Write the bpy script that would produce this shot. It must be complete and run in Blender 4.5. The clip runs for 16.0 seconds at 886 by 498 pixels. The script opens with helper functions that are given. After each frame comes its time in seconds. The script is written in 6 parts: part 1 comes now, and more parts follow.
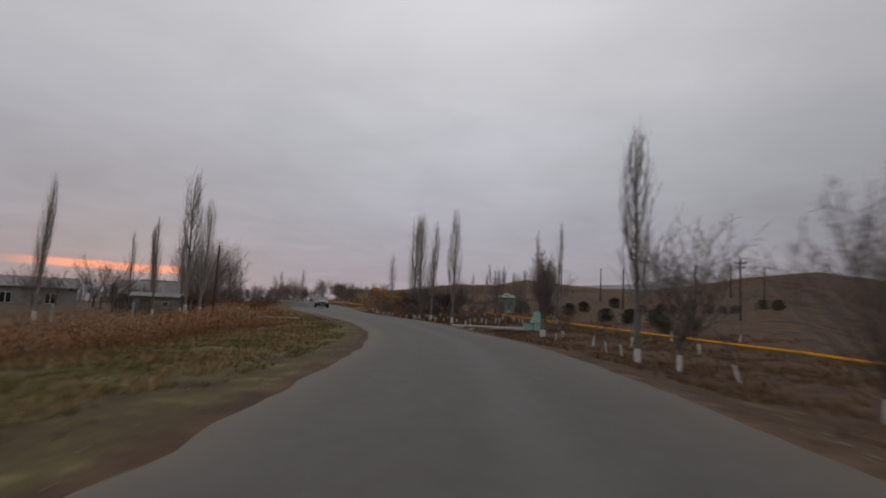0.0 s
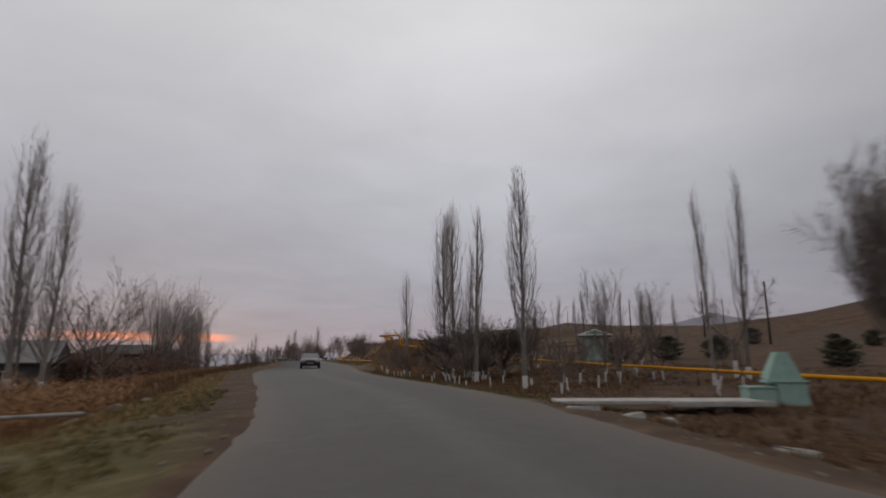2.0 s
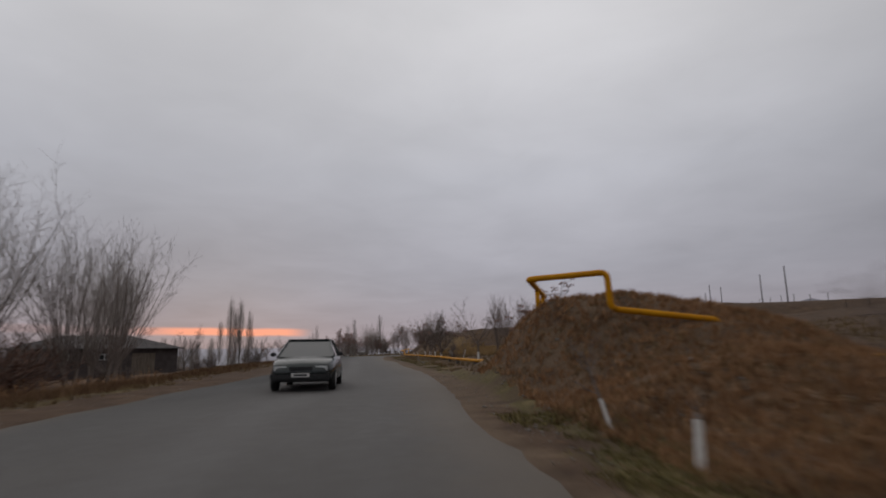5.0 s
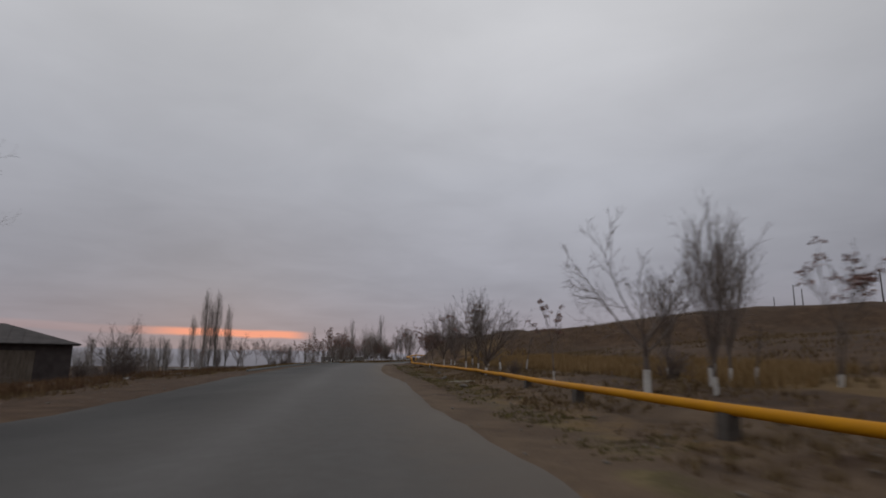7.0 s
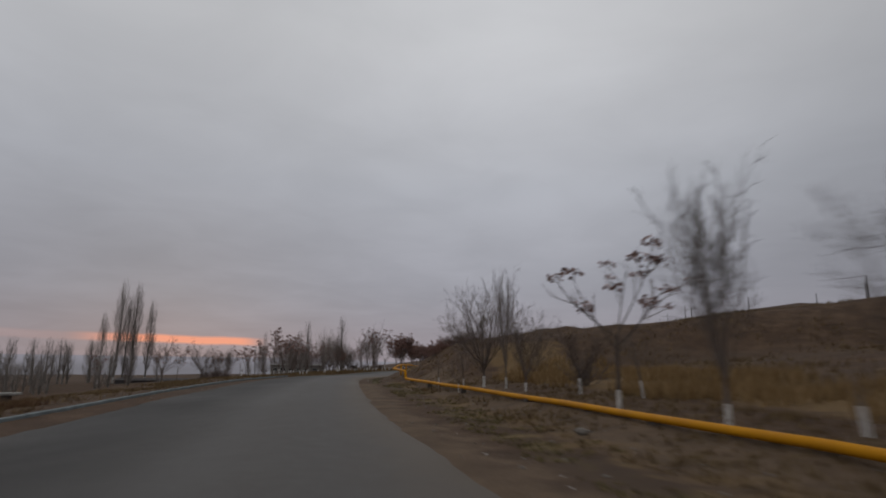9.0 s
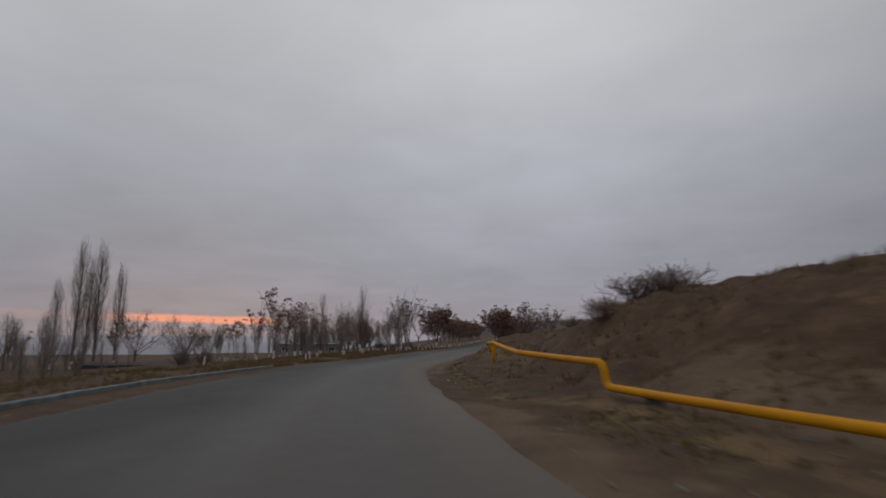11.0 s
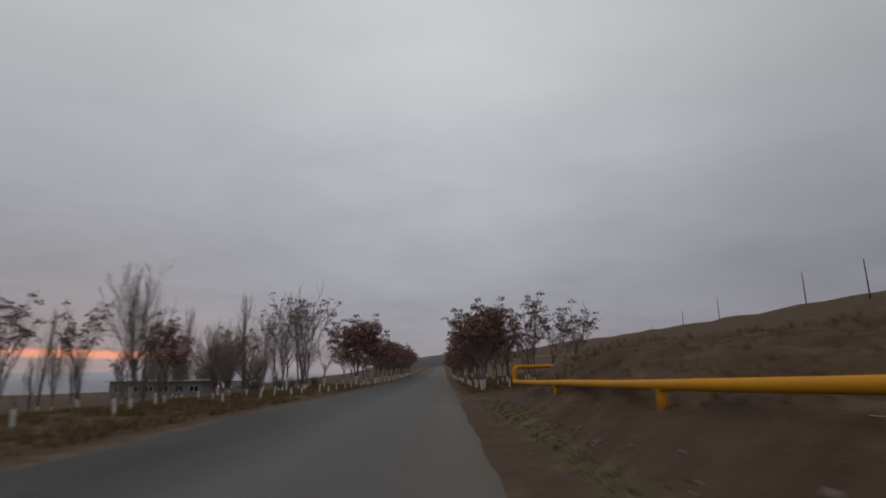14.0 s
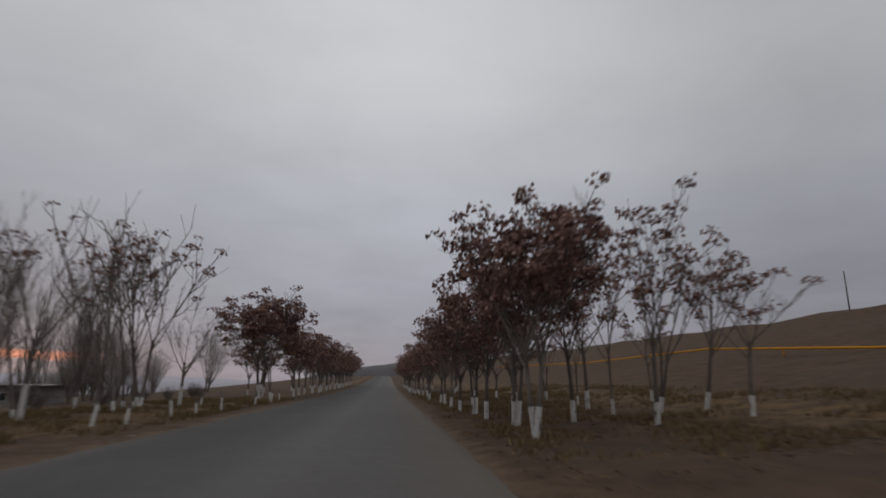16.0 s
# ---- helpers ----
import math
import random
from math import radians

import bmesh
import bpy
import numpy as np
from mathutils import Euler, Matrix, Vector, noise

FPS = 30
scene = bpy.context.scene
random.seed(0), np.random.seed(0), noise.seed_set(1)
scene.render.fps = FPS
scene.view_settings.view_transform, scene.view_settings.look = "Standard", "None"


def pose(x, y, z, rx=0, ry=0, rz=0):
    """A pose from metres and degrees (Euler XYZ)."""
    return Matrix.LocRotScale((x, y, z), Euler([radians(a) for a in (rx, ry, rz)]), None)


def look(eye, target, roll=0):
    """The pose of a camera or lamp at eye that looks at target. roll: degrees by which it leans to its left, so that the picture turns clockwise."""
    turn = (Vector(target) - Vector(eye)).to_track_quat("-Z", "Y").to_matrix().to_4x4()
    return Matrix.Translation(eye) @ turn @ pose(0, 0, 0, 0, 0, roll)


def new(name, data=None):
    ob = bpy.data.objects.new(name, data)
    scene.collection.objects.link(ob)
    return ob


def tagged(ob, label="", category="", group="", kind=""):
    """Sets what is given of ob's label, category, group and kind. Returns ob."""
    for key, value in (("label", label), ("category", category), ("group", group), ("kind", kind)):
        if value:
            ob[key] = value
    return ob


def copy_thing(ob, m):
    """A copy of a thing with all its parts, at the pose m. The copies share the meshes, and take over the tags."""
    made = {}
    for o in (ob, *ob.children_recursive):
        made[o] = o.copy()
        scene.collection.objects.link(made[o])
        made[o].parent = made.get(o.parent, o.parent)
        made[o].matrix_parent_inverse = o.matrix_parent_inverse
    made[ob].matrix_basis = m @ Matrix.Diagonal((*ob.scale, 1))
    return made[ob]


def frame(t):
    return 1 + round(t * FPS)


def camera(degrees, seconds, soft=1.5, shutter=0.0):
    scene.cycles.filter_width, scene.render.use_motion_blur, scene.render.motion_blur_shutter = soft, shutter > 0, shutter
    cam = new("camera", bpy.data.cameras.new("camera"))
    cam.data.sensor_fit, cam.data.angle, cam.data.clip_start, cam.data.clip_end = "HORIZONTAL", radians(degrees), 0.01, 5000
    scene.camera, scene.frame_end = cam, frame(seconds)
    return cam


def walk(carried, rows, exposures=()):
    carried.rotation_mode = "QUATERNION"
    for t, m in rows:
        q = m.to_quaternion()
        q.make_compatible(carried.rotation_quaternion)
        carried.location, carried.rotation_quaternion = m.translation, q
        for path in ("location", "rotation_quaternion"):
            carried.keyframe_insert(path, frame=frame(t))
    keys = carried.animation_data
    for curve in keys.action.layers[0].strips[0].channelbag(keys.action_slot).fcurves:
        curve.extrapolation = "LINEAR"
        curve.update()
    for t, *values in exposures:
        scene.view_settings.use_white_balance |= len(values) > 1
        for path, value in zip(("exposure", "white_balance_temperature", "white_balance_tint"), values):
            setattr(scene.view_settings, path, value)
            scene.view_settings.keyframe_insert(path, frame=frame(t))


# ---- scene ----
cam = camera(77.0, 16.0, soft=1.8, shutter=0.5)
PATH = [
    (0, (1.033, -0.274, 1.003), (0.987, 1.716, 1.202), 2.9),
    (0.5, (0.686, 5.495, 0.944), (0.574, 7.478, 1.175), 3.3),
    (1, (0.27, 10.799, 0.906), (0.133, 12.781, 1.143), 2.0),
    (1.5, (-0.248, 16.063, 0.96), (-0.373, 18.031, 1.291), -0.6),
    (2, (-0.712, 21.436, 0.778), (-0.839, 23.395, 1.159), -0.3),
    (2.5, (-1.411, 26.966, 0.863), (-1.559, 28.931, 1.207), -0.1),
    (3, (-2.434, 32.309, 0.955), (-2.598, 34.277, 1.269), -0.9),
    (3.5, (-3.834, 37.952, 0.88), (-4.044, 39.916, 1.194), -1.7),
    (4, (-5.589, 43.815, 0.937), (-5.849, 45.772, 1.255), -0.9),
    (4.2, (-6.417, 46.002, 0.916), (-6.696, 47.955, 1.245), -0.8),
    (6.3, (-12.219, 69.775, 0.9), (-12.628, 71.698, 1.266), -0.9),
    (6.5, (-12.933, 71.639, 0.905), (-13.326, 73.566, 1.265), -0.5),
    (7, (-14.653, 75.648, 0.966), (-15.018, 77.577, 1.346), 0.8),
    (7.5, (-16.422, 79.834, 0.996), (-16.736, 81.773, 1.374), 0.7),
    (8, (-18.313, 84.568, 1.085), (-18.592, 86.514, 1.452), 2.4),
    (8.5, (-20.054, 90.051, 1.158), (-20.334, 91.995, 1.535), 0.6),
    (9, (-21.822, 95.642, 1.234), (-22.04, 97.589, 1.639), 0.7),
    (9.5, (-23.918, 100.746, 1.172), (-24.223, 102.685, 1.557), -0.2),
    (9.7, (-24.817, 102.906, 1.172), (-25.13, 104.856, 1.487), -0.6),
    (11.8, (-31.476, 128.12, 1.189), (-31.717, 130.07, 1.564), 0.4),
    (12, (-32.003, 130.452, 1.175), (-32.224, 132.398, 1.581), -0.3),
    (12.5, (-33.007, 136.281, 1.21), (-33.199, 138.234, 1.597), -0.0),
    (13, (-33.798, 141.921, 1.195), (-33.934, 143.88, 1.572), -0.6),
    (13.5, (-34.337, 147.734, 1.122), (-34.394, 149.692, 1.523), -0.9),
    (14, (-34.764, 153.574, 1.08), (-34.753, 155.524, 1.52), -0.5),
    (14.5, (-34.991, 158.892, 1.025), (-34.935, 160.831, 1.512), -0.4),
    (15, (-35.293, 164.673, 1.088), (-35.194, 166.616, 1.55), 1.1),
    (15.5, (-35.442, 170.346, 1.153), (-35.29, 172.285, 1.62), 0.8),
    (16, (-35.474, 175.745, 1.155), (-35.288, 177.678, 1.632), 1.0),
]
walk(cam, [(t, look(eye, target, roll)) for t, eye, target, roll in PATH],
     exposures=[(0, 0.08, 6500, 10), (2.2, 0.07, 6500, 10), (4.2, 0.0, 6480, 10), (6.3, -0.07, 6360, 9), (7.0, -0.15, 6340, 9), (8.0, -0.2, 6340, 8), (9.7, -0.2, 6340, 8), (12, -0.18, 6350, 8), (16, -0.15, 6350, 8)])

# ---------------------------------------------------------------- sky and light
world = bpy.data.worlds.new("sky")
scene.world = world
world.use_nodes = True
wt = world.node_tree
for n in list(wt.nodes):
    wt.nodes.remove(n)


def wn(kind, **vals):
    n = wt.nodes.new(kind)
    for k, v in vals.items():
        n.inputs[k].default_value = v
    return n


def ramp_set(node, stops, mode="LINEAR"):
    cr = node.color_ramp
    cr.interpolation = mode
    while len(cr.elements) > 1:
        cr.elements.remove(cr.elements[-1])
    cr.elements[0].position, cr.elements[0].color = stops[0][0], (*stops[0][1], 1)
    for p, c in stops[1:]:
        cr.elements.new(p).color = (*c, 1)


def wmath(op, a, b=None, c=None):
    n = wt.nodes.new("ShaderNodeMath")
    n.operation = op
    for i, v in enumerate((a, b, c)):
        if v is None:
            continue
        if isinstance(v, (int, float)):
            n.inputs[i].default_value = v
        else:
            wt.links.new(v, n.inputs[i])
    return n.outputs[0]


def wmix(fac, a, b, mode="MIX"):
    n = wt.nodes.new("ShaderNodeMix")
    n.data_type, n.blend_type = "RGBA", mode
    for sock, v in ((n.inputs[0], fac), (n.inputs[6], a), (n.inputs[7], b)):
        if isinstance(v, (int, float)):
            sock.default_value = v
        elif isinstance(v, tuple):
            sock.default_value = (*v, 1)
        else:
            wt.links.new(v, sock)
    return n.outputs[2]


SUN_ELEVATION, SUN_AZIMUTH = radians(4.0), radians(32.0)
tc = wn("ShaderNodeTexCoord")
sep = wn("ShaderNodeSeparateXYZ")
wt.links.new(tc.outputs["Generated"], sep.inputs[0])
dx, dy, dz = sep.outputs
up = wmath("MAXIMUM", dz, 0.0)
# the cloud deck, seen in perspective
den = wmath("ADD", up, 0.12)
comb = wn("ShaderNodeCombineXYZ")
wt.links.new(wmath("DIVIDE", dx, den), comb.inputs[0])
wt.links.new(wmath("DIVIDE", dy, den), comb.inputs[1])
big = wn("ShaderNodeTexNoise", Scale=0.55, Detail=4.0, Roughness=0.5, Distortion=0.25)
wt.links.new(comb.outputs[0], big.inputs["Vector"])
fine = wn("ShaderNodeTexNoise", Scale=1.9, Detail=5.0, Roughness=0.55, Distortion=0.4)
wt.links.new(comb.outputs[0], fine.inputs["Vector"])
base = wn("ShaderNodeValToRGB")
wt.links.new(up, base.inputs[0])
ramp_set(base, [(0.0, (0.285, 0.262, 0.30)), (0.06, (0.290, 0.277, 0.316)), (0.14, (0.325, 0.323, 0.366)), (0.30, (0.410, 0.417, 0.460)),
                (0.52, (0.55, 0.55, 0.575)), (1.0, (0.62, 0.62, 0.63))])
shade = wmath("ADD", wmath("MULTIPLY", big.outputs[0], 0.50), wmath("ADD", wmath("MULTIPLY", fine.outputs[0], 0.24), 0.63))
grey = wn("ShaderNodeCombineColor")
for i in range(3):
    wt.links.new(shade, grey.inputs[i])
# the deck is thicker away from the sunset
east = wn("ShaderNodeMapRange")
east.interpolation_type = "SMOOTHSTEP"
for i, v in enumerate((0.05, 0.75, 1.05, 0.76)):
    east.inputs[i + 1].default_value = v
wt.links.new(wmath("ARCTAN2", dx, dy), east.inputs[0])
clouds = wmix(1.0, base.outputs[0], grey.outputs[0], "MULTIPLY")
west = wn("ShaderNodeMapRange")
west.interpolation_type = "SMOOTHSTEP"
for i, v in enumerate((-0.05, -0.62, 1.0, 0.88)):
    west.inputs[i + 1].default_value = v
wt.links.new(wmath("ARCTAN2", dx, dy), west.inputs[0])
thick = wn("ShaderNodeCombineColor")
for i, k in enumerate((1.014, 1.0, 0.985)):
    wt.links.new(wmath("MULTIPLY", wmath("MULTIPLY", east.outputs[0], west.outputs[0]), k), thick.inputs[i])
clouds = wmix(1.0, clouds, thick.outputs[0], "MULTIPLY")
# the clear sky that glows through a slit above the western horizon
nish = wt.nodes.new("ShaderNodeTexSky")
nish.sky_type = "NISHITA"
nish.sun_disc = False
nish.sun_elevation, nish.sun_rotation = SUN_ELEVATION, -SUN_AZIMUTH
nsk = wmix(1.0, nish.outputs[0], (0.1, 0.1, 0.1), "MULTIPLY")
sky = wmix(0.985, nsk, clouds)
az = wmath("ARCTAN2", wmath("MULTIPLY", dx, -1.0), dy)
wob = wn("ShaderNodeTexNoise", Scale=9.0, Detail=3.0, Roughness=0.6)
wt.links.new(tc.outputs["Generated"], wob.inputs["Vector"])
elev = wmath("ADD", wmath("SUBTRACT", dz, 0.0345), wmath("MULTIPLY", wmath("SUBTRACT", wob.outputs[0], 0.5), 0.008))
slope = wmath("MULTIPLY", wmath("SUBTRACT", az, 0.56), -0.012)
elev = wmath("ADD", elev, slope)
band = wmath("MINIMUM", wmath("MULTIPLY", wmath("MAXIMUM", wmath("SUBTRACT", 1.0, wmath("ABSOLUTE", wmath("DIVIDE", elev, 0.0080))), 0.0), 1.9), 1.0)
reach = wn("ShaderNodeMapRange")
reach.interpolation_type = "SMOOTHSTEP"
reach.inputs[1].default_value, reach.inputs[2].default_value = 0.405, 0.46
wt.links.new(az, reach.inputs[0])
reach2 = wn("ShaderNodeMapRange")
reach2.interpolation_type = "SMOOTHSTEP"
reach2.inputs[1].default_value, reach2.inputs[2].default_value = 0.71, 0.60
wt.links.new(az, reach2.inputs[0])
glow = wmath("MULTIPLY", wmath("MULTIPLY", band, reach.outputs[0]), wmath("ADD", wmath("MULTIPLY", reach2.outputs[0], 0.92), 0.08))
sky = wmix(wmath("MULTIPLY", glow, 0.95), sky, (1.0, 0.38, 0.22))
# warm tint of the low clouds round the slit
warm = wmath("MULTIPLY", wmath("MAXIMUM", wmath("SUBTRACT", 1.0, wmath("ABSOLUTE", wmath("DIVIDE", wmath("SUBTRACT", dz, 0.04), 0.07))), 0.0),
             wmath("MAXIMUM", wmath("COSINE", wmath("SUBTRACT", az, 0.56)), 0.0))
sky = wmix(wmath("MULTIPLY", warm, 0.10), sky, (0.43, 0.30, 0.29))
bg = wn("ShaderNodeBackground", Strength=1.12)
wt.links.new(sky, bg.inputs[0])
wo = wn("ShaderNodeOutputWorld")
wt.links.new(bg.outputs[0], wo.inputs[0])

sun = new("sun", bpy.data.lights.new("sun", "SUN"))
sun.data.energy, sun.data.angle, sun.data.color = 0.35, radians(60), (1.0, 0.93, 0.88)
sun.matrix_world = look((-20, 32, 30), (0, 0, 0))


# ---------------------------------------------------------------- materials
class Mat:
    """A node material with short helpers."""

    def __init__(self, name, rough=0.85, metal=0.0, spec=0.3):
        self.m = bpy.data.materials.new(name)
        self.m.use_nodes = True
        self.t = self.m.node_tree
        self.b = self.t.nodes["Principled BSDF"]
        self.b.inputs["Roughness"].default_value = rough
        self.b.inputs["Metallic"].default_value = metal
        self.b.inputs["Specular IOR Level"].default_value = spec
        self.c = self.t.nodes.new("ShaderNodeTexCoord").outputs["Object"]
        g = self.t.nodes.new("ShaderNodeNewGeometry")
        self.p, self.isle = g.outputs["Position"], g.outputs["Random Per Island"]
        self.rnd = self.t.nodes.new("ShaderNodeObjectInfo").outputs["Random"]

    def link(self, a, b):
        self.t.links.new(a, b)

    def noise(self, scale, detail=4.0, rough=0.55, vec=None, dist=0.0, stretch=None):
        n = self.t.nodes.new("ShaderNodeTexNoise")
        n.inputs["Scale"].default_value, n.inputs["Detail"].default_value = scale, detail
        n.inputs["Roughness"].default_value, n.inputs["Distortion"].default_value = rough, dist
        v = vec or self.p
        if stretch:
            mp = self.t.nodes.new("ShaderNodeMapping")
            mp.inputs["Scale"].default_value = stretch
            self.link(v, mp.inputs[0])
            v = mp.outputs[0]
        self.link(v, n.inputs["Vector"])
        return n.outputs[0]

    def ramp(self, fac, stops):
        n = self.t.nodes.new("ShaderNodeValToRGB")
        self.link(fac, n.inputs[0])
        ramp_set(n, stops)
        return n.outputs[0]

    def step(self, fac, lo, hi, a=0.0, b=1.0):
        n = self.t.nodes.new("ShaderNodeMapRange")
        n.interpolation_type = "SMOOTHSTEP"
        for i, v in enumerate((lo, hi, a, b)):
            n.inputs[i + 1].default_value = v
        self.link(fac, n.inputs[0])
        return n.outputs[0]

    def math(self, op, a, b):
        n = self.t.nodes.new("ShaderNodeMath")
        n.operation = op
        for i, v in enumerate((a, b)):
            if isinstance(v, (int, float)):
                n.inputs[i].default_value = v
            else:
                self.link(v, n.inputs[i])
        return n.outputs[0]

    def mix(self, fac, a, b, mode="MIX"):
        n = self.t.nodes.new("ShaderNodeMix")
        n.data_type, n.blend_type = "RGBA", mode
        for sock, v in ((n.inputs[0], fac), (n.inputs[6], a), (n.inputs[7], b)):
            if isinstance(v, (int, float)):
                sock.default_value = v
            elif isinstance(v, tuple):
                sock.default_value = (*v, 1)
            else:
                self.link(v, sock)
        return n.outputs[2]

    def attr(self, name):
        n = self.t.nodes.new("ShaderNodeAttribute")
        n.attribute_name = name
        return n

    def color(self, sock):
        if isinstance(sock, tuple):
            self.b.inputs["Base Color"].default_value = (*sock, 1)
        else:
            self.link(sock, self.b.inputs["Base Color"])
        return self

    def rough(self, sock):
        self.link(sock, self.b.inputs["Roughness"])
        return self

    def bump(self, sock, strength=0.4, dist=0.02):
        n = self.t.nodes.new("ShaderNodeBump")
        n.inputs["Strength"].default_value, n.inputs["Distance"].default_value = strength, dist
        self.link(sock, n.inputs["Height"])
        self.link(n.outputs[0], self.b.inputs["Normal"])
        return self


def mat_plain(name, dark, light, scale=6.0, rough=0.8, metal=0.0, spec=0.3, bump=0.2, wear=None, stretch=None):
    """Two tones mottled at two scales, with relief; wear adds worn patches of a third tone."""
    m = Mat(name, rough, metal, spec)
    big_n, small_n = m.noise(scale, 5, 0.6, m.c, stretch=stretch), m.noise(scale * 9, 3, 0.6, m.c, stretch=stretch)
    f = m.math("ADD", m.math("MULTIPLY", big_n, 0.7), m.math("MULTIPLY", small_n, 0.3))
    c = m.ramp(f, [(0.32, dark), (0.68, light)])
    if wear:
        c = m.mix(m.step(m.noise(scale * 1.7, 6, 0.7, m.c), 0.60, 0.70), c, wear)
    m.color(c)
    m.bump(f, bump, 0.01)
    return m.m


# asphalt: worn grey wheel paths, patches, fine stones
m = Mat("asphalt", 0.82, 0.0, 0.35)
grain = m.noise(95, 2, 0.7)
patch = m.noise(0.32, 5, 0.6, stretch=(1.0, 0.45, 1.0))
mid = m.noise(4.0, 4, 0.6)
lane = m.attr("across").outputs["Fac"]
c = m.ramp(patch, [(0.3, (0.054, 0.049, 0.046)), (0.55, (0.070, 0.064, 0.060)), (0.75, (0.087, 0.080, 0.075))])
c = m.mix(m.math("MULTIPLY", m.step(mid, 0.35, 0.75), 0.35), c, (0.108, 0.104, 0.101))
c = m.mix(m.math("MULTIPLY", m.step(lane, 0.4, 1.0), 0.30), c, (0.145, 0.141, 0.140))
c = m.mix(m.math("MULTIPLY", m.step(grain, 0.55, 0.8), 0.5), c, (0.20, 0.195, 0.19))
c = m.mix(m.math("MULTIPLY", m.step(grain, 0.45, 0.2), 0.5), c, (0.05, 0.048, 0.047))
dust = m.attr("dust").outputs["Fac"]
c = m.mix(m.step(m.math("ADD", dust, m.math("MULTIPLY", m.math("SUBTRACT", m.noise(2.4, 5, 0.65), 0.5), 0.55)), 0.1, 1.05, 0.0, 0.95), c, (0.108, 0.088, 0.069))
# asphalt gets darker towards the left edge, from y 58 on
c = m.mix(m.math("MULTIPLY", m.attr("dark_left").outputs["Fac"], m.step(m.noise(0.7, 4, 0.6, stretch=(1.0, 0.3, 1.0)), 0.2, 0.6, 0.75, 1.0)), c, (0.019, 0.0178, 0.0174))
m.color(c)
m.rough(m.step(patch, 0.2, 0.8, 0.72, 0.9))
m.bump(m.math("ADD", grain, m.math("MULTIPLY", mid, 0.6)), 0.35, 0.012)
ASPHALT = m.m

# earth: bare dirt, dry brown turf, green verge, by the cover that was laid on the sheet
m = Mat("earth", 0.95, 0.0, 0.15)
cov = m.attr("cover")
sepc = m.t.nodes.new("ShaderNodeSeparateColor")
m.link(cov.outputs["Color"], sepc.inputs[0])
n_big, n_mid, n_fine = m.noise(0.11, 5, 0.6), m.noise(1.1, 6, 0.65), m.noise(16, 4, 0.7)
turf = m.ramp(n_mid, [(0.28, (0.048, 0.029, 0.019)), (0.5, (0.083, 0.051, 0.032)), (0.72, (0.128, 0.083, 0.051))])
turf = m.mix(m.step(n_big, 0.42, 0.66, 0.0, 0.6), turf, (0.082, 0.057, 0.041))
turf = m.mix(m.step(n_fine, 0.55, 0.85, 0.0, 0.6), turf, (0.150, 0.108, 0.064))
dirt = m.ramp(n_mid, [(0.3, (0.082, 0.056, 0.038)), (0.7, (0.156, 0.108, 0.071))])
dirt = m.mix(m.step(n_fine, 0.5, 0.8, 0.0, 0.5), dirt, (0.190, 0.140, 0.092))
green = m.ramp(n_fine, [(0.3, (0.058, 0.050, 0.019)), (0.7, (0.120, 0.098, 0.040))])
green = m.mix(m.step(n_mid, 0.5, 0.7), green, (0.175, 0.133, 0.066))
wet = m.math("MULTIPLY", m.math("SUBTRACT", n_mid, 0.5), 0.9)
c = m.mix(m.step(m.math("ADD", sepc.outputs[1], wet), 0.35, 0.7), turf, dirt)
c = m.mix(m.step(m.math("ADD", sepc.outputs[0], wet), 0.4, 0.7), c, green)
straw = m.ramp(n_fine, [(0.3, (0.105, 0.064, 0.029)), (0.7, (0.215, 0.142, 0.068))])
c = m.mix(m.step(m.math("ADD", sepc.outputs[2], wet), 0.4, 0.7), c, straw)
m.color(c)
m.bump(m.math("ADD", n_fine, m.math("MULTIPLY", n_mid, 2.0)), 0.7, 0.06)
EARTH = m.m

# distant hills: grazed slope
m = Mat("far_hill", 0.95, 0.0, 0.1)
m.color(m.ramp(m.noise(0.02, 6, 0.6), [(0.3, (0.098, 0.094, 0.099)), (0.7, (0.140, 0.130, 0.131))]))
FAR_HILL = m.m
# mist painted as a glow of its own, paler with height
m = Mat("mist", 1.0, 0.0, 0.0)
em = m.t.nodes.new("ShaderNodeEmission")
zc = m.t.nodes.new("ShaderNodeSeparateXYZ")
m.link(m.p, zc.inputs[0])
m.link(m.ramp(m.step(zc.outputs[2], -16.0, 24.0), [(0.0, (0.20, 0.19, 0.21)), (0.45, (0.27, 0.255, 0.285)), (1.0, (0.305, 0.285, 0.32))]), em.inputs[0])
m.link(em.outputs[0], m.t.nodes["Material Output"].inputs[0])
MIST_GLOW = m.m


# far range: evening haze put into its colour, which glows by itself
m = Mat("haze_glow_range", 1.0, 0.0, 0.0)
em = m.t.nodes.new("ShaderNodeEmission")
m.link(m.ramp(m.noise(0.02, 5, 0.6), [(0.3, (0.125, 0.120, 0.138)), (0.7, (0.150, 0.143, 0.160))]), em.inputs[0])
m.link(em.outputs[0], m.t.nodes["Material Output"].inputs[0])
HAZE_GLOW_RANGE = m.m


def mat_bark(name, dark, light, vert=4.0):
    m = Mat(name, 0.92, 0.0, 0.15)
    n1, n2 = m.noise(14, 5, 0.65, m.c, stretch=(1, 1, 0.2)), m.noise(2.0, 3, 0.5, m.c)
    c = m.ramp(m.math("ADD", m.math("MULTIPLY", n1, 0.65), m.math("MULTIPLY", n2, 0.35)), [(0.3, dark), (0.7, light)])
    tone = m.math("ADD", m.math("MULTIPLY", m.rnd, 0.5), 0.75)
    g = m.t.nodes.new("ShaderNodeCombineColor")
    for i in range(3):
        m.link(tone, g.inputs[i])
    m.color(m.mix(1.0, c, g.outputs[0], "MULTIPLY"))
    m.bump(n1, 0.6, 0.02)
    return m.m


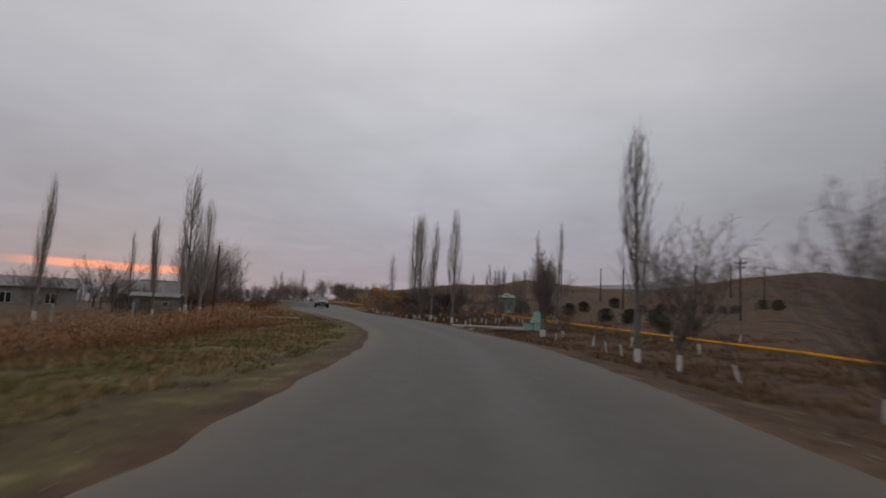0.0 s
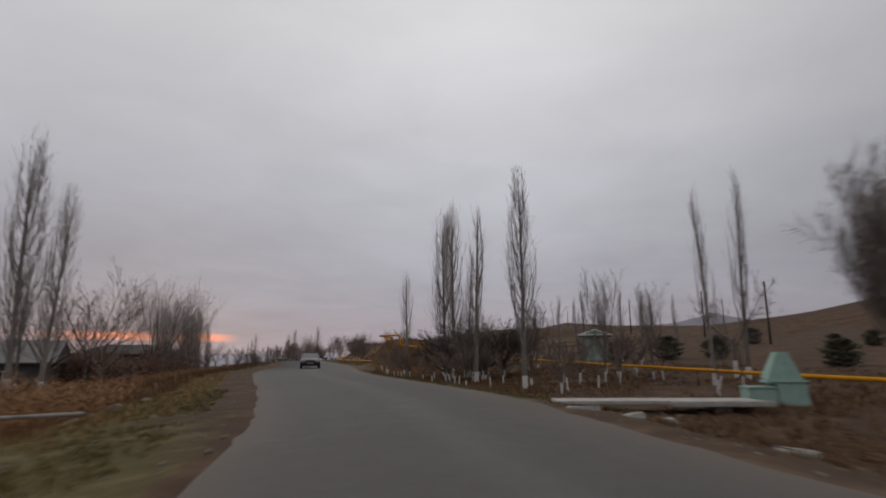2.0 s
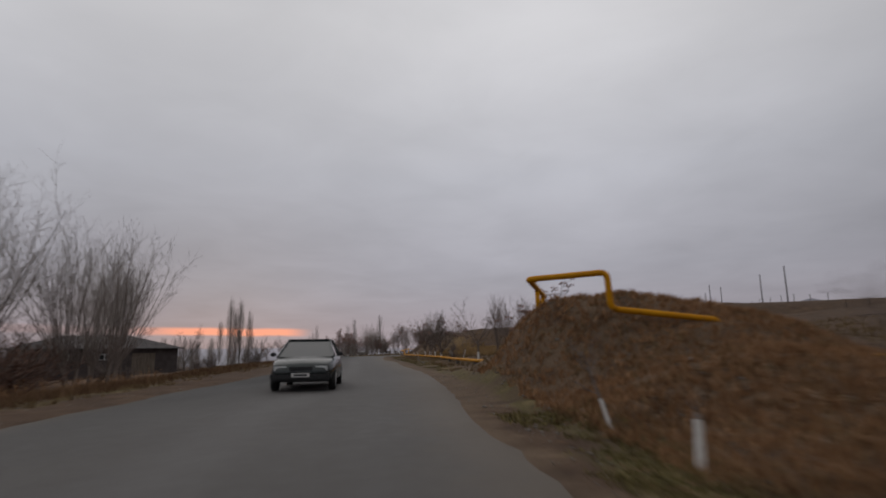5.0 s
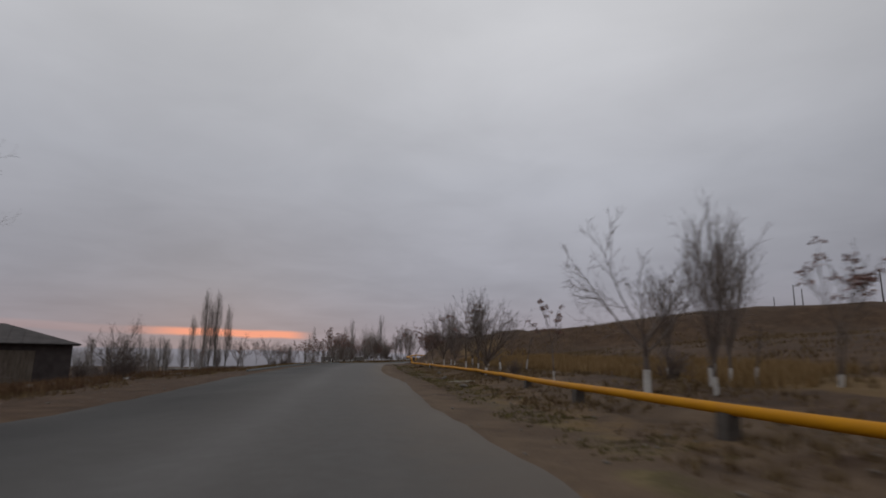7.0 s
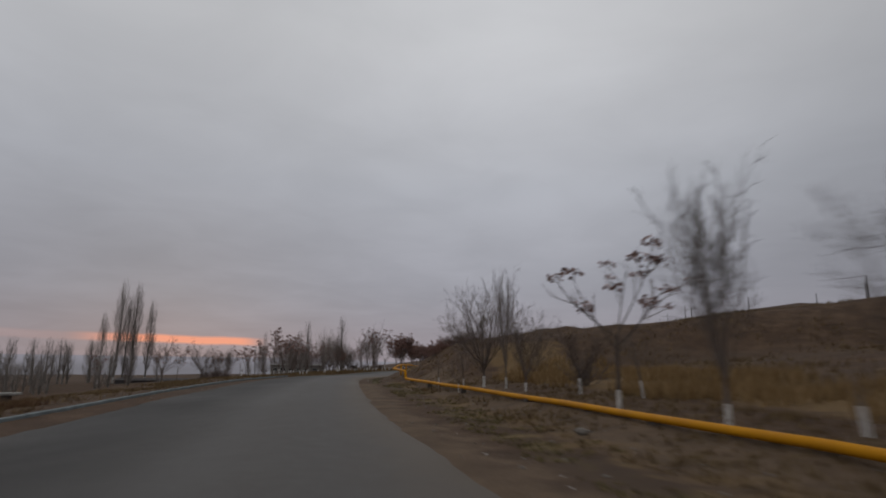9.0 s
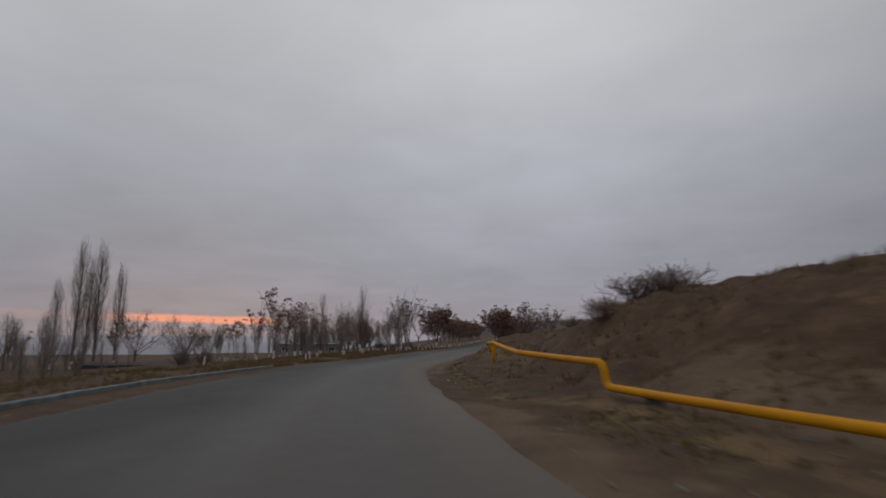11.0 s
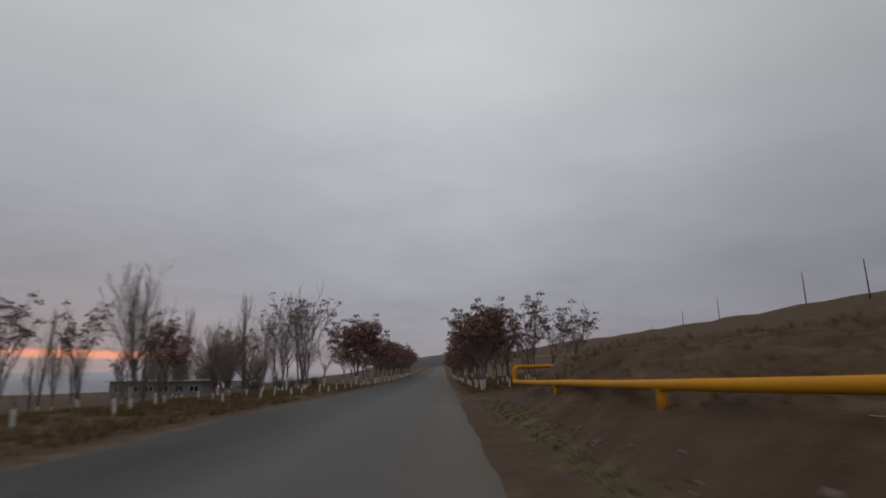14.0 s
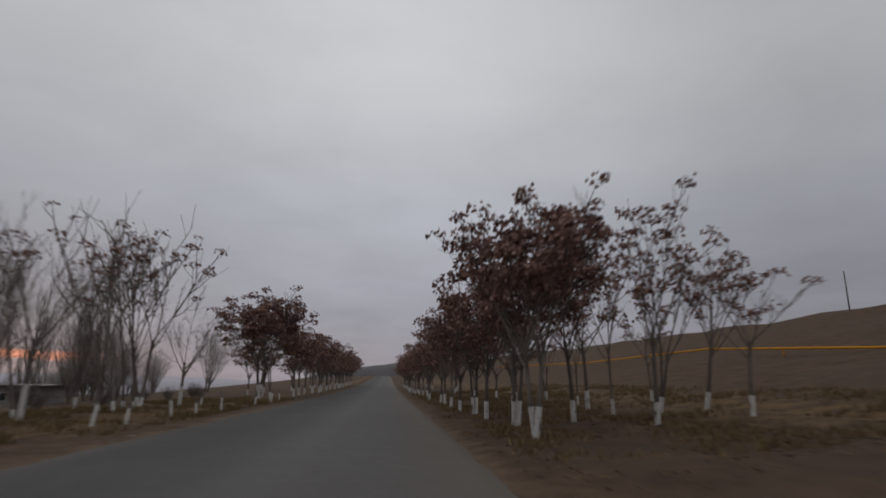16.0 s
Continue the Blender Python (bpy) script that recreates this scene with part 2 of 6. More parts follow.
BARK = mat_bark("bark", (0.088, 0.070, 0.060), (0.215, 0.178, 0.154))
BARK_POPLAR = mat_bark("poplar_bark", (0.108, 0.096, 0.085), (0.262, 0.237, 0.212))
TWIG = mat_bark("twig", (0.112, 0.090, 0.079), (0.220, 0.183, 0.161))
TWIG_POPLAR = mat_bark("poplar_twig", (0.215, 0.190, 0.172), (0.375, 0.335, 0.305))
TWIG_RED = mat_bark("reddish_twig", (0.115, 0.067, 0.052), (0.231, 0.140, 0.105))
ORCHARD_BARK = mat_bark("orchard_bark", (0.072, 0.058, 0.052), (0.160, 0.130, 0.116))
TWIG_ORCHARD = mat_bark("orchard_twig", (0.110, 0.085, 0.074), (0.210, 0.165, 0.142))
TWIG_DARK = mat_bark("dark_twig", (0.104, 0.082, 0.074), (0.205, 0.166, 0.148))
m = Mat("seed_bunch", 0.9, 0.0, 0.1)
m.color(m.ramp(m.isle, [(0.0, (0.125, 0.070, 0.060)), (0.5, (0.222, 0.128, 0.108)), (1.0, (0.325, 0.208, 0.172))]))
SEED = m.m
m = Mat("limewash", 0.92, 0.0, 0.1)
lw = m.noise(11, 5, 0.7, m.c)
c = m.ramp(lw, [(0.25, (0.30, 0.27, 0.24)), (0.42, (0.54, 0.52, 0.49)), (0.7, (0.69, 0.675, 0.645))])
m.color(m.mix(m.step(m.noise(5, 5, 0.7, m.c), 0.62, 0.70), c, (0.16, 0.13, 0.11)))
m.bump(lw, 0.4, 0.01)
LIME = m.m
m = Mat("pine_needles", 0.8, 0.0, 0.2)
m.color(m.ramp(m.isle, [(0.0, (0.056, 0.060, 0.040)), (0.5, (0.098, 0.102, 0.068)), (1.0, (0.150, 0.148, 0.098))]))
PINE = m.m


def mat_blade(name, stops):
    m = Mat(name, 0.9, 0.0, 0.15)
    m.color(m.ramp(m.math("ADD", m.math("MULTIPLY", m.isle, 0.6), m.math("MULTIPLY", m.noise(0.5, 4, 0.6), 0.4)), stops))
    return m.m


GRASS_GREEN = mat_blade("green_grass", [(0.15, (0.060, 0.054, 0.018)), (0.5, (0.128, 0.106, 0.040)), (0.85, (0.25, 0.195, 0.088))])
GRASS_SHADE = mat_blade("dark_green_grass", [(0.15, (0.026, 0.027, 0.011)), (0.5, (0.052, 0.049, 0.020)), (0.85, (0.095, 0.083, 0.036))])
GRASS_DRY = mat_blade("dry_grass", [(0.15, (0.085, 0.054, 0.028)), (0.5, (0.155, 0.104, 0.052)), (0.85, (0.27, 0.195, 0.10))])
GRASS_STRAW = mat_blade("straw_grass", [(0.15, (0.16, 0.098, 0.042)), (0.5, (0.265, 0.170, 0.078)), (0.85, (0.39, 0.275, 0.140))])
WEED_RED = mat_blade("russet_weed", [(0.15, (0.155, 0.080, 0.041)), (0.5, (0.285, 0.156, 0.078)), (0.85, (0.41, 0.245, 0.132))])
GRASS_RUSSET = mat_blade("russet_grass", [(0.15, (0.078, 0.041, 0.024)), (0.5, (0.145, 0.084, 0.047)), (0.85, (0.22, 0.142, 0.078))])
LITTER = mat_blade("leaf_litter", [(0.15, (0.055, 0.030, 0.018)), (0.5, (0.115, 0.062, 0.034)), (0.85, (0.19, 0.115, 0.060))])

m = Mat("yellow_paint", 0.6, 0.0, 0.12)
pn = m.noise(1.3, 5, 0.6)
c = m.ramp(pn, [(0.3, (0.44, 0.182, 0.002)), (0.7, (0.58, 0.262, 0.004))])
c = m.mix(m.step(m.noise(7, 6, 0.75), 0.63, 0.70), c, (0.17, 0.085, 0.030))
c = m.mix(m.math("MULTIPLY", m.step(m.noise(22, 4, 0.6), 0.5, 0.75), 0.30), c, (0.30, 0.19, 0.06))
m.color(c)
m.rough(m.step(pn, 0.2, 0.8, 0.52, 0.75))
m.bump(m.noise(30, 3, 0.5), 0.12, 0.004)
YELLOW = m.m
CONCRETE = mat_plain("concrete", (0.20, 0.19, 0.175), (0.38, 0.365, 0.34), 3.0, 0.9, bump=0.4, wear=(0.13, 0.12, 0.105))
PALE_CONCRETE = mat_plain("pale_concrete", (0.27, 0.255, 0.235), (0.44, 0.425, 0.395), 2.2, 0.9, bump=0.4, wear=(0.22, 0.20, 0.175))
DARK_BLOCK = mat_plain("dark_concrete", (0.055, 0.046, 0.040), (0.13, 0.112, 0.098), 5.0, 0.95, bump=0.5)
BLUE_KERB = mat_plain("faded_blue_paint", (0.078, 0.096, 0.10), (0.21, 0.24, 0.245), 3.5, 0.85, bump=0.3, wear=(0.055, 0.050, 0.045))
MINT = mat_plain("mint_paint", (0.20, 0.32, 0.275), (0.32, 0.44, 0.385), 3.5, 0.75, bump=0.15, wear=(0.11, 0.20, 0.17))
MINT_DARK = mat_plain("dark_mint_paint", (0.03, 0.09, 0.075), (0.06, 0.14, 0.115), 3.0, 0.7)
WHITE_PAINT = mat_plain("white_paint", (0.48, 0.47, 0.455), (0.66, 0.65, 0.63), 4.0, 0.6, bump=0.1)
PLASTER = mat_plain("pale_plaster", (0.18, 0.168, 0.152), (0.31, 0.292, 0.268), 1.6, 0.92, bump=0.3, wear=(0.17, 0.145, 0.12))
SOOTY_BLOCK = mat_plain("sooty_brown_block", (0.042, 0.034, 0.033), (0.086, 0.071, 0.068), 1.5, 0.95, bump=0.4)
GREY_BLOCK = mat_plain("grey_block_wall", (0.075, 0.070, 0.072), (0.14, 0.132, 0.132), 1.5, 0.95, bump=0.4)
SLATE = mat_plain("grey_roof_sheet", (0.11, 0.105, 0.105), (0.21, 0.20, 0.198), 1.2, 0.75, bump=0.3, wear=(0.12, 0.10, 0.09))
DARK_ROOF = mat_plain("dark_roof_sheet", (0.042, 0.037, 0.037), (0.085, 0.075, 0.074), 1.3, 0.9, bump=0.3)
OLD_WOOD = mat_plain("weathered_wood", (0.075, 0.058, 0.045), (0.18, 0.148, 0.118), 7.0, 0.9, bump=0.4, stretch=(1, 1, 0.15))
POLE_WOOD = mat_plain("tarred_wood", (0.030, 0.026, 0.024), (0.085, 0.072, 0.062), 6.0, 0.9, bump=0.4, stretch=(1, 1, 0.1))
STONE = mat_plain("stone", (0.115, 0.100, 0.085), (0.25, 0.225, 0.195), 4.0, 0.92, bump=0.5)
STONE_PALE = mat_plain("pale_stone", (0.24, 0.215, 0.165), (0.38, 0.345, 0.27), 4.0, 0.92, bump=0.5)
RUST = mat_plain("rusty_steel", (0.07, 0.045, 0.032), (0.17, 0.105, 0.066), 6.0, 0.8, 0.3)
STEEL = mat_plain("grey_steel", (0.14, 0.145, 0.15), (0.26, 0.265, 0.27), 6.0, 0.55, 0.6)
CAR_PAINT = mat_plain("dark_green_car_paint", (0.010, 0.014, 0.014), (0.017, 0.023, 0.022), 2.0, 0.22, 0.2, 0.6, bump=0.01)
RUBBER = mat_plain("tyre_rubber", (0.012, 0.012, 0.012), (0.028, 0.027, 0.026), 9.0, 0.85)
PLASTIC = mat_plain("black_plastic", (0.015, 0.015, 0.016), (0.032, 0.032, 0.033), 9.0, 0.6)
RIM = mat_plain("wheel_cover", (0.28, 0.285, 0.29), (0.40, 0.405, 0.41), 9.0, 0.4, 0.7)
m = Mat("dark_glass", 0.06, 0.0, 0.5)
m.color((0.020, 0.024, 0.026))
GLASS = m.m
m = Mat("headlight_glass", 0.12, 0.0, 0.5)
m.color((0.52, 0.53, 0.53))
LAMP_GLASS = m.m
m = Mat("tail_light_glass", 0.2, 0.0, 0.5)
m.color((0.20, 0.012, 0.010))
TAIL_GLASS = m.m

# ---------------------------------------------------------------- small tools
UP = Vector((0, 0, 1))


def obj(name, verts, faces, material, parent=None, label="", smooth=False):
    """One mesh object from vertices and faces; a child where parent is given."""
    me = bpy.data.meshes.new(name)
    me.from_pydata(verts, [], faces)
    me.materials.append(material)
    if smooth:
        me.shade_smooth()
    ob = new(name, me)
    if parent:
        ob.parent = parent
    if label:
        ob["label"] = label
    return ob


def part(name, bm, material, parent=None, label="", smooth=False):
    me = bpy.data.meshes.new(name)
    bm.to_mesh(me)
    bm.free()
    me.materials.append(material)
    if smooth:
        me.shade_smooth()
    ob = new(name, me)
    if parent:
        ob.parent = parent
    if label:
        ob["label"] = label
    return ob


def root(name, x, y, z, turn=0.0, label="", category="", group=""):
    e = new(name)
    e.matrix_world = pose(x, y, z, 0, 0, turn)
    return tagged(e, label, category, group)


def box_bm(size, centre=(0, 0, 0), bevel=0.01, taper=1.0):
    bm = bmesh.new()
    bmesh.ops.create_cube(bm, size=1.0)
    for v in bm.verts:
        k = taper if v.co.z > 0 else 1.0
        v.co = Vector((v.co.x * size[0] * k + centre[0], v.co.y * size[1] * k + centre[1], v.co.z * size[2] + centre[2]))
    if bevel:
        bmesh.ops.bevel(bm, geom=bm.edges[:], offset=bevel, segments=2, affect="EDGES")
    return bm


def tube(V, F, pts, rads, n=4, cap=False):
    """A tapered tube along pts, added to the lists."""
    b0 = len(V)
    k = len(pts)
    for i, p in enumerate(pts):
        d = (pts[min(i + 1, k - 1)] - pts[max(i - 1, 0)])
        d = d.normalized() if d.length > 1e-9 else UP
        a = d.cross(Vector((1, 0, 0)) if abs(d.x) < 0.8 else Vector((0, 1, 0))).normalized()
        b = d.cross(a)
        for j in range(n):
            t = 2 * math.pi * j / n
            q = p + (a * math.cos(t) + b * math.sin(t)) * rads[i]
            V.append((q.x, q.y, q.z))
    for i in range(k - 1):
        for j in range(n):
            F.append((b0 + i * n + j, b0 + i * n + (j + 1) % n, b0 + (i + 1) * n + (j + 1) % n, b0 + (i + 1) * n + j))
    if cap:
        F.append(tuple(b0 + j for j in range(n))[::-1])
        F.append(tuple(b0 + (k - 1) * n + j for j in range(n)))


def curve_at(table):
    """A smooth function through (place, value) pairs."""
    ys = [p[0] for p in table]
    vs = [p[1] for p in table]
    n = len(ys)
    sl = [0.0] * n
    for i in range(n):
        a, b = max(i - 1, 0), min(i + 1, n - 1)
        sl[i] = (vs[b] - vs[a]) / (ys[b] - ys[a])

    def f(y):
        if y <= ys[0]:
            return vs[0] + (y - ys[0]) * sl[0] * 0.0
        if y >= ys[-1]:
            return vs[-1]
        i = int(np.searchsorted(ys, y, side="right")) - 1
        h = ys[i + 1] - ys[i]
        t = (y - ys[i]) / h
        t2, t3 = t * t, t * t * t
        return (2 * t3 - 3 * t2 + 1) * vs[i] + (t3 - 2 * t2 + t) * h * sl[i] + (-2 * t3 + 3 * t2) * vs[i + 1] + (t3 - t2) * h * sl[i + 1]
    return f


# ---------------------------------------------------------------- the road's line
RIGHT = curve_at([(-60, 5.2), (0, 4.5), (12, 4.5), (21, 3.8), (28, 1.8), (35, 0.3), (42, -2.2), (50, -5.2), (58, -8.0), (68, -11.0), (80, -14.5),
                  (88, -17.6), (96, -20.1), (104, -22.8), (114, -26.1), (130, -30.7), (138, -32.57), (146, -33.57), (154, -33.97), (170, -34.0),
                  (190, -33.8), (220, -33.7), (700, -32.5)])
LEFT = curve_at([(-60, -1.2), (0, -1.1), (10, -1.3), (20, -2.0), (28, -3.7), (35, -6.2), (42, -9.0), (50, -12.4), (58, -15.7), (68, -18.9), (80, -21.8),
                 (88, -24.0), (96, -26.9), (104, -29.8), (114, -33.1), (130, -37.4), (138, -38.5), (146, -39.6), (154, -40.3), (170, -40.3),
                 (190, -40.5), (220, -40.7), (700, -40.0)])
ROADZ = curve_at([(-60, -0.10), (0, -0.12), (12, -0.19), (22, -0.26), (35, -0.18), (60, -0.19), (75, -0.14), (86, 0.0), (95, 0.09), (104, 0.05),
                  (130, 0.08), (140, 0.10), (150, 0.0), (158, -0.07), (170, 0.04), (190, 0.05), (240, 0.3), (320, 1.5), (450, 5.0), (700, 9.0)])


def fbm(x, y, s, o=4):
    return noise.fractal((x * s, y * s, 3.7), 0.9, 2.0, o)


# cross sections of the ground beside the road: metres from the edge, height over the road
R_SECT = [
    (-60, [(0, -.03), (.8, -.10), (2, -.26), (3.5, -.30), (9, -.28), (14, -.05), (22, .5), (40, 2.6), (65, 4.4), (100, 6.8), (160, 9.5), (400, 12), (1500, 30)]),
    (60, [(0, -.03), (.8, -.10), (2, -.26), (3.5, -.28), (9, -.1), (14, .4), (22, 1.2), (40, 3.2), (65, 5), (100, 7.5), (160, 10), (400, 13), (1500, 30)]),
    (67.2, [(0, -.03), (1.0, -.06), (2, .12), (3.0, .42), (4.2, .80), (6, 1.0), (9, .75), (14, .8), (22, 1.5), (40, 3.4), (65, 6.4), (100, 9.5), (160, 13), (400, 15), (1500, 30)]),
    (71.0, [(0, -.03), (.9, .02), (1.7, .7), (2.5, 1.9), (3.2, 2.40), (5.0, 2.5), (7, 2.2), (10, 1.3), (14, 1.0), (30, 2.4), (65, 6.6), (100, 9.7), (160, 13), (400, 15), (1500, 30)]),
    (75.5, [(0, -.03), (1.2, .02), (2.1, .5), (3.1, 1.4), (4.3, 2.15), (6.5, 2.15), (9, 1.3), (14, 1.0), (30, 2.5), (65, 7), (100, 10), (160, 13), (400, 15), (1500, 30)]),
    (78.0, [(0, -.03), (1.1, .0), (2.0, .35), (2.8, .72), (3.6, 1.02), (5, 1.35), (8, .95), (12, .8), (20, 1.6), (35, 3.4), (65, 7.1), (100, 10.0), (160, 13), (400, 15), (1500, 30)]),
    (80.5, [(0, -.03), (1, -.04), (2.4, .03), (3.8, .16), (5, .32), (8, .35), (12, .6), (20, 1.6), (35, 3.6), (65, 7.2), (100, 10.0), (160, 13), (400, 15), (1500, 30)]),
    (85, [(0, -.03), (1, -.07), (2.5, -.05), (4, .03), (5, .22), (6.5, .36), (8, .42), (12, .58), (20, 1.5), (35, 3.8), (65, 7.6), (100, 10.6), (160, 13.5), (400, 15), (1500, 30)]),
    (124, [(0, -.03), (1, -.07), (2.5, -.04), (3.6, .03), (4.6, .26), (6.5, .40), (8, .48), (12, .85), (20, 2.1), (35, 4.2), (65, 8.0), (100, 11.0), (160, 13.5), (400, 15), (1500, 30)]),
    (132, [(0, -.03), (.8, -.08), (1.8, .05), (3.4, .25), (4.6, .9), (6.5, 2.0), (9, 2.9), (14, 3.4), (20, 4.0), (35, 6.0), (65, 10.6), (100, 14.2), (160, 17), (400, 17), (1500, 30)]),
    (140, [(0, -.03), (.7, -.09), (1.6, -.02), (2.6, .0), (3.8, .50), (5.5, 1.4), (8, 2.3), (14, 2.9), (20, 3.6), (35, 6.0), (65, 11), (100, 14.8), (160, 17), (400, 17), (1500, 30)]),
    (149, [(0, -.03), (.7, -.09), (1.4, .05), (2.1, .50), (3.0, .78), (4.5, .66), (7, .9), (14, 2.2), (20, 3.5), (35, 6.5), (65, 12), (100, 16), (160, 18), (400, 18), (1500, 30)]),
    (157, [(0, -.03), (.7, -.09), (1.3, .05), (1.9, .55), (2.6, .82), (4.5, .85), (7, 1.2), (14, 2.5), (20, 3.6), (35, 6.8), (65, 12.6), (100, 16.6), (160, 18), (400, 18), (1500, 30)]),
    (166, [(0, -.03), (.8, -.07), (1.4, .2), (2.0, .55), (2.4, .95), (3.0, 1.38), (4, 1.6), (8, 2.0), (14, 2.7), (20, 3.6), (35, 6.6), (65, 13), (100, 17), (160, 18.5), (400, 18), (1500, 30)]),
    (172, [(0, -.03), (.9, -.05), (1.4, .12), (2.0, .45), (2.4, .85), (3.0, 1.42), (4, 1.82), (6, 2.05), (9, 1.95), (14, 2.3), (20, 3.3), (35, 6.4), (65, 13), (100, 17), (160, 18.5), (400, 18), (1500, 30)]),
    (177.5, [(0, -.02), (2, .02), (5, .08), (9, .3), (14, 1.2), (20, 2.6), (35, 6.2), (65, 13), (100, 17), (160, 18.5), (400, 18), (1500, 30)]),
    (184, [(0, -.02), (2, .10), (5, .28), (9, .6), (14, 1.3), (20, 2.6), (35, 6.0), (65, 13), (100, 17), (160, 18.5), (400, 18), (1500, 30)]),
    (222, [(0, -.02), (2, .11), (5, .31), (9, .7), (14, 1.4), (20, 2.6), (35, 6.0), (65, 12.2), (78, 11.0), (100, 9.5), (160, 10.0), (400, 14), (1500, 40)]),
    (270, [(0, -.02), (2, .12), (5, .35), (9, .8), (14, 1.5), (20, 2.6), (35, 6.0), (65, 12.6), (80, 12), (100, 11.5), (160, 13), (400, 18), (1500, 50)]),
    (700, [(0, -.02), (2, .12), (9, .8), (20, 2.6), (35, 6.0), (65, 12), (160, 15), (400, 20), (1500, 45)]),
]
L_SECT = [
    (-60, [(0, -.03), (.8, -.08), (3, -.14), (6, -.30), (8, -.55), (9.2, -.75), (10.5, -.6), (14, -.5), (25, -.6), (60, -1.4), (150, -5), (400, -14), (1500, -22)]),
    (20, [(0, -.03), (.8, -.08), (3, -.14), (5.5, -.28), (6.8, -.5), (8.0, -.8), (9.4, -.6), (13, -.5), (25, -.6), (60, -1.4), (150, -5), (400, -14), (1500, -22)]),
    (34, [(0, -.03), (.8, -.08), (2, -.12), (3.4, -.28), (4.4, -.6), (5.4, -.75), (6.8, -.5), (10, -.4), (25, -.6), (60, -1.8), (150, -6), (400, -15), (1500, -22)]),
    (60, [(0, -.03), (1, -.06), (2.5, -.10), (4, -.2), (5.5, -.45), (7.5, -.6), (10, -.6), (25, -1.0), (60, -2.6), (150, -7), (400, -15), (1500, -22)]),
    (85, [(0, -.03), (1, -.05), (3, -.08), (5, -.2), (7, -.5), (10, -.8), (18, -1.2), (30, -1.7), (60, -3.2), (150, -8), (400, -15), (1500, -22)]),
    (120, [(0, -.03), (1.2, -.05), (3, -.14), (6, -.45), (12, -.9), (25, -1.8), (50, -4.0), (90, -6.5), (150, -9), (400, -15), (1500, -22)]),
    (140, [(0, -.03), (1, -.05), (3, -.12), (6, -.22), (10, -.5), (16, -1.3), (30, -3.0), (60, -5.5), (150, -10), (400, -15), (1500, -22)]),
    (160, [(0, -.03), (1, -.06), (3, -.05), (6, -.06), (10, -.2), (16, -.9), (30, -2.6), (60, -5.0), (150, -10), (400, -15), (1500, -22)]),
    (190, [(0, -.03), (1, -.06), (3, -.02), (6, -.05), (10, -.25), (16, -.9), (40, -2.0), (70, -3.0), (150, -8), (400, -14), (1500, -22)]),
    (300, [(0, -.03), (1, -.03), (3, .0), (10, -.1), (30, -1.5), (70, -5.5), (150, -12), (400, -20), (1500, -28)]),
    (700, [(0, -.03), (3, .0), (30, -1.5), (70, -8), (150, -20), (400, -30), (1500, -38)]),
]


def lowered(table, y_max, k):
    """The same sections with the hill behind the verge at k times its height, up to y_max."""
    out = []
    for y, pts in table:
        if y <= y_max:
            pts = [(u, h * float(np.interp(u, (19, 20, 35, 65, 400), (1, 0.85, 0.82, k, k)))) for u, h in pts]
        out.append((y, pts))
    return out


R_SECT = lowered(R_SECT, 124, 0.66)
# the ridge behind the bank drops off
def dropped(y, u, h):
    if 125 < y < 174:
        return h * float(np.interp(u, (35, 65, 100, 160), (1.0, 0.60, 0.45, 0.50)))
    if 174 < y < 190:
        return h * float(np.interp(u, (20, 35, 65, 100, 160), (1.0, 0.84, 0.62, 0.50, 0.52)))
    return h


R_SECT = [(y, [(u, dropped(y, u, h)) for u, h in pts]) for y, pts in R_SECT]


def section(table, y, u):
    y = min(max(y, table[0][0]), table[-1][0])
    i = 0
    while i < len(table) - 2 and table[i + 1][0] < y:
        i += 1
    (ya, a), (yb, b) = table[i], table[i + 1]
    t = (y - ya) / (yb - ya)
    t = t * t * (3 - 2 * t)
    va = float(np.interp(u, [p[0] for p in a], [p[1] for p in a]))
    vb = float(np.interp(u, [p[0] for p in b], [p[1] for p in b]))
    return va + (vb - va) * t


def ground_z(x, y):
    """The height of the ground at a place."""
    r, l = RIGHT(y), LEFT(y)
    z = ROADZ(y)
    if x > r:
        u = x - r
        z += section(R_SECT, y, u)
    elif x < l:
        u = l - x
        z += section(L_SECT, y, u)
    else:
        return z - 0.05
    if x > r and 30 < y < 140:
        z += 3.2 * math.exp(-((x - 54) / 15) ** 2 - ((y - 84) / 18) ** 2)
    k = min(max(u - 0.5, 0) / 2.0, 1.0)
    z += k * (0.05 * fbm(x, y, 0.9) + 0.03 * fbm(x, y, 2.6, 2))
    k = min(max(u - 10, 0) / 25.0, 1.0)
    z += k * 0.55 * fbm(x, y, 0.06) + min(max(u - 60, 0) / 60, 1.0) * 1.6 * fbm(x, y, 0.016)
    if x > r and 64 < y < 80 and 1.0 < u < 8:
        z += 0.10 * fbm(x, y, 0.8) + 0.04 * fbm(x + 9, y, 2.2, 3)
    if x > r and 128 < y < 146:
        z += 0.75 * math.exp(-((x + 25.6) / 2.4) ** 2 - ((y - 137.0) / 2.6) ** 2)
    if x > r and 130 < y < 176 and 1.0 < u < 16:
        z += min(u - 1.0, 1.5) * (0.15 * fbm(x, y, 0.55) + 0.075 * fbm(x + 5, y, 1.7, 4))
        if u > 4.5:
            z += 0.30 * fbm(x - 3, y, 0.32)
    return z


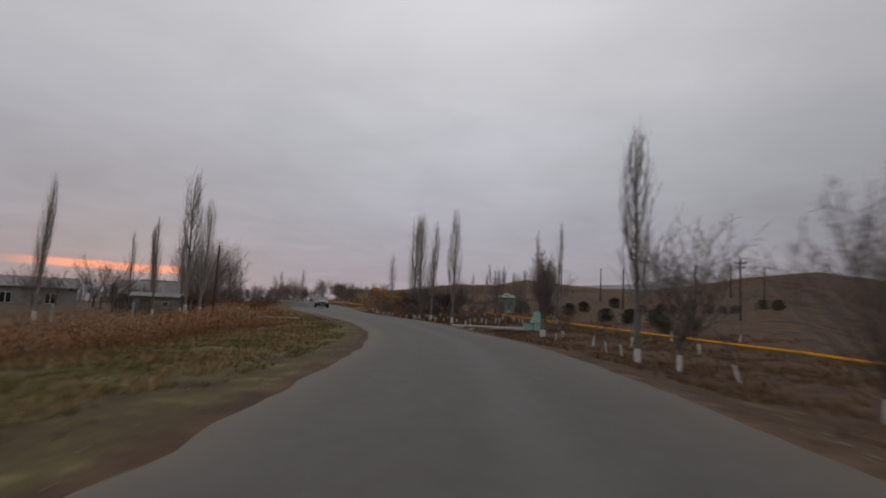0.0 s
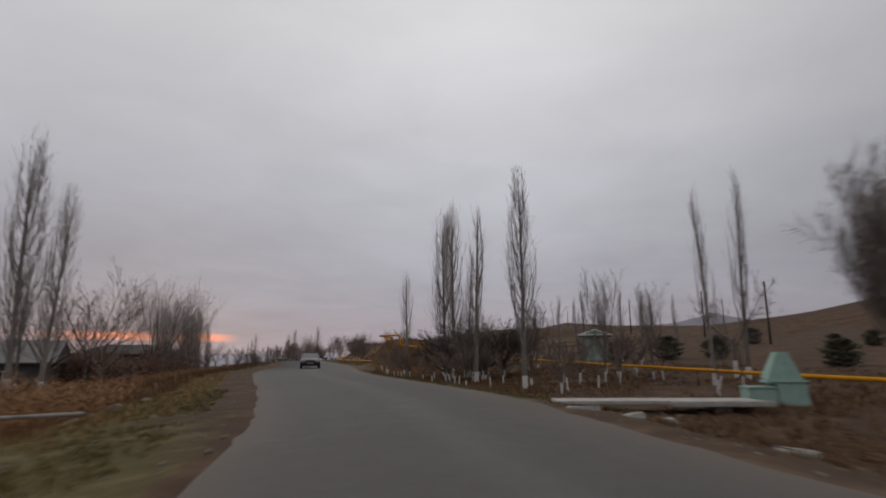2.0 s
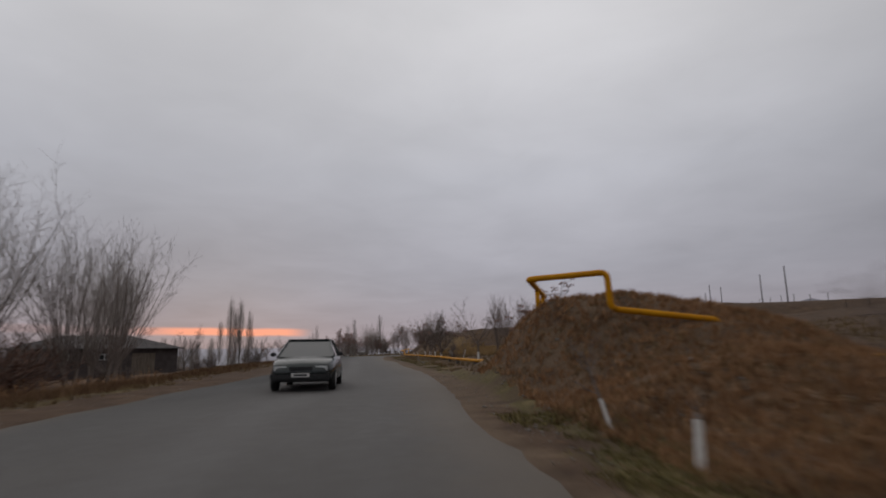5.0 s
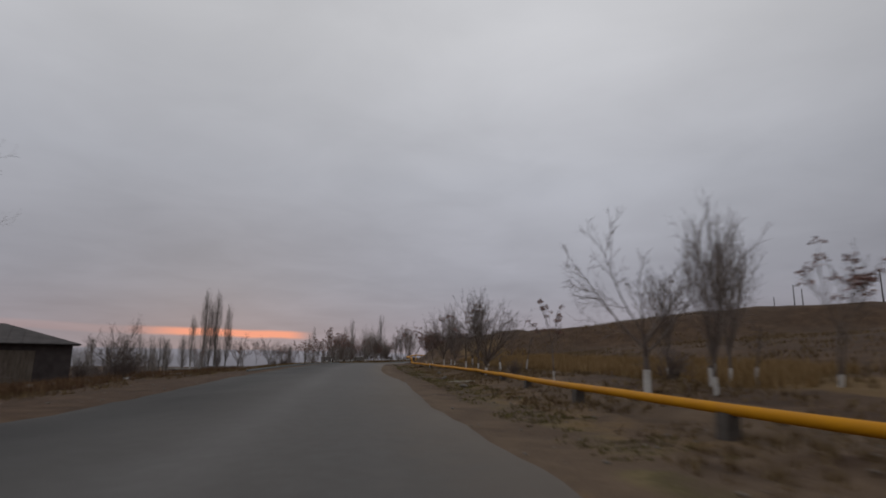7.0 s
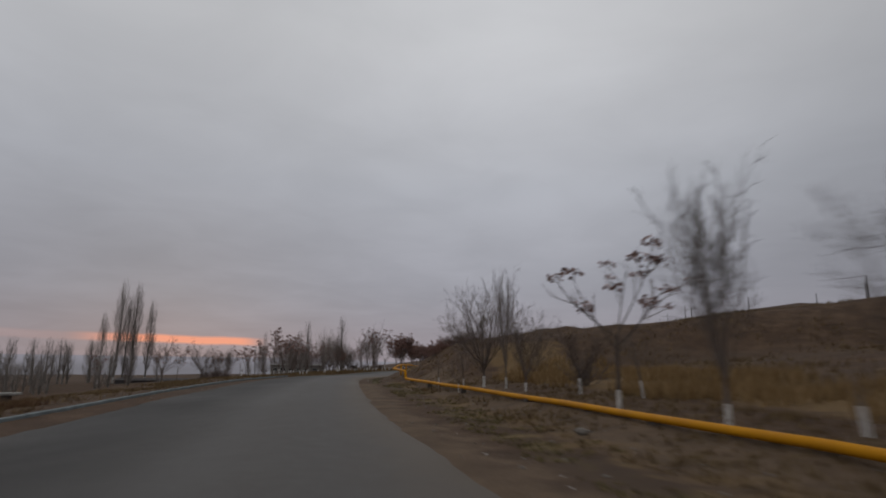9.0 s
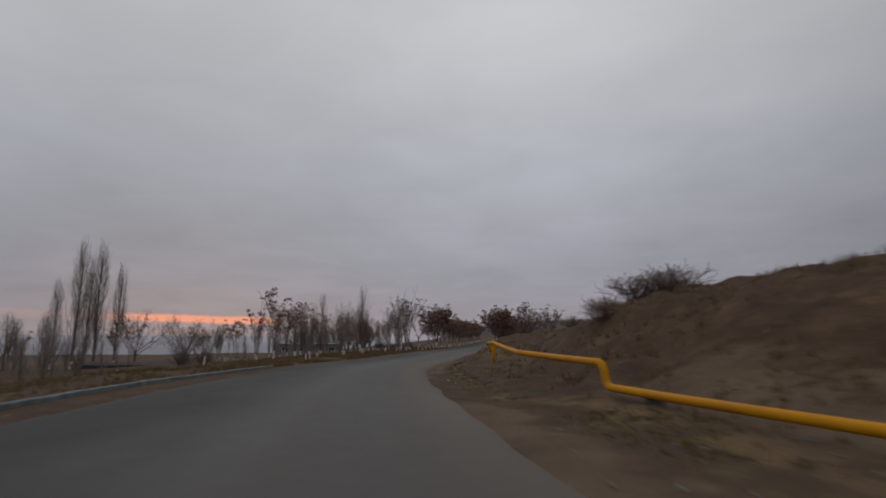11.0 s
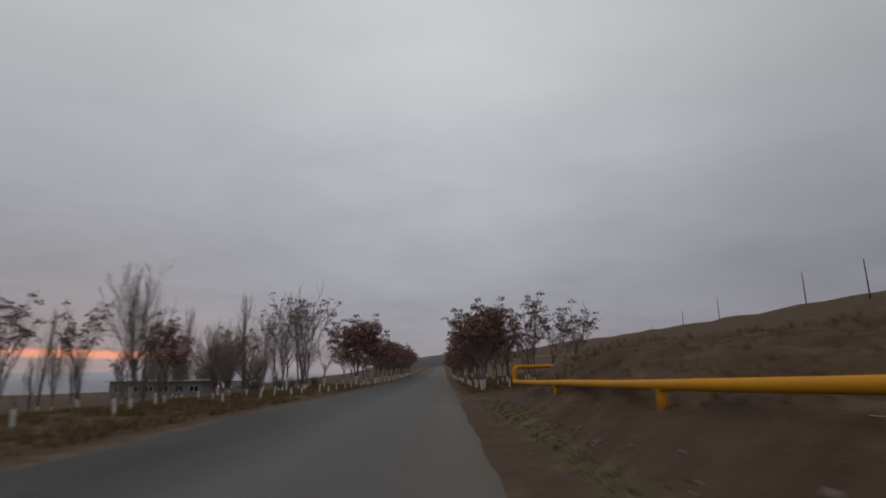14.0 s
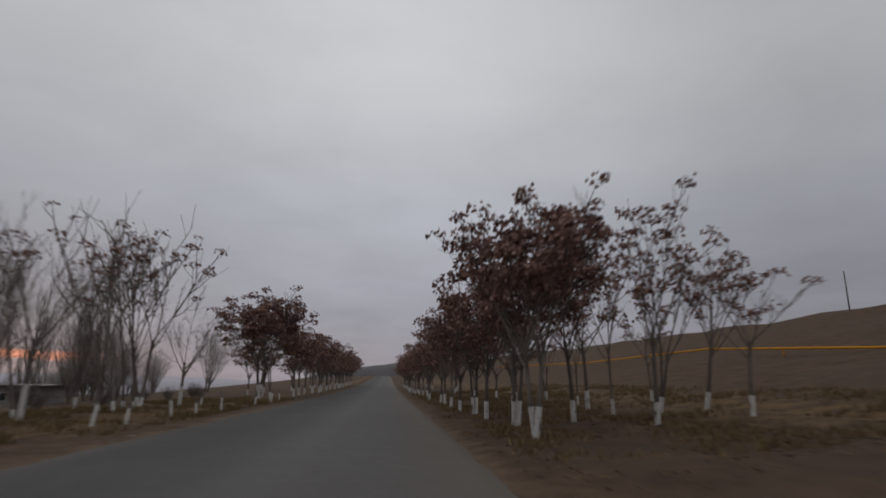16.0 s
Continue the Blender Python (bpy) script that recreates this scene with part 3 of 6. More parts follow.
def cover(x, y):
    """How much green turf, bare earth and straw lies at a place."""
    r, l = RIGHT(y), LEFT(y)
    g = d = s = 0.0
    if x > r:
        u = x - r
        d = 0.62 * max(0.0, 1 - u / 0.9)
        if 38 < y < 66:
            g = 0.75 * math.exp(-((u - 1.1) / 0.8) ** 2)
        if 64 < y < 98:
            d = max(d, (1.0 - 0.16 * u) * min(1.0, (y - 64) / 5) * min(1.0, (98 - y) / 10)) if u < 3.2 else d
        if 82 < y < 130:
            g = 0.50 * math.exp(-((u - 1.9) / 1.1) ** 2)
            d = max(d, 0.9 * math.exp(-((u - 3.9) / 1.9) ** 2), 0.85 * max(0.0, 1 - u / 2.2))
            s = max(0.9 * math.exp(-((u - 9.5) / 2.6) ** 2), 0.5 * math.exp(-((u - 2.6) / 1.6) ** 2))
        if 62 < y < 82:
            d = max(d, 0.56 * min(1, max(0, (9 - u) / 3)) * min(1, max(0, (u - 0.9) / 0.8)))
            g = 0.62 * math.exp(-((u - 1.3) / 0.6) ** 2)
            s = 0.55 * max(0.0, 1 - u / 1.2) * min(1.0, max(0.0, (y - 68) / 6))
        if 130 <= y < 177:
            g = 0.66 * math.exp(-((u - 1.05) / 0.45) ** 2)
            d = max(0.80 * math.exp(-((u - 3.2) / 1.4) ** 2), 0.95 * max(0, 1 - u / 1.3))
            s = 0.66 * math.exp(-((u - 3.3) / 1.4) ** 2) * (0.45 + 0.55 * min(1.0, max(0.0, (y - 139) / 6)))
            fade = (1 - 0.75 * min(1.0, max(0.0, (y - 153) / 8))) * (0.25 + 0.75 * min(1.0, max(0.0, (y - 135.5) / 4)))
            d, s = d * (0.15 + 0.85 * fade), s * fade
        if y >= 173:
            d = max(d, 0.36 * math.exp(-((y - 179.0) / 3.2) ** 2) * (1 if u < 14 else math.exp(-(u - 14) / 6)))
            s = max(s, 0.55 * math.exp(-((u - 9) / 5) ** 2) * min(1, max(0, (y - 184) / 3)))
        if y < 44:
            s = max(s, 0.36 * min(1.0, u / 2.5))
            g = max(g, 0.46 * math.exp(-((u - 1.6) / 1.1) ** 2))
    elif x < l:
        u = l - x
        d = 0.8 * max(0.0, 1 - u / 2.2) * (1 - 0.65 * min(1.0, max(0.0, (y - 17) / 7)))
        if y < 48:
            g = 0.8 * math.exp(-((u - 3.2) / 2.4) ** 2)
            if y < 40:
                k = min(1.0, (40 - y) / 8)
                d *= 1 - 0.55 * k
                g = max(g, 0.56 * k * min(1.0, u / 0.25) * min(1.0, max(0.0, (5.5 - u) / 2)))
            if y > 17:
                g = max(g, 0.74 * (1 - 0.55 * min(1.0, max(0.0, (y - 27) / 9))) * min(1.0, u / 0.7) * min(1.0, max(0.0, (6.5 - u) / 1.5)) * min(1.0, (y - 17) / 6))
            s = 0.5 * math.exp(-((u - 5.5) / 2.0) ** 2)
        elif y < 75:
            g = 0.55 * math.exp(-((u - 2.6) / 1.2) ** 2)
        if 60 < y < 145:
            d = max(d, 0.38 * math.exp(-((u - 3.5) / 3.0) ** 2))
        if y > 140:
            s = 0.58 * math.exp(-((u - 3.0) / 2.2) ** 2)
            d = 0.7 * max(0.0, 1 - u / 1.2)
    return g, d, s


# ---------------------------------------------------------------- ground sheet
def spread(fine_to, step, grow, end):
    out, v, st = [0.0], 0.0, step
    while v < end:
        v += st
        if v > fine_to:
            st *= grow
        out.append(v)
    return out


US = spread(9, 0.30, 1.14, 1500)
rows_y = []
yy = -8.0
while yy < 200:
    rows_y.append(yy)
    yy += 0.5
st = 0.6
while yy < 1600:
    rows_y.append(yy)
    st *= 1.06
    yy += st
st, yy = 1.0, -9.0
while yy > -500:
    rows_y.insert(0, yy)
    st *= 1.3
    yy -= st
verts, faces, cols = [], [], []
nl = len(US)
W = 2 * nl + 1
for y in rows_y:
    r, l = RIGHT(y), LEFT(y)
    for u in reversed(US):
        x = l - u - 0.0001
        verts.append((x, y, ground_z(x, y) if u > 0 else ROADZ(y) - 0.06))
        cols.append((*cover(x, y), 1.0))
    verts.append(((l + r) / 2, y, ROADZ(y) - 0.08))
    cols.append((0, 1, 0, 1))
    for u in US:
        x = r + u + 0.0001
        verts.append((x, y, ground_z(x, y) if u > 0 else ROADZ(y) - 0.06))
        cols.append((*cover(x, y), 1.0))
for i in range(len(rows_y) - 1):
    for j in range(W - 1):
        a = i * W + j
        faces.append((a, a + 1, a + W + 1, a + W))
ground = obj("ground", verts, faces, EARTH, smooth=True)
tagged(ground, "dry brown winter earth with thin turf beside the road", "ground", kind="structure")
at = ground.data.attributes.new("cover", "FLOAT_COLOR", "POINT")
at.data.foreach_set("color", np.array(cols, dtype=np.float32).ravel())

# ---------------------------------------------------------------- the road
verts, faces, lane_v, dust_v, dark_left_v = [], [], [], [], []
NC = 28
ry = [y for y in rows_y if -200 < y < 640]
for y in ry:
    wide_ = 0.42 * min(1.0, max(0.0, (y - 64) / 7)) * min(1.0, max(0.0, (104 - y) / 12))
    r, l = RIGHT(y) + wide_ + (0.10 if y < 120 else 0.06) * fbm(3.0, y, 0.7) + (0.05 if y < 120 else 0.02) * fbm(7.0, y, 2.5, 2), LEFT(y) + 0.14 * fbm(13.0, y, 0.5) + 0.06 * fbm(17.0, y, 2.2, 2)
    for k in range(NC + 1):
        t = k / NC
        x = l + (r - l) * t
        crown = 0.05 * (1 - (2 * t - 1) ** 2)
        z = ROADZ(y) + crown + 0.008 * fbm(x, y, 0.8, 3)
        if k in (0, NC):
            z = ROADZ(y) - 0.09
        verts.append((x, y, z))
        lane_v.append(max(math.exp(-((t - 0.52) / 0.13) ** 2) * 0.8, math.exp(-((t - 0.77) / 0.07) ** 2) * 0.55, math.exp(-((t - 0.25) / 0.07) ** 2) * 0.55))
        dark_left_v.append(max(0.0, min(1.0, ((0.54 if y < 100 else 0.60) - t) / 0.34)) * min(1.0, max(0.0, (y - 58) / 16)) * (1 - 0.3 * min(1.0, max(0.0, (y - 160) / 22))))
        e = min(t, 1 - t) * (r - l)
        dust_v.append(max(0.0, 1 - e / (1.9 + 1.6 * wide_ if t > 0.5 else 1.1)))
for i in range(len(ry) - 1):
    for j in range(NC):
        a = i * (NC + 1) + j
        faces.append((a, a + 1, a + NC + 2, a + NC + 1))
road = obj("road", verts, faces, ASPHALT, smooth=True)
tagged(road, "worn grey asphalt country road with crumbling edges", "road", kind="structure")
for nm, vals in (("across", lane_v), ("dust", dust_v), ("dark_left", dark_left_v)):
    at = road.data.attributes.new(nm, "FLOAT", "POINT")
    at.data.foreach_set("value", np.array(vals, dtype=np.float32))

# ---------------------------------------------------------------- distance
def ridge_wall(name, a0, a1, dist, h0, amp, seed, material, label, base=-40):
    V, F = [], []
    n = 120
    for i in range(n + 1):
        a = radians(a0 + (a1 - a0) * i / n)
        h = float(np.interp(math.degrees(a), (-46, -33, -27, -23, -19, -12, -8, 8), (96, 90, 100, 94, 84, 72, 62, 50))) * h0 / 100 + amp * noise.fractal((a * 4 + seed, seed, 0), 0.9, 2.0, 5)
        fade = min(1.0, i / 14, (n - i) / 14)
        for k, (dd, hh) in enumerate(((dist, base), (dist * 1.04, h * fade * 0.6), (dist * 1.1, h * fade), (dist * 1.3, base))):
            V.append((-34 - math.sin(a) * dd, 150 + math.cos(a) * dd, hh))
    for i in range(n):
        for k in range(3):
            F.append((i * 4 + k, i * 4 + k + 1, i * 4 + k + 5, i * 4 + k + 4))
    return tagged(obj(name, V, F, material, smooth=True), label, "hills", kind="structure")


ridge_wall("backdrop", -50, 10, 1500, 100, 14, 2.2, FAR_HILL, "bare brown hills in the distance")
# a lone peak on the haze-coloured, glowing range behind the near slope
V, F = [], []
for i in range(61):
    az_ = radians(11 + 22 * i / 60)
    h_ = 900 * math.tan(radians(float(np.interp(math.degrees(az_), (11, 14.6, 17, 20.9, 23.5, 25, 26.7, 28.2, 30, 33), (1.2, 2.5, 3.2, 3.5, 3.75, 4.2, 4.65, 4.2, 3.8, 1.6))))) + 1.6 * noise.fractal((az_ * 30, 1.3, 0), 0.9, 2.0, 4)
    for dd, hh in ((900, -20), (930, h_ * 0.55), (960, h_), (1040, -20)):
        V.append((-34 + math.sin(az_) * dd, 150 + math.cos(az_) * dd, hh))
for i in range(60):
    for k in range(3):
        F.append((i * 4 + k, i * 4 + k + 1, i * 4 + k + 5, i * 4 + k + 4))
tagged(obj("backdrop_range", V, F, HAZE_GLOW_RANGE, smooth=True), "mountain range with evening haze put in as a blue-grey glow", "mountains", kind="structure")
# glowing wall for the mist on the low western plain, far behind everything
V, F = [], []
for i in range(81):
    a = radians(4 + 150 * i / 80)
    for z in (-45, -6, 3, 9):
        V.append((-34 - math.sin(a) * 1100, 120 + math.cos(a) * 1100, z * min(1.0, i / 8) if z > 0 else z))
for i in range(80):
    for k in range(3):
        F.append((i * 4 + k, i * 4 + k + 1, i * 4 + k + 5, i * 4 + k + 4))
tagged(obj("backdrop_mist", V, F, MIST_GLOW, smooth=True), "glowing wall painted as pale evening mist over the far plain", "mist", kind="structure")

# ---------------------------------------------------------------- trees
rng = random.Random(7)


def rvec(s=1.0):
    return Vector((rng.uniform(-s, s), rng.uniform(-s, s), rng.uniform(-s, s)))


def limb(p, d, length, segs, lift=0.1, jit=0.15):
    """The line of a branch that bends towards the light."""
    pts = [p.copy()]
    d = d.normalized()
    for _ in range(segs):
        d = (d + UP * lift + rvec(jit)).normalized()
        p = p + d * (length / segs)
        pts.append(p.copy())
    return pts


def along(pts, t):
    k = t * (len(pts) - 1)
    i = min(int(k), len(pts) - 2)
    return pts[i].lerp(pts[i + 1], k - i), (pts[i + 1] - pts[i]).normalized()


def taper(r0, r1, n):
    return [r0 + (r1 - r0) * i / (n - 1) for i in range(n)]


def side(d, ang, open_):
    """A way that leaves the way d at the angle open_ (degrees), turned by ang."""
    a = d.cross(Vector((1, 0, 0)) if abs(d.x) < 0.8 else Vector((0, 1, 0))).normalized()
    b = d.cross(a)
    o = radians(open_)
    return d * math.cos(o) + (a * math.cos(ang) + b * math.sin(ang)) * math.sin(o)


def tree_parts(name, trunk, crown, seeds, white, label, mats, category="tree"):
    """A tree at the origin: an empty with its trunk, its crown and its limewash."""
    e = new(name)
    tagged(e, label, category)
    obj("trunk", *trunk, mats[0], e, smooth=True)
    obj("crown", *crown, mats[1], e)
    if seeds:
        obj("seed_foliage", *seeds, SEED, e, "dry red-brown bunches of winged seeds")["kind"] = "stuff"
    if white:
        for w in white:
            obj("limewash_band", *w, LIME, e, "flaking white limewash round the trunk", smooth=True)
    return e


def grown(h, measure_by, lists, share):
    """Scales a tree so that nearly all of its twigs end below h."""
    zs = np.array([v[2] for v in measure_by])
    k = h / float(np.percentile(zs, share))
    for lst in lists:
        lst[:] = [(x * k, y * k, z * k) for x, y, z in lst]


def bunch(V, F, c, size, n):
    """A domed, drooping bunch of dry winged seeds."""
    for _ in range(n):
        a, r = rng.random() * 6.28, math.sqrt(rng.random()) * 0.72
        o = Vector((math.cos(a) * r, math.sin(a) * r, 0.22 - 0.5 * r * r + rng.gauss(0, 0.15))) * size
        d = (Vector((math.cos(a), math.sin(a), -0.5 - r)) + rvec(0.8)).normalized() * size * rng.uniform(0.20, 0.40)
        s = d.cross(rvec()).normalized() * size * rng.uniform(0.08, 0.17)
        b = len(V)
        for q in (c + o - d * 0.5, c + o + s, c + o + d * 0.6, c + o - s):
            V.append((q.x, q.y, q.z))
        F.append((b, b + 1, b + 2, b + 3))


def make_poplar(label, h=9.0, n_limb=75, width=0.085, twigs=8, lo=0.12, white=True, fine=3):
    """A fastigiate poplar: limbs leave the trunk and turn upright inside a spindle-shaped outline."""
    T, C = ([], []), ([], [])
    lean = Vector((rng.uniform(-.012, .012), rng.uniform(-.012, .012), 1))
    tp = limb(Vector((0, 0, -0.15)), lean, h * 0.90 + 0.15, 12, 0.05, 0.022)
    tube(*T, tp, [0.100 * (1 - i / 12.6) ** 0.95 + 0.005 for i in range(13)], 8)

    def outline(f):
        return width * h * float(np.interp(f, (0, 0.1, 0.22, 0.38, 0.6, 0.8, 0.94, 1.02), (0.30, 0.46, 0.78, 1.0, 0.92, 0.74, 0.50, 0.34)))

    for k in range(n_limb):
        f = lo + (0.86 - lo) * ((k + rng.random()) / n_limb) ** 1.05
        p, d = along(tp, f)
        ln = min(h * rng.uniform(0.16, 0.36) * (1.15 - 0.55 * f), (1.01 - f) * h)
        a = rng.random() * 6.28
        reach_ = outline(min(1.0, f + 0.6 * ln / h)) * rng.uniform(0.25, 1.0) ** 0.6
        swing = rng.uniform(-0.5, 0.5)
        lp = [p.copy()]
        for i in range(1, 8):
            t = i / 7
            r = reach_ * (1 - math.exp(-2.6 * t)) * min(1.0, outline(min(1.0, f + t * ln / h)) / max(outline(min(1.0, f + 0.5 * ln / h)), 0.01))
            lp.append(p + Vector((math.cos(a + swing * t) * r, math.sin(a + swing * t) * r, ln * t)) + rvec(0.02))
        big = ln > 2.0
        tube(*(T if big else C), lp, taper(0.006 + 0.0062 * ln, 0.0035, 8), 4)
        for j in range(twigs):
            q, e = along(lp, 0.12 + 0.88 * (j + rng.random()) / twigs)
            w = limb(q, side(e, rng.random() * 6.28, rng.uniform(12, 34)), rng.uniform(0.35, 1.0) * (1.1 - 0.4 * f), 3, 0.22, 0.07)
            tube(*C, w, taper(0.0052, 0.0028, 4), 3)
            for _ in range(fine):
                q2, e2 = along(w, rng.uniform(0.15, 0.95))
                tube(*C, limb(q2, side(e2, rng.random() * 6.28, rng.uniform(14, 38)), rng.uniform(0.18, 0.45), 2, 0.16, 0.08), taper(0.0036, 0.0022, 3), 3)
    wv = ([], [])
    if white:
        tube(*wv, [Vector((0, 0, -0.05)), tp[0].lerp(tp[1], 0.95)], [0.110, 0.102], 10)
    grown(h, C[0], (T[0], C[0], wv[0]), 99.6)
    return tree_parts("poplar_tree", T, C, None, [wv] if white else None, label, (BARK_POPLAR, TWIG_POPLAR))


def make_bare(label, h=4.0, stems=1, fork=0.28, n_limb=7, open_=(25, 55), lift=0.10, sub=6, twig=6, fine=2, white=0.62, mats=None, r0=0.085, jit=0.16,
              spread_=1.0, name="bare_tree", stout=1.0, apart=0.16, tip=(6, 16)):
    """A leafless broad-leaved tree: trunk, limbs, branches, twigs."""
    T, C = ([], []), ([], [])
    bands = []
    for s in range(stems):
        a0 = rng.random() * 6.28
        d0 = UP if stems == 1 else side(UP, a0 + s * 6.28 / stems, rng.uniform(*tip))
        base = Vector((0, 0, -0.12)) + (Vector((math.cos(a0 + s * 2.2), math.sin(a0 + s * 2.2), 0)) * apart if stems > 1 else Vector())
        tp = limb(base, d0, h * fork + 0.12, 4, 0.05, 0.06)
        tube(*T, tp, taper(r0, r0 * 0.72, 5), 8)
        if white:
            q, _ = along(tp, min(0.95, (white + 0.12) / (h * fork + 0.12)))
            bands.append(([], []))
            tube(*bands[-1], [tp[0].lerp(tp[1], 0.3), (tp[0] + q) / 2, q], [r0 * 1.07, r0 * 1.04, r0 * 1.02], 9)
        for k in range(n_limb):
            p, d = along(tp, 0.62 + 0.38 * (k + 0.5) / n_limb)
            ln = h * (1 - fork) * rng.uniform(0.75, 1.12)
            lp = limb(p, side(d, k * 2.4 + rng.uniform(-.4, .4), rng.uniform(*open_)), ln * spread_, 7, lift, jit * 0.5)
            tube(*T, lp, taper(r0 * rng.uniform(0.24, 0.36) * stout, 0.006 * stout, 8), 5)
            for j in range(sub):
                q, e = along(lp, 0.18 + 0.8 * (j + rng.random() * 0.8) / sub)
                bl = ln * rng.uniform(0.26, 0.48) * (1.15 - j / sub * 0.6)
                bp = limb(q, side(e, rng.random() * 6.28, rng.uniform(22, 48)), bl, 5, lift * 0.9, jit)
                tube(*C, bp, taper(0.0085 * max(r0 / 0.1, 0.8) * stout, 0.0036 * stout, 6), 4)
                for w in range(twig):
                    q2, e2 = along(bp, 0.15 + 0.85 * (w + rng.random()) / twig)
                    tl = bl * rng.uniform(0.25, 0.5)
                    wp = limb(q2, side(e2, rng.random() * 6.28, rng.uniform(20, 50)), tl, 3, lift * 0.7, jit)
                    tube(*C, wp, taper(0.0046 * stout, 0.0026 * stout, 4), 3)
                    for _ in range(fine):
                        q3, e3 = along(wp, rng.uniform(0.3, 1))
                        tube(*C, limb(q3, side(e3, rng.random() * 6.28, rng.uniform(20, 50)), tl * rng.uniform(0.4, 0.75), 2, 0.05, jit), taper(0.0036, 0.0022, 3), 3)
    mats = mats or (BARK, TWIG)
    return tree_parts(name, T, C, None, bands, label, mats)


def make_ailanthus(label, h=4.0, n_limb=5, n_sub=4, bunches=1, size=0.26, per=16, open_=(14, 34), white=0.5, fork=0.4, r0=0.07, stems=1, dense=0):
    """A tree of heaven in winter: sparse stout branches, seed bunches at their tips."""
    T, C, S, bands = ([], []), ([], []), ([], []), []
    for s in range(stems):
        a0 = rng.random() * 6.28
        d0 = UP if stems == 1 else side(UP, a0 + s * 6.28 / stems, rng.uniform(5, 12))
        base = Vector((0, 0, -0.12)) + (Vector((math.cos(a0 + s * 2.2), math.sin(a0 + s * 2.2), 0)) * 0.14 if stems > 1 else Vector())
        tp = limb(base, d0, h * fork + 0.12, 5, 0.04, 0.05)
        tube(*T, tp, taper(r0, r0 * 0.7, 6), 8)
        if white:
            q, _ = along(tp, min(0.95, (white + 0.12) / (h * fork + 0.12)))
            bands.append(([], []))
            tube(*bands[-1], [tp[0].lerp(tp[1], 0.3), (tp[0] + q) / 2, q], [r0 * 1.08, r0 * 1.05, r0 * 1.02], 9)
        for k in range(n_limb):
            p, d = along(tp, 0.70 + 0.30 * (k + 1) / n_limb)
            op = rng.uniform(*open_)
            ln = h * (1 - fork) * (rng.uniform(0.84, 1.0) if dense > 1 else rng.uniform(0.74, 1.0)) * (1.06 - 0.004 * op)
            lp = limb(p, side(d, k * 2.4 + rng.uniform(-.5, .5), op), ln, 6, 0.045 if dense > 1 else 0.07, 0.09)
            tube(*T, lp, taper(r0 * 0.36, 0.009, 7), 5)
            tips = [lp[-1]]
            for j in range(n_sub):
                q, e = along(lp, 0.36 + 0.60 * (j + rng.random()) / n_sub)
                bp = limb(q, side(e, rng.random() * 6.28, rng.uniform(22, 44)), ln * rng.uniform(0.22, 0.40), 4, 0.09, 0.10)
                tube(*C, bp, taper(0.012, 0.006, 5), 4)
                tips.append(bp[-1])
                for _ in range(2 + dense):
                    q2, e2 = along(bp, rng.uniform(0.3, 0.95))
                    wp = limb(q2, side(e2, rng.random() * 6.28, rng.uniform(20, 45)), ln * rng.uniform(0.12, 0.24), 3, 0.12, 0.1)
                    tube(*C, wp, taper(0.0075, 0.0045, 4), 3)
                    if rng.random() < 0.35 + 0.25 * dense:
                        tips.append(wp[-1])
            for t in tips:
                if rng.random() < bunches:
                    bunch(*S, t + Vector((0, 0, 0.02)), size * rng.uniform(0.7, 1.25), per)
    grown(h, S[0], [T[0], C[0], S[0]] + [b[0] for b in bands], 99.6)
    return tree_parts("ailanthus_tree", T, C, S, bands, label, (BARK, TWIG))


def make_sapling(label, h=1.5, lean=8):
    T, C, wv = ([], []), ([], []), ([], [])
    tp = limb(Vector((0, 0, -0.1)), side(UP, rng.random() * 6.28, lean), h, 5, 0.03, 0.05)
    tube(*T, tp, taper(0.030, 0.012, 6), 6)
    for k in range(6):
        q, e = along(tp, 0.5 + 0.5 * k / 6)
        lp = limb(q, side(e, k * 2.4, rng.uniform(25, 50)), h * rng.uniform(0.25, 0.45), 4, 0.1, 0.1)
        tube(*C, lp, taper(0.010, 0.005, 5), 3)
        for _ in range(3):
            q2, e2 = along(lp, rng.uniform(0.3, 0.9))
            tube(*C, limb(q2, side(e2, rng.random() * 6.28, 35), h * 0.14, 2, 0.1, 0.1), taper(0.006, 0.004, 3), 3)
    q, _ = along(tp, min(0.95, 0.58 / h))
    tube(*wv, [tp[0].lerp(tp[1], 0.15), q], [0.034, 0.029], 8)
    return tree_parts("sapling", T, C, None, [wv], label, (BARK, TWIG), "sapling")


def make_stump(label, h=0.62):
    """A lopped trunk, limewashed to the top."""
    T, C, wv = ([], []), ([], []), ([], [])
    tp = limb(Vector((0, 0, -0.1)), side(UP, rng.random() * 6.28, 6), h + 0.1, 3, 0.02, 0.06)
    tube(*T, tp, taper(0.050, 0.040, 4), 8, True)
    for k in range(4):
        lp = limb(tp[-1], side(UP, k * 1.7, rng.uniform(15, 45)), rng.uniform(0.15, 0.4), 3, 0.1, 0.1)
        tube(*C, lp, taper(0.012, 0.005, 4), 3)
    q, _ = along(tp, 0.9)
    tube(*wv, [tp[0].lerp(tp[1], 0.1), (tp[0] + q) / 2, q], [0.055, 0.050, 0.045], 9)
    return tree_parts("lopped_tree", T, C, None, [wv], label, (BARK, TWIG), "tree stump")


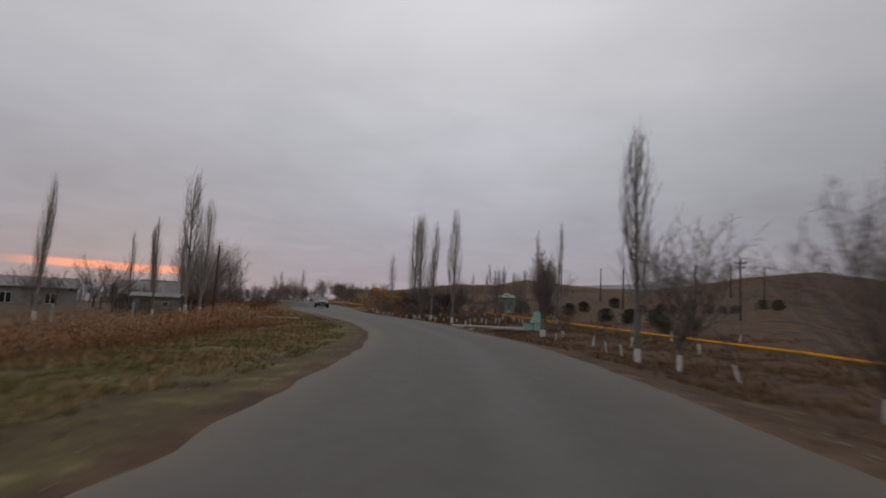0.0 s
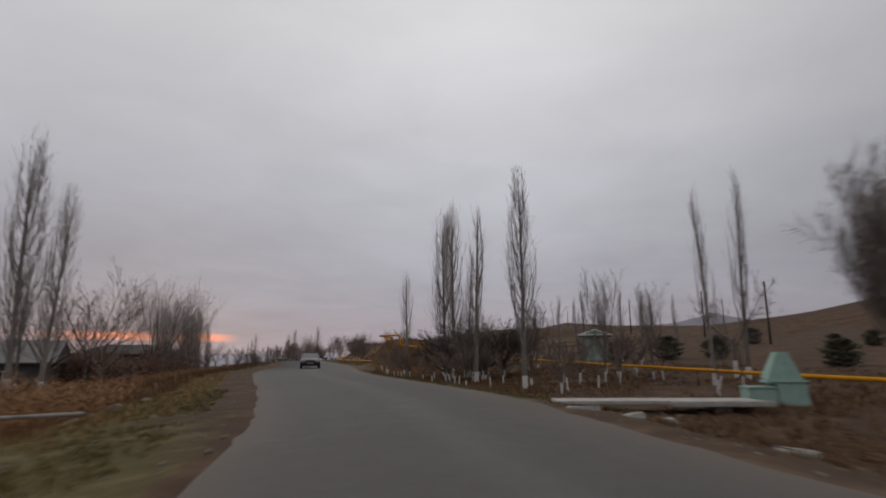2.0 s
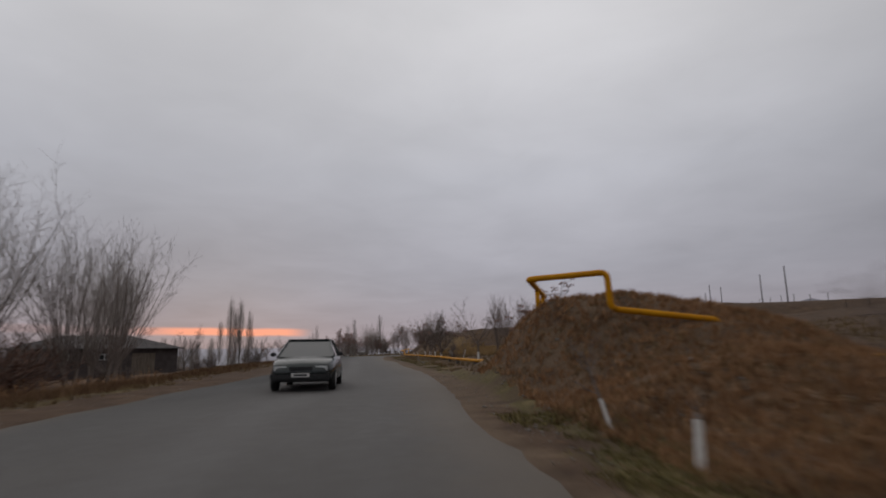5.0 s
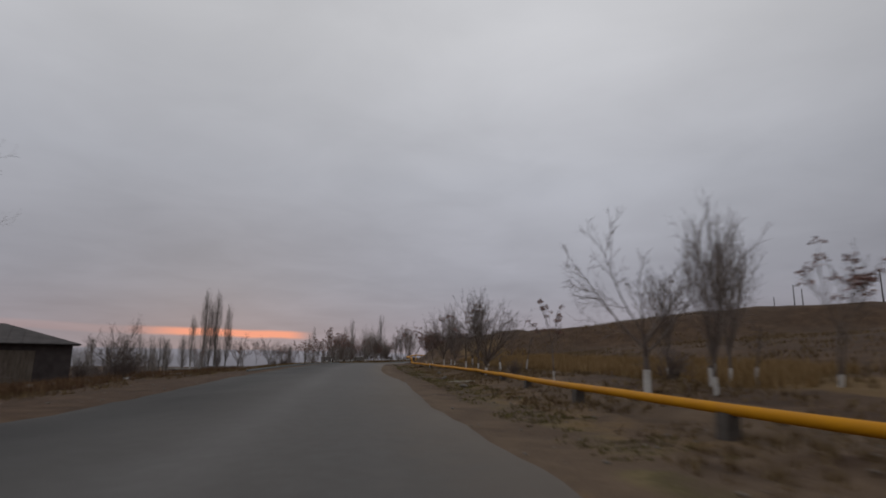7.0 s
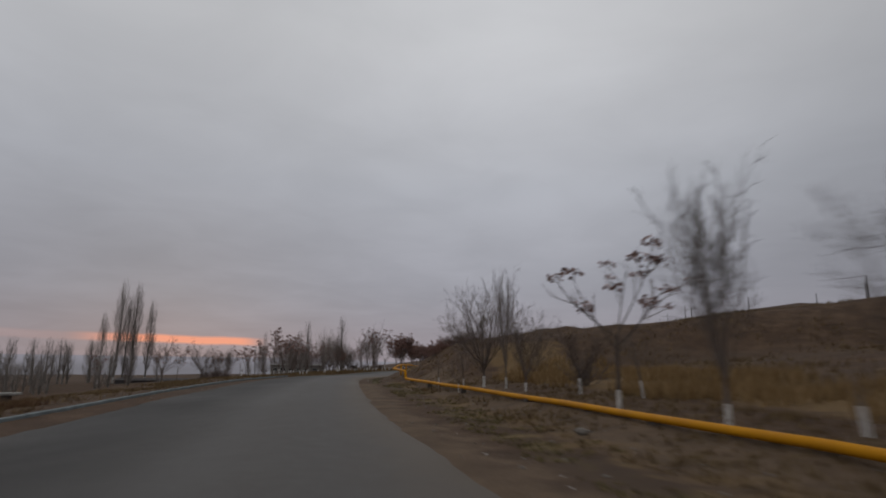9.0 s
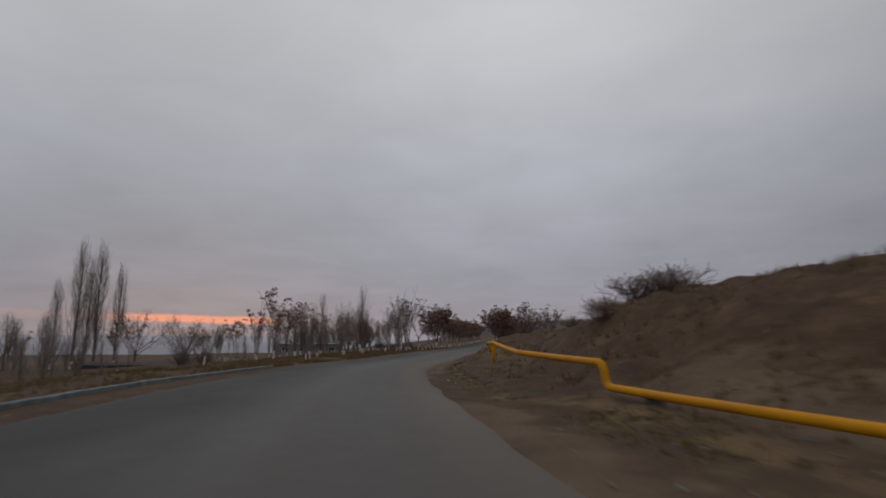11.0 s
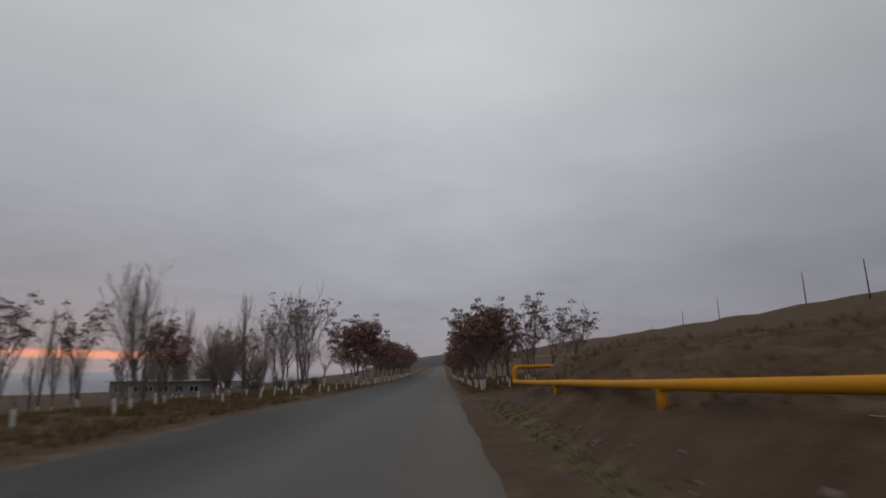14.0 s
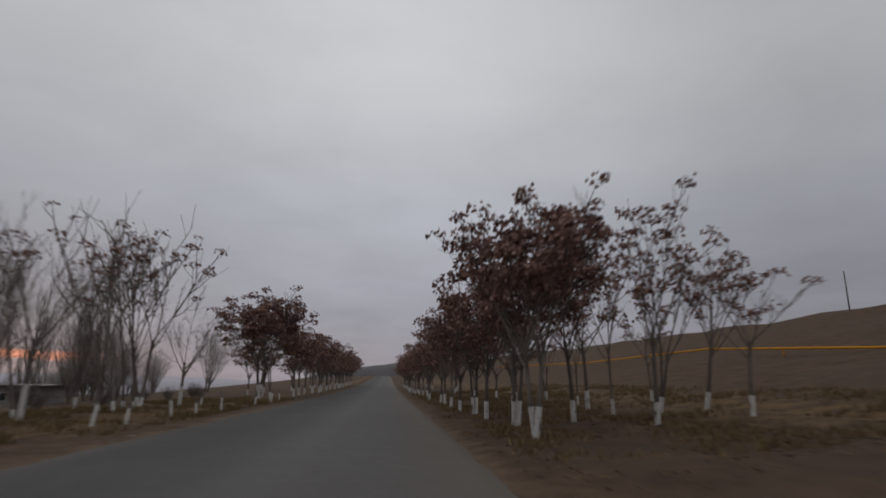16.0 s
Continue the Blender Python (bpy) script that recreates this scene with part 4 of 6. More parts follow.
def make_bush(label, h=1.6, n=26, mats=None, wide=0.7, name="bush"):
    T, C = ([], []), ([], [])
    for k in range(n):
        d = side(UP, rng.random() * 6.28, rng.uniform(5, 60) * wide)
        lp = limb(Vector((rng.gauss(0, .12), rng.gauss(0, .12), -0.05)), d, h * rng.uniform(0.6, 1.05), 5, 0.05, 0.12)
        tube(*T, lp, taper(0.018, 0.005, 6), 4)
        for j in range(9):
            q, e = along(lp, 0.2 + 0.8 * (j + rng.random()) / 9)
            bp = limb(q, side(e, rng.random() * 6.28, rng.uniform(20, 55)), h * rng.uniform(0.15, 0.34), 3, 0.05, 0.16)
            tube(*C, bp, taper(0.008, 0.0045, 4), 3)
            for _ in range(3):
                q2, e2 = along(bp, rng.uniform(0.2, 1))
                tube(*C, limb(q2, side(e2, rng.random() * 6.28, 40), h * 0.10, 2, 0.0, 0.2), taper(0.0055, 0.0035, 3), 3)
    return tree_parts(name, T, C, None, None, label, mats or (BARK, TWIG_DARK), "bush")


def make_pine(label, h=1.6):
    T, C = ([], []), ([], [])
    tp = limb(Vector((0, 0, -0.1)), UP, h + 0.05, 4, 0, 0.03)
    tube(*T, tp, taper(0.05, 0.012, 5), 6)
    for k in range(60):
        f = 0.06 + 0.9 * (k + rng.random()) / 60
        p, d = along(tp, f)
        ln = h * 0.36 * math.sin(math.pi * (0.16 + 0.78 * f)) * rng.uniform(0.7, 1.1)
        lp = limb(p, side(UP, k * 2.4, rng.uniform(62, 96) - 30 * f), ln, 4, 0.06, 0.1)
        tube(*T, lp, taper(0.014, 0.005, 5), 3)
        for j in range(9):
            q, e = along(lp, 0.2 + 0.8 * (j + rng.random()) / 9)
            for _ in range(6):
                w = side(e, rng.random() * 6.28, rng.uniform(20, 70)) * rng.uniform(0.09, 0.17)
                s = w.cross(rvec()).normalized() * 0.012
                b = len(C[0])
                for v in (q - s, q + s, q + w + s * 0.4, q + w - s * 0.4):
                    C[0].append((v.x, v.y, v.z))
                C[1].append((b, b + 1, b + 2, b + 3))
    return tree_parts("pine_tree", T, C, None, None, label, (BARK, PINE), "pine")


POPLAR_LABEL = "tall leafless columnar poplar with grey upright branches"
BARE_LABEL = "leafless tree with limewashed trunk in the roadside strip"
AIL_LABEL = "leafless tree of heaven hung with dry seed bunches"
SAP_LABEL = "thin young bare tree with white limewashed trunk"
pop_a = make_poplar(POPLAR_LABEL, 9.0, 54, 0.084, 7, 0.15, True, 2)
pop_d = make_poplar(POPLAR_LABEL, 9.0, 50, 0.092, 7, 0.18, True, 2)
pop_b = make_poplar(POPLAR_LABEL, 9.0, 30, 0.062, 6, 0.20, True, 1)
pop_c = make_poplar(POPLAR_LABEL, 9.0, 66, 0.094, 7, 0.10, True, 2)
pop_e = make_poplar(POPLAR_LABEL, 9.0, 32, 0.064, 6, 0.20, False, 1)
pop_far = make_poplar("distant leafless poplar in a grey row", 9.0, 50, 0.10, 6, 0.05, False, 1)
fan_a = make_bare("leafless tree with many upright limbs and a limewashed trunk", 4.0, 1, 0.26, 13, (10, 36), 0.13, 7, 6, 2, 0.42, r0=0.064, jit=0.11, stout=1.15)
fan_b = make_bare("leafless tree with a wide fan of limbs and a limewashed trunk", 4.0, 1, 0.24, 26, (6, 60), 0.07, 7, 5, 3, 0.5, r0=0.066, jit=0.10)
spread_a = make_bare("leafless tree with long spreading branches and a limewashed trunk", 4.0, 1, 0.34, 6, (38, 72), 0.05, 7, 6, 3, r0=0.085)
orch_a = make_bare(BARE_LABEL, 2.8, 1, 0.36, 6, (28, 62), 0.04, 6, 6, 3, 0.6, (ORCHARD_BARK, TWIG_ORCHARD), 0.045, stout=1.3)
orch_b = make_bare(BARE_LABEL, 2.8, 2, 0.34, 5, (20, 56), 0.05, 5, 6, 3, 0.6, (ORCHARD_BARK, TWIG_ORCHARD), 0.034, stout=1.3, apart=0.05, tip=(3, 9))
orch_big = make_bare("dark forked fruit tree with a wide crooked crown and limewashed feet", 3.4, 2, 0.30, 9, (28, 76), 0.02, 9, 8, 3, 0.5, (ORCHARD_BARK, ORCHARD_BARK), 0.062, 0.26, stout=2.0, apart=0.15, tip=(8, 18))
fork_a = make_bare("thick dark forked willow with limewashed feet and dense twigs", 4.2, 2, 0.30, 16, (6, 32), 0.12, 8, 8, 4, 0.42, (BARK, TWIG), 0.105, stout=0.9, apart=0.24)
clump_a = make_bare("dense leafless willow clump with limewashed stems", 4.2, 5, 0.22, 6, (10, 34), 0.11, 6, 6, 3, 0.4, (BARK, TWIG), 0.075)
round_a = make_bare("leafless round-crowned tree behind the roadside ditch", 5.0, 1, 0.25, 9, (30, 68), 0.06, 7, 7, 4, 0, (BARK, TWIG_DARK), 0.12)
wide_a = make_bare("tall leafless tree with a broad fan of tan upright limbs", 6.5, 3, 0.16, 9, (8, 30), 0.13, 7, 5, 2, 0, (BARK, TWIG_POPLAR), 0.10)
ail_a = make_ailanthus(AIL_LABEL, 4.0, 6, 4, 0.55, 0.29, 26, (24, 52), 0.46, 0.42, 0.050)
ail_b = make_ailanthus(AIL_LABEL, 4.0, 5, 5, 0.40, 0.27, 22, (10, 30), 0.42, 0.42, 0.044)
ail_c = make_ailanthus(AIL_LABEL, 4.0, 4, 4, 0.32, 0.26, 22, (14, 36), 0.42, 0.40, 0.042, 2)
ail_big = make_ailanthus("tree of heaven with a dense red-brown crown of seed bunches", 5.0, 13, 7, 0.55, 0.34, 24, (16, 66), 0.64, 0.40, 0.085, 1, 2)
ail_big2 = make_ailanthus("tree of heaven with a dense red-brown crown of seed bunches", 5.0, 8, 6, 0.55, 0.36, 24, (16, 56), 0.66, 0.38, 0.065, 2, 2)
ail_thin = make_ailanthus(AIL_LABEL, 4.0, 4, 4, 0.34, 0.20, 22, (8, 32), 0.22, 0.36, 0.038, 2)
ail_thin2 = make_ailanthus(AIL_LABEL, 4.0, 6, 4, 0.36, 0.18, 22, (8, 36), 0.20, 0.32, 0.034, 2)
ail_far = make_ailanthus("tree of heaven in the far roadside row", 5.0, 9, 6, 0.6, 0.44, 14, (16, 62), 0.62, 0.38, 0.085, 1, 2)
sap_a, sap_b = make_sapling(SAP_LABEL, 1.6, 6), make_sapling(SAP_LABEL, 1.3, 16)
stump_a, stump_b = make_stump("short lopped trunk painted white"), make_stump("short lopped trunk painted white", 0.5)
bush_red = make_bush("reddish-brown leafless thicket bush", 1.6, 34, (BARK, TWIG_RED), 1.05)
bush_a = make_bush("dark leafless thicket bush", 1.6)
bush_b = make_bush("dark leafless thicket bush", 1.6, 30, wide=1.1)
pine_a, pine_b = make_pine("small dark pine on the dry slope"), make_pine("small dark pine on the dry slope", 1.5)

USED = set()
turner = random.Random(11)
# how far the trees of a kind have outgrown (or stay behind) their model: width, height
GROWN = {fan_a: (0.85, 0.85), spread_a: (0.95, 1.05), orch_a: (0.72, 0.72), orch_b: (0.86, 0.86), ail_far: (0.95, 0.95), round_a: (1.08, 1.08),
         wide_a: (1.2, 1.14), bush_b: (0.75, 0.75), bush_a: (0.65, 0.65), bush_red: (1.4, 1.1), pine_a: (1.25, 0.83), pine_b: (1.25, 0.83), pop_far: (1.1, 0.85)}


def plant(kind, x, y, h=None, base_h=1.0, sink=0.03, wide=1.0, label="", group="", turn=None, z=None):
    """Sets a tree on the ground; the first use of a kind takes the original, the rest copies."""
    s = h / base_h if h else 1.0
    gz = (ground_z(x, y) if z is None else z) - sink
    gw, gh = GROWN.get(kind, (1.0, 1.0))
    m = Matrix.Translation((x, y, gz)) @ Matrix.Rotation(turner.uniform(0, 6.28) if turn is None else turn, 4, "Z")
    size = Vector((s * wide * gw, s * wide * gw, s * gh))
    if kind.name in USED:
        ob = copy_thing(kind, m)
    else:
        ob = kind
        ob.matrix_basis = m
        USED.add(kind.name)
    ob.scale = size
    return tagged(ob, label, "", group)


# poplars beside the right verge
G = "poplars along the verge"
plant(pop_d, 6.94, 17.7, 7.8, 9, wide=1.1, group=G)
plant(pop_a, 1.0, 43.6, 9.1, 9, wide=0.95, group=G)
plant(pop_c, -2.95, 57.6, 10.8, 9, wide=1.05, group=G)
plant(pop_d, -2.2, 53.8, 10.4, 9, wide=1.0, group=G)
plant(pop_b, -0.92, 49.8, 9.1, 9, wide=1.1, group=G)
plant(pop_e, -5.2, 55.85, 6.6, 9, wide=1.15, group=G)
plant(pop_b, 7.45, 42.0, 7.3, 9, wide=0.8, group=G)
plant(pop_b, 9.0, 42.8, 8.0, 9, wide=0.9, group=G)
plant(pop_b, -1.35, 54.1, 7.6, 9, wide=0.8, group=G)
for x, y, h in ((4.4, 58.5, 4.8), (5.4, 57.2, 4.4), (6.5, 61.0, 5.2), (7.6, 60.6, 4.6), (8.5, 59.0, 5.0), (9.4, 57.6, 4.6), (10.6, 58.8, 4.3), (3.2, 60.5, 4.6), (11.4, 57.0, 4.0)):
    plant(pop_b, x, y, h, 9, wide=1.1, group=G, label="slender young leafless poplar in the strip")
# poplars behind the ditch
G = "poplars behind the ditch"
plant(pop_b, -20.0, 27.6, 7.6, 9, group=G)
plant(pop_b, -21.5, 29.5, 7.2, 9, group=G)
plant(pop_b, -22.5, 27.0, 7.8, 9, group=G)
plant(pop_c, -20.2, 43.8, 11.3, 9, wide=1.1, group=G)
plant(pop_a, -19.4, 44.6, 9.4, 9, group=G)
plant(pop_b, -18.6, 36.0, 6.6, 9, group=G)
plant(pop_b, -22.6, 43.2, 6.9, 9, group=G)
plant(pop_b, -24.0, 45.6, 7.2, 9, group=G)
plant(pop_b, -21.6, 45.8, 6.4, 9, group=G)
plant(pop_b, -27.0, 47.5, 7.0, 9, group=G)
# poplars far out on the plain
G = "poplars on the plain"
for x, y, h in ((-86.6, 184.0, 13.4), (-84.4, 185.2, 13.2), (-83.0, 187.0, 10.9), (-88.2, 182.5, 9.0), (-85.6, 184.8, 11.4)):
    plant(pop_c, x, y, h * 1.27, 9, wide=1.0, group=G)
for i in range(40):
    x, y = -150 + i * 1.5 + turner.uniform(-.9, .9), 170 + i * 0.33 + turner.uniform(-4, 4)
    plant(pop_far, x, y, turner.uniform(6.0, 9.5), 9, wide=1.5, group=G)
for i in range(26):
    x, y = -74 - turner.uniform(0, 32), 148 + turner.uniform(0, 28)
    plant(pop_far, x, y, turner.uniform(4.5, 7.5), 9, wide=1.6, group=G)
for x, y, h in ((-139, 362, 26), (-142, 364, 22), (-146, 368, 19)):
    plant(pop_far, x, y, h, 9, wide=0.7, group=G)

# bare trees of the roadside strip
G = "limewashed trees of the roadside strip"
plant(fan_b, 7.25, 15.2, 3.9, 4, wide=1.0, group=G)
plant(fan_b, 7.5, 8.2, 3.3, 4, wide=1.05, group=G)
plant(fan_a, 8.6, 6.6, 3.5, 4, group=G)
plant(fork_a, 5.95, 30.9, 4.2, 4.2, wide=0.74, group=G)
plant(orch_b, 6.9, 29.4, 2.4, 2.8, group=G)
plant(spread_a, 8.9, 43.6, 4.2, 4, wide=0.9, group=G)
plant(orch_a, 6.25, 28.1, 2.6, 2.8, group=G)
plant(fan_a, 1.4, 45.4, 3.9, 4, wide=1.0, group=G)
for x, y, h, k in ((2.0, 41.0, 2.3, 1), (3.6, 42.8, 3.0, 0), (3.4, 45.6, 2.6, 1), (2.9, 46.6, 2.7, 0), (6.2, 47.2, 2.8, 1), (6.7, 45.2, 2.6, 0),
                   (4.8, 44.4, 3.0, 1), (-1.7, 48.0, 2.8, 0), (-2.9, 57.4, 3.0, 1), (-0.2, 56.6, 3.2, 0), (-2.9, 47.2, 2.2, 0), (-3.75, 51.3, 2.5, 0), (-5.24, 55.0, 2.5, 1), (-5.5, 55.75, 2.4, 0), (-6.2, 59.1, 2.2, 0), (-1.95, 48.2, 2.3, 1), (-3.3, 53.2, 2.9, 0),
                   (-1.1, 50.5, 2.8, 1), (-5.0, 55.9, 2.3, 1), (-6.0, 56.2, 2.2, 0), (-6.7, 57.9, 2.2, 1), (0.3, 47.5, 2.6, 0), (5.5, 50.2, 2.5, 1), (7.9, 52.5, 2.6, 0)):
    plant((orch_a, orch_b)[k], x, y, h, 2.8, wide=1.0, group=G)
plant(fan_a, 4.6, 46.2, 5.2, 4, wide=0.6, group=G)
plant(orch_big, -1.5, 55.0, 3.2, 3.4, wide=1.15, group=G)
plant(orch_big, -2.4, 50.9, 2.8, 3.4, wide=1.05, group=G)
plant(orch_big, -0.7, 52.8, 3.4, 3.4, wide=1.25, group=G)
plant(orch_big, 0.6, 53.4, 3.2, 3.4, wide=1.0, group=G)
plant(fan_a, 6.5, 45.8, 4.4, 4, wide=0.6, group=G)
plant(fan_a, -1.3, 44.9, 3.5, 4, wide=0.75, group=G)
plant(clump_a, -0.6, 51.6, 3.2, 4.2, wide=0.9, group=G)
G = "young limewashed trees"
for x, y, k in ((7.34, 20.6, 0), (7.2, 22.2, 1), (7.4, 25.3, 0), (9.2, 25.5, 1), (7.9, 13.2, 1), (14.4, 26.2, 0), (14.0, 31.4, 1), 
                (-0.31, 44.2, 0), (-3.4, 60.8, 1), (-8.0, 63.8, 1), (6.1, 38.4, 0), (7.5, 39.9, 0), (7.1, 40.9, 1), (2.4, 42.1, 1),
                (-10.6, 90.9, 0), (-10.2, 89.3, 1), (-18.3, 110.8, 0), (-15.7, 102.3, 0), (-23.5, 118.9, 0), (-25.1, 123.9, 1)):
    plant((sap_a, sap_b)[k], x, y, group=G)

# behind the low pipe
G = "trees behind the pipeline"
plant(ail_a, -10.0, 80.0, 2.5, 4, wide=1.1, group=G)
plant(ail_b, -8.4, 77.2, 2.2, 4, wide=1.3, group=G)
plant(ail_c, -9.0, 88.0, 2.9, 4, group=G)
plant(spread_a, -12.75, 87.5, 3.7, 4, wide=0.95, group=G)
plant(fan_a, -10.3, 90.6, 3.9, 4, wide=0.8, group=G)
plant(fan_a, -11.6, 87.1, 3.9, 4, wide=0.8, group=G)
plant(fan_a, -11.4, 92.4, 3.3, 4, wide=0.7, group=G)
plant(ail_a, -14.5, 93.6, 2.5, 4, wide=0.72, group=G)
plant(fan_b, -17.4, 100.8, 3.0, 4, wide=1.15, group=G)
plant(fan_a, -18.3, 105.3, 4.6, 4, wide=0.72, group=G)
plant(ail_a, -19.4, 108.4, 3.7, 4, wide=1.05, group=G)
plant(fan_b, -22.7, 119.2, 3.8, 4, wide=0.95, group=G)
plant(fan_a, -21.8, 117.3, 4.9, 4, wide=0.5, group=G)
plant(fan_b, -21.15, 115.0, 2.5, 4, wide=0.8, group=G)
plant(orch_a, -23.7, 118.6, 2.4, 2.8, wide=0.7, group=G)
plant(orch_b, -19.6, 113.0, 2.6, 2.8, wide=0.9, group=G)
plant(bush_b, -11.5, 91.4, 1.2, 1.6, group=G)
plant(bush_b, -19.0, 116.5, 1.6, 1.6, group=G)
plant(bush_a, -16.0, 98.0, 1.0, 1.6, group=G)

# the row that closes in on the road ahead, on its right
G = "trees of heaven beside the road"
for x, y, h in ((-32.2, 187.6, 5.5), (-31.9, 191.0, 5.3), (-32.2, 194.2, 5.0), (-32.2, 197.0, 5.0)):
    plant((ail_big, ail_big2)[int(y) % 2], x, y, h, 5, wide=0.92, group=G)
for x, y, h, k in ((-28.9, 189.2, 5.9, 1), (-28.2, 195.9, 5.6, 0), (-25.6, 192.5, 5.4, 2), (-26.3, 189.4, 4.3, 0), (-27.3, 192.3, 5.0, 2), (-28.4, 193.1, 5.2, 1), (-30.2, 191.5, 5.2, 0),
                   (-30.3, 198.0, 4.6, 2), (-27.5, 199.0, 4.4, 1), (-25.0, 197.5, 4.2, 0), (-29.5, 202.5, 4.6, 1), (-27.0, 205.0, 4.4, 2)):
    plant((ail_a, ail_b, ail_c)[k], x, y, h, 4, wide=1.0, group=G)
for i in range(22):
    y = 199.5 + i * 3.6 + turner.uniform(-.6, .6)
    plant(ail_far, -32.4 + turner.uniform(-.3, .3), y, turner.uniform(4.2, 5.2), 5, group=G)
    if i % 2:
        plant(ail_far, -29.0 + turner.uniform(-.6, .6), y + 1.2, turner.uniform(4.2, 5.2), 5, group=G)
# on its left
for x, y, h, k in ((-47.5, 158.2, 5.6, 0), (-50.2, 163.3, 5.0, 1), (-50.0, 168.0, 5.0, 2), (-50.6, 171.0, 5.3, 1), (-52.6, 172.7, 5.4, 2), (-52.3, 160.4, 3.2, 0), (-48.8, 176.0, 4.4, 1),
                   (-49.0, 165.6, 4.2, 2), (-54.0, 168.5, 4.8, 0), (-53.0, 177.0, 5.4, 1), (-51.5, 175.2, 4.6, 2), (-46.2, 184.6, 3.9, 1), (-46.0, 186.6, 4.0, 2), (-45.9, 193.3, 6.0, 3), (-45.4, 197.6, 7.6, 3), (-45.9, 200.6, 7.7, 4),
                   (-46.4, 202.6, 8.4, 3)):
    plant((ail_a, ail_b, ail_c, ail_thin, ail_thin2)[k], x, y, h * 0.97, 4, wide=0.85 if y < 190 else 1.0, group=G)
plant(ail_big, -45.8, 176.6, 3.6, 5, wide=0.7, group=G)
plant(ail_big2, -43.7, 215.6, 7.5, 5, wide=1.12, group=G)
plant(ail_big, -44.4, 218.6, 7.0, 5, wide=1.1, group=G)
plant(ail_c, -42.9, 213.6, 5.2, 4, wide=0.9, group=G)
plant(spread_a, -45.2, 192.4, 6.2, 4, wide=0.55, group=G)
plant(fan_a, -47.2, 193.8, 5.8, 4, wide=0.6, group=G)
plant(fan_a, -47.4, 199.4, 6.2, 4, wide=0.6, group=G)
plant(spread_a, -45.0, 203.8, 5.6, 4, wide=0.7, group=G)
plant(fan_b, -45.1, 179.7, 3.1, 4, wide=0.8, group=G)
for i in range(20):
    y = 221.5 + i * 4.0 + turner.uniform(-.7, .7)
    plant(ail_far, -42.6 + turner.uniform(-.3, .3), y, turner.uniform(5.4, 6.6), 5, wide=1.1, group=G)
    if i % 2:
        plant(ail_far, -46.5 + turner.uniform(-1, 1), y, turner.uniform(4.0, 5.0), 5, group=G)
plant(fan_a, -44.8, 172.3, 5.2, 4, wide=0.6, group=G)
plant(spread_a, -45.2, 173.0, 4.8, 4, wide=0.62, group=G)
plant(pop_b, -52.9, 179.6, 4.8, 9, wide=1.2, group=G)
plant(round_a, -66.0, 176.0, 5.0, 5, group=G)
plant(round_a, -60.0, 170.0, 4.2, 5, wide=0.8, group=G)
G = "lopped trunks along the verge"
for x, y, k in ((-43.9, 156.1, 0), (-44.4, 156.7, 1), (-45.2, 161.0, 1), (-46.2, 164.0, 0), (-45.0, 167.5, 1), (-44.2, 170.4, 0), (-45.6, 175.6, 0), (-46.8, 182.2, 1), (-43.6, 184.0, 0),
                (-43.1, 185.7, 1), (-47.3, 186.0, 0), (-42.7, 191.0, 0), (-42.3, 192.0, 1), (-42.3, 195.3, 0), (-41.9, 196.4, 1), (-43.7, 202.6, 1), (-42.0, 199.8, 0), (-46.0, 152.4, 1),
                (-47.5, 149.0, 0), (-49.0, 154.0, 1), (-43.0, 187.7, 1), (-43.2, 180.4, 0), (-43.6, 177.0, 1), (-44.3, 164.8, 0), (-42.2, 206.6, 1), (-42.1, 210.2, 0), (-42.3, 214.2, 1)):
    plant((stump_a, stump_b)[k], x, y, group=G)
for x, y, k in ((-7.4, 61.6, 0), (11.0, 22.5, 1), (12.0, 28.0, 0), (-17.0, 104.0, 1), (-11.3, 88.4, 1)):
    plant((stump_a, stump_b)[k], x, y, group=G)

# left of the road, behind the ditch and on the plain
G = "trees behind the ditch"
plant(round_a, -36.2, 57.0, 4.9, 5, group=G)
plant(round_a, -23.4, 52.7, 6.2, 5, wide=0.95, group=G)
plant(round_a, -21.6, 47.6, 4.8, 5, wide=0.9, group=G)
plant(round_a, -19.0, 47.8, 4.6, 5, wide=0.9, group=G)
plant(wide_a, -31.6, 73.4, 7.2, 6.5, wide=1.0, group=G)
plant(wide_a, -29.6, 77.0, 6.0, 6.5, wide=0.85, group=G)
plant(wide_a, -37.0, 88.0, 7.8, 6.5, wide=0.85, group=G)
plant(wide_a, -40.5, 90.0, 6.8, 6.5, wide=0.8, group=G)
plant(wide_a, -44.0, 97.0, 7.8, 6.5, wide=0.8, group=G)
plant(round_a, -60.0, 128.7, 5.8, 5, group=G)
plant(round_a, -80.0, 187.0, 7.6, 5, group=G)
plant(round_a, -74.0, 189.0, 5.8, 5, wide=1.1, group=G)
for i in range(30):
    plant((bush_a, bush_b)[i % 2], LEFT(45 + i * 1.0) - turner.uniform(9, 18), 45 + i * 1.0, turner.uniform(1.9, 3.0), 1.6, group="thicket behind the ditch")
for i in range(30):
    plant(bush_red, LEFT(52 + i * 0.85) - turner.uniform(8.5, 17), 52 + i * 0.85, turner.uniform(1.4, 2.2), 1.6, wide=1.35, group="russet thicket behind the ditch")
for x, y, h in ((-26.4, 138.6, 0.6), (-25.6, 137.6, 0.75), (-25.0, 136.6, 0.7), (-24.2, 137.9, 0.8), (-26.8, 136.2, 0.5), (-25.9, 140.2, 0.6), (-24.8, 142.0, 0.6), (-27.3, 141.5, 0.45)):
    plant(bush_red, x, y, h, 1.6, wide=1.5, group="dry bushes on the mound", label="low dry bush on the earth mound")
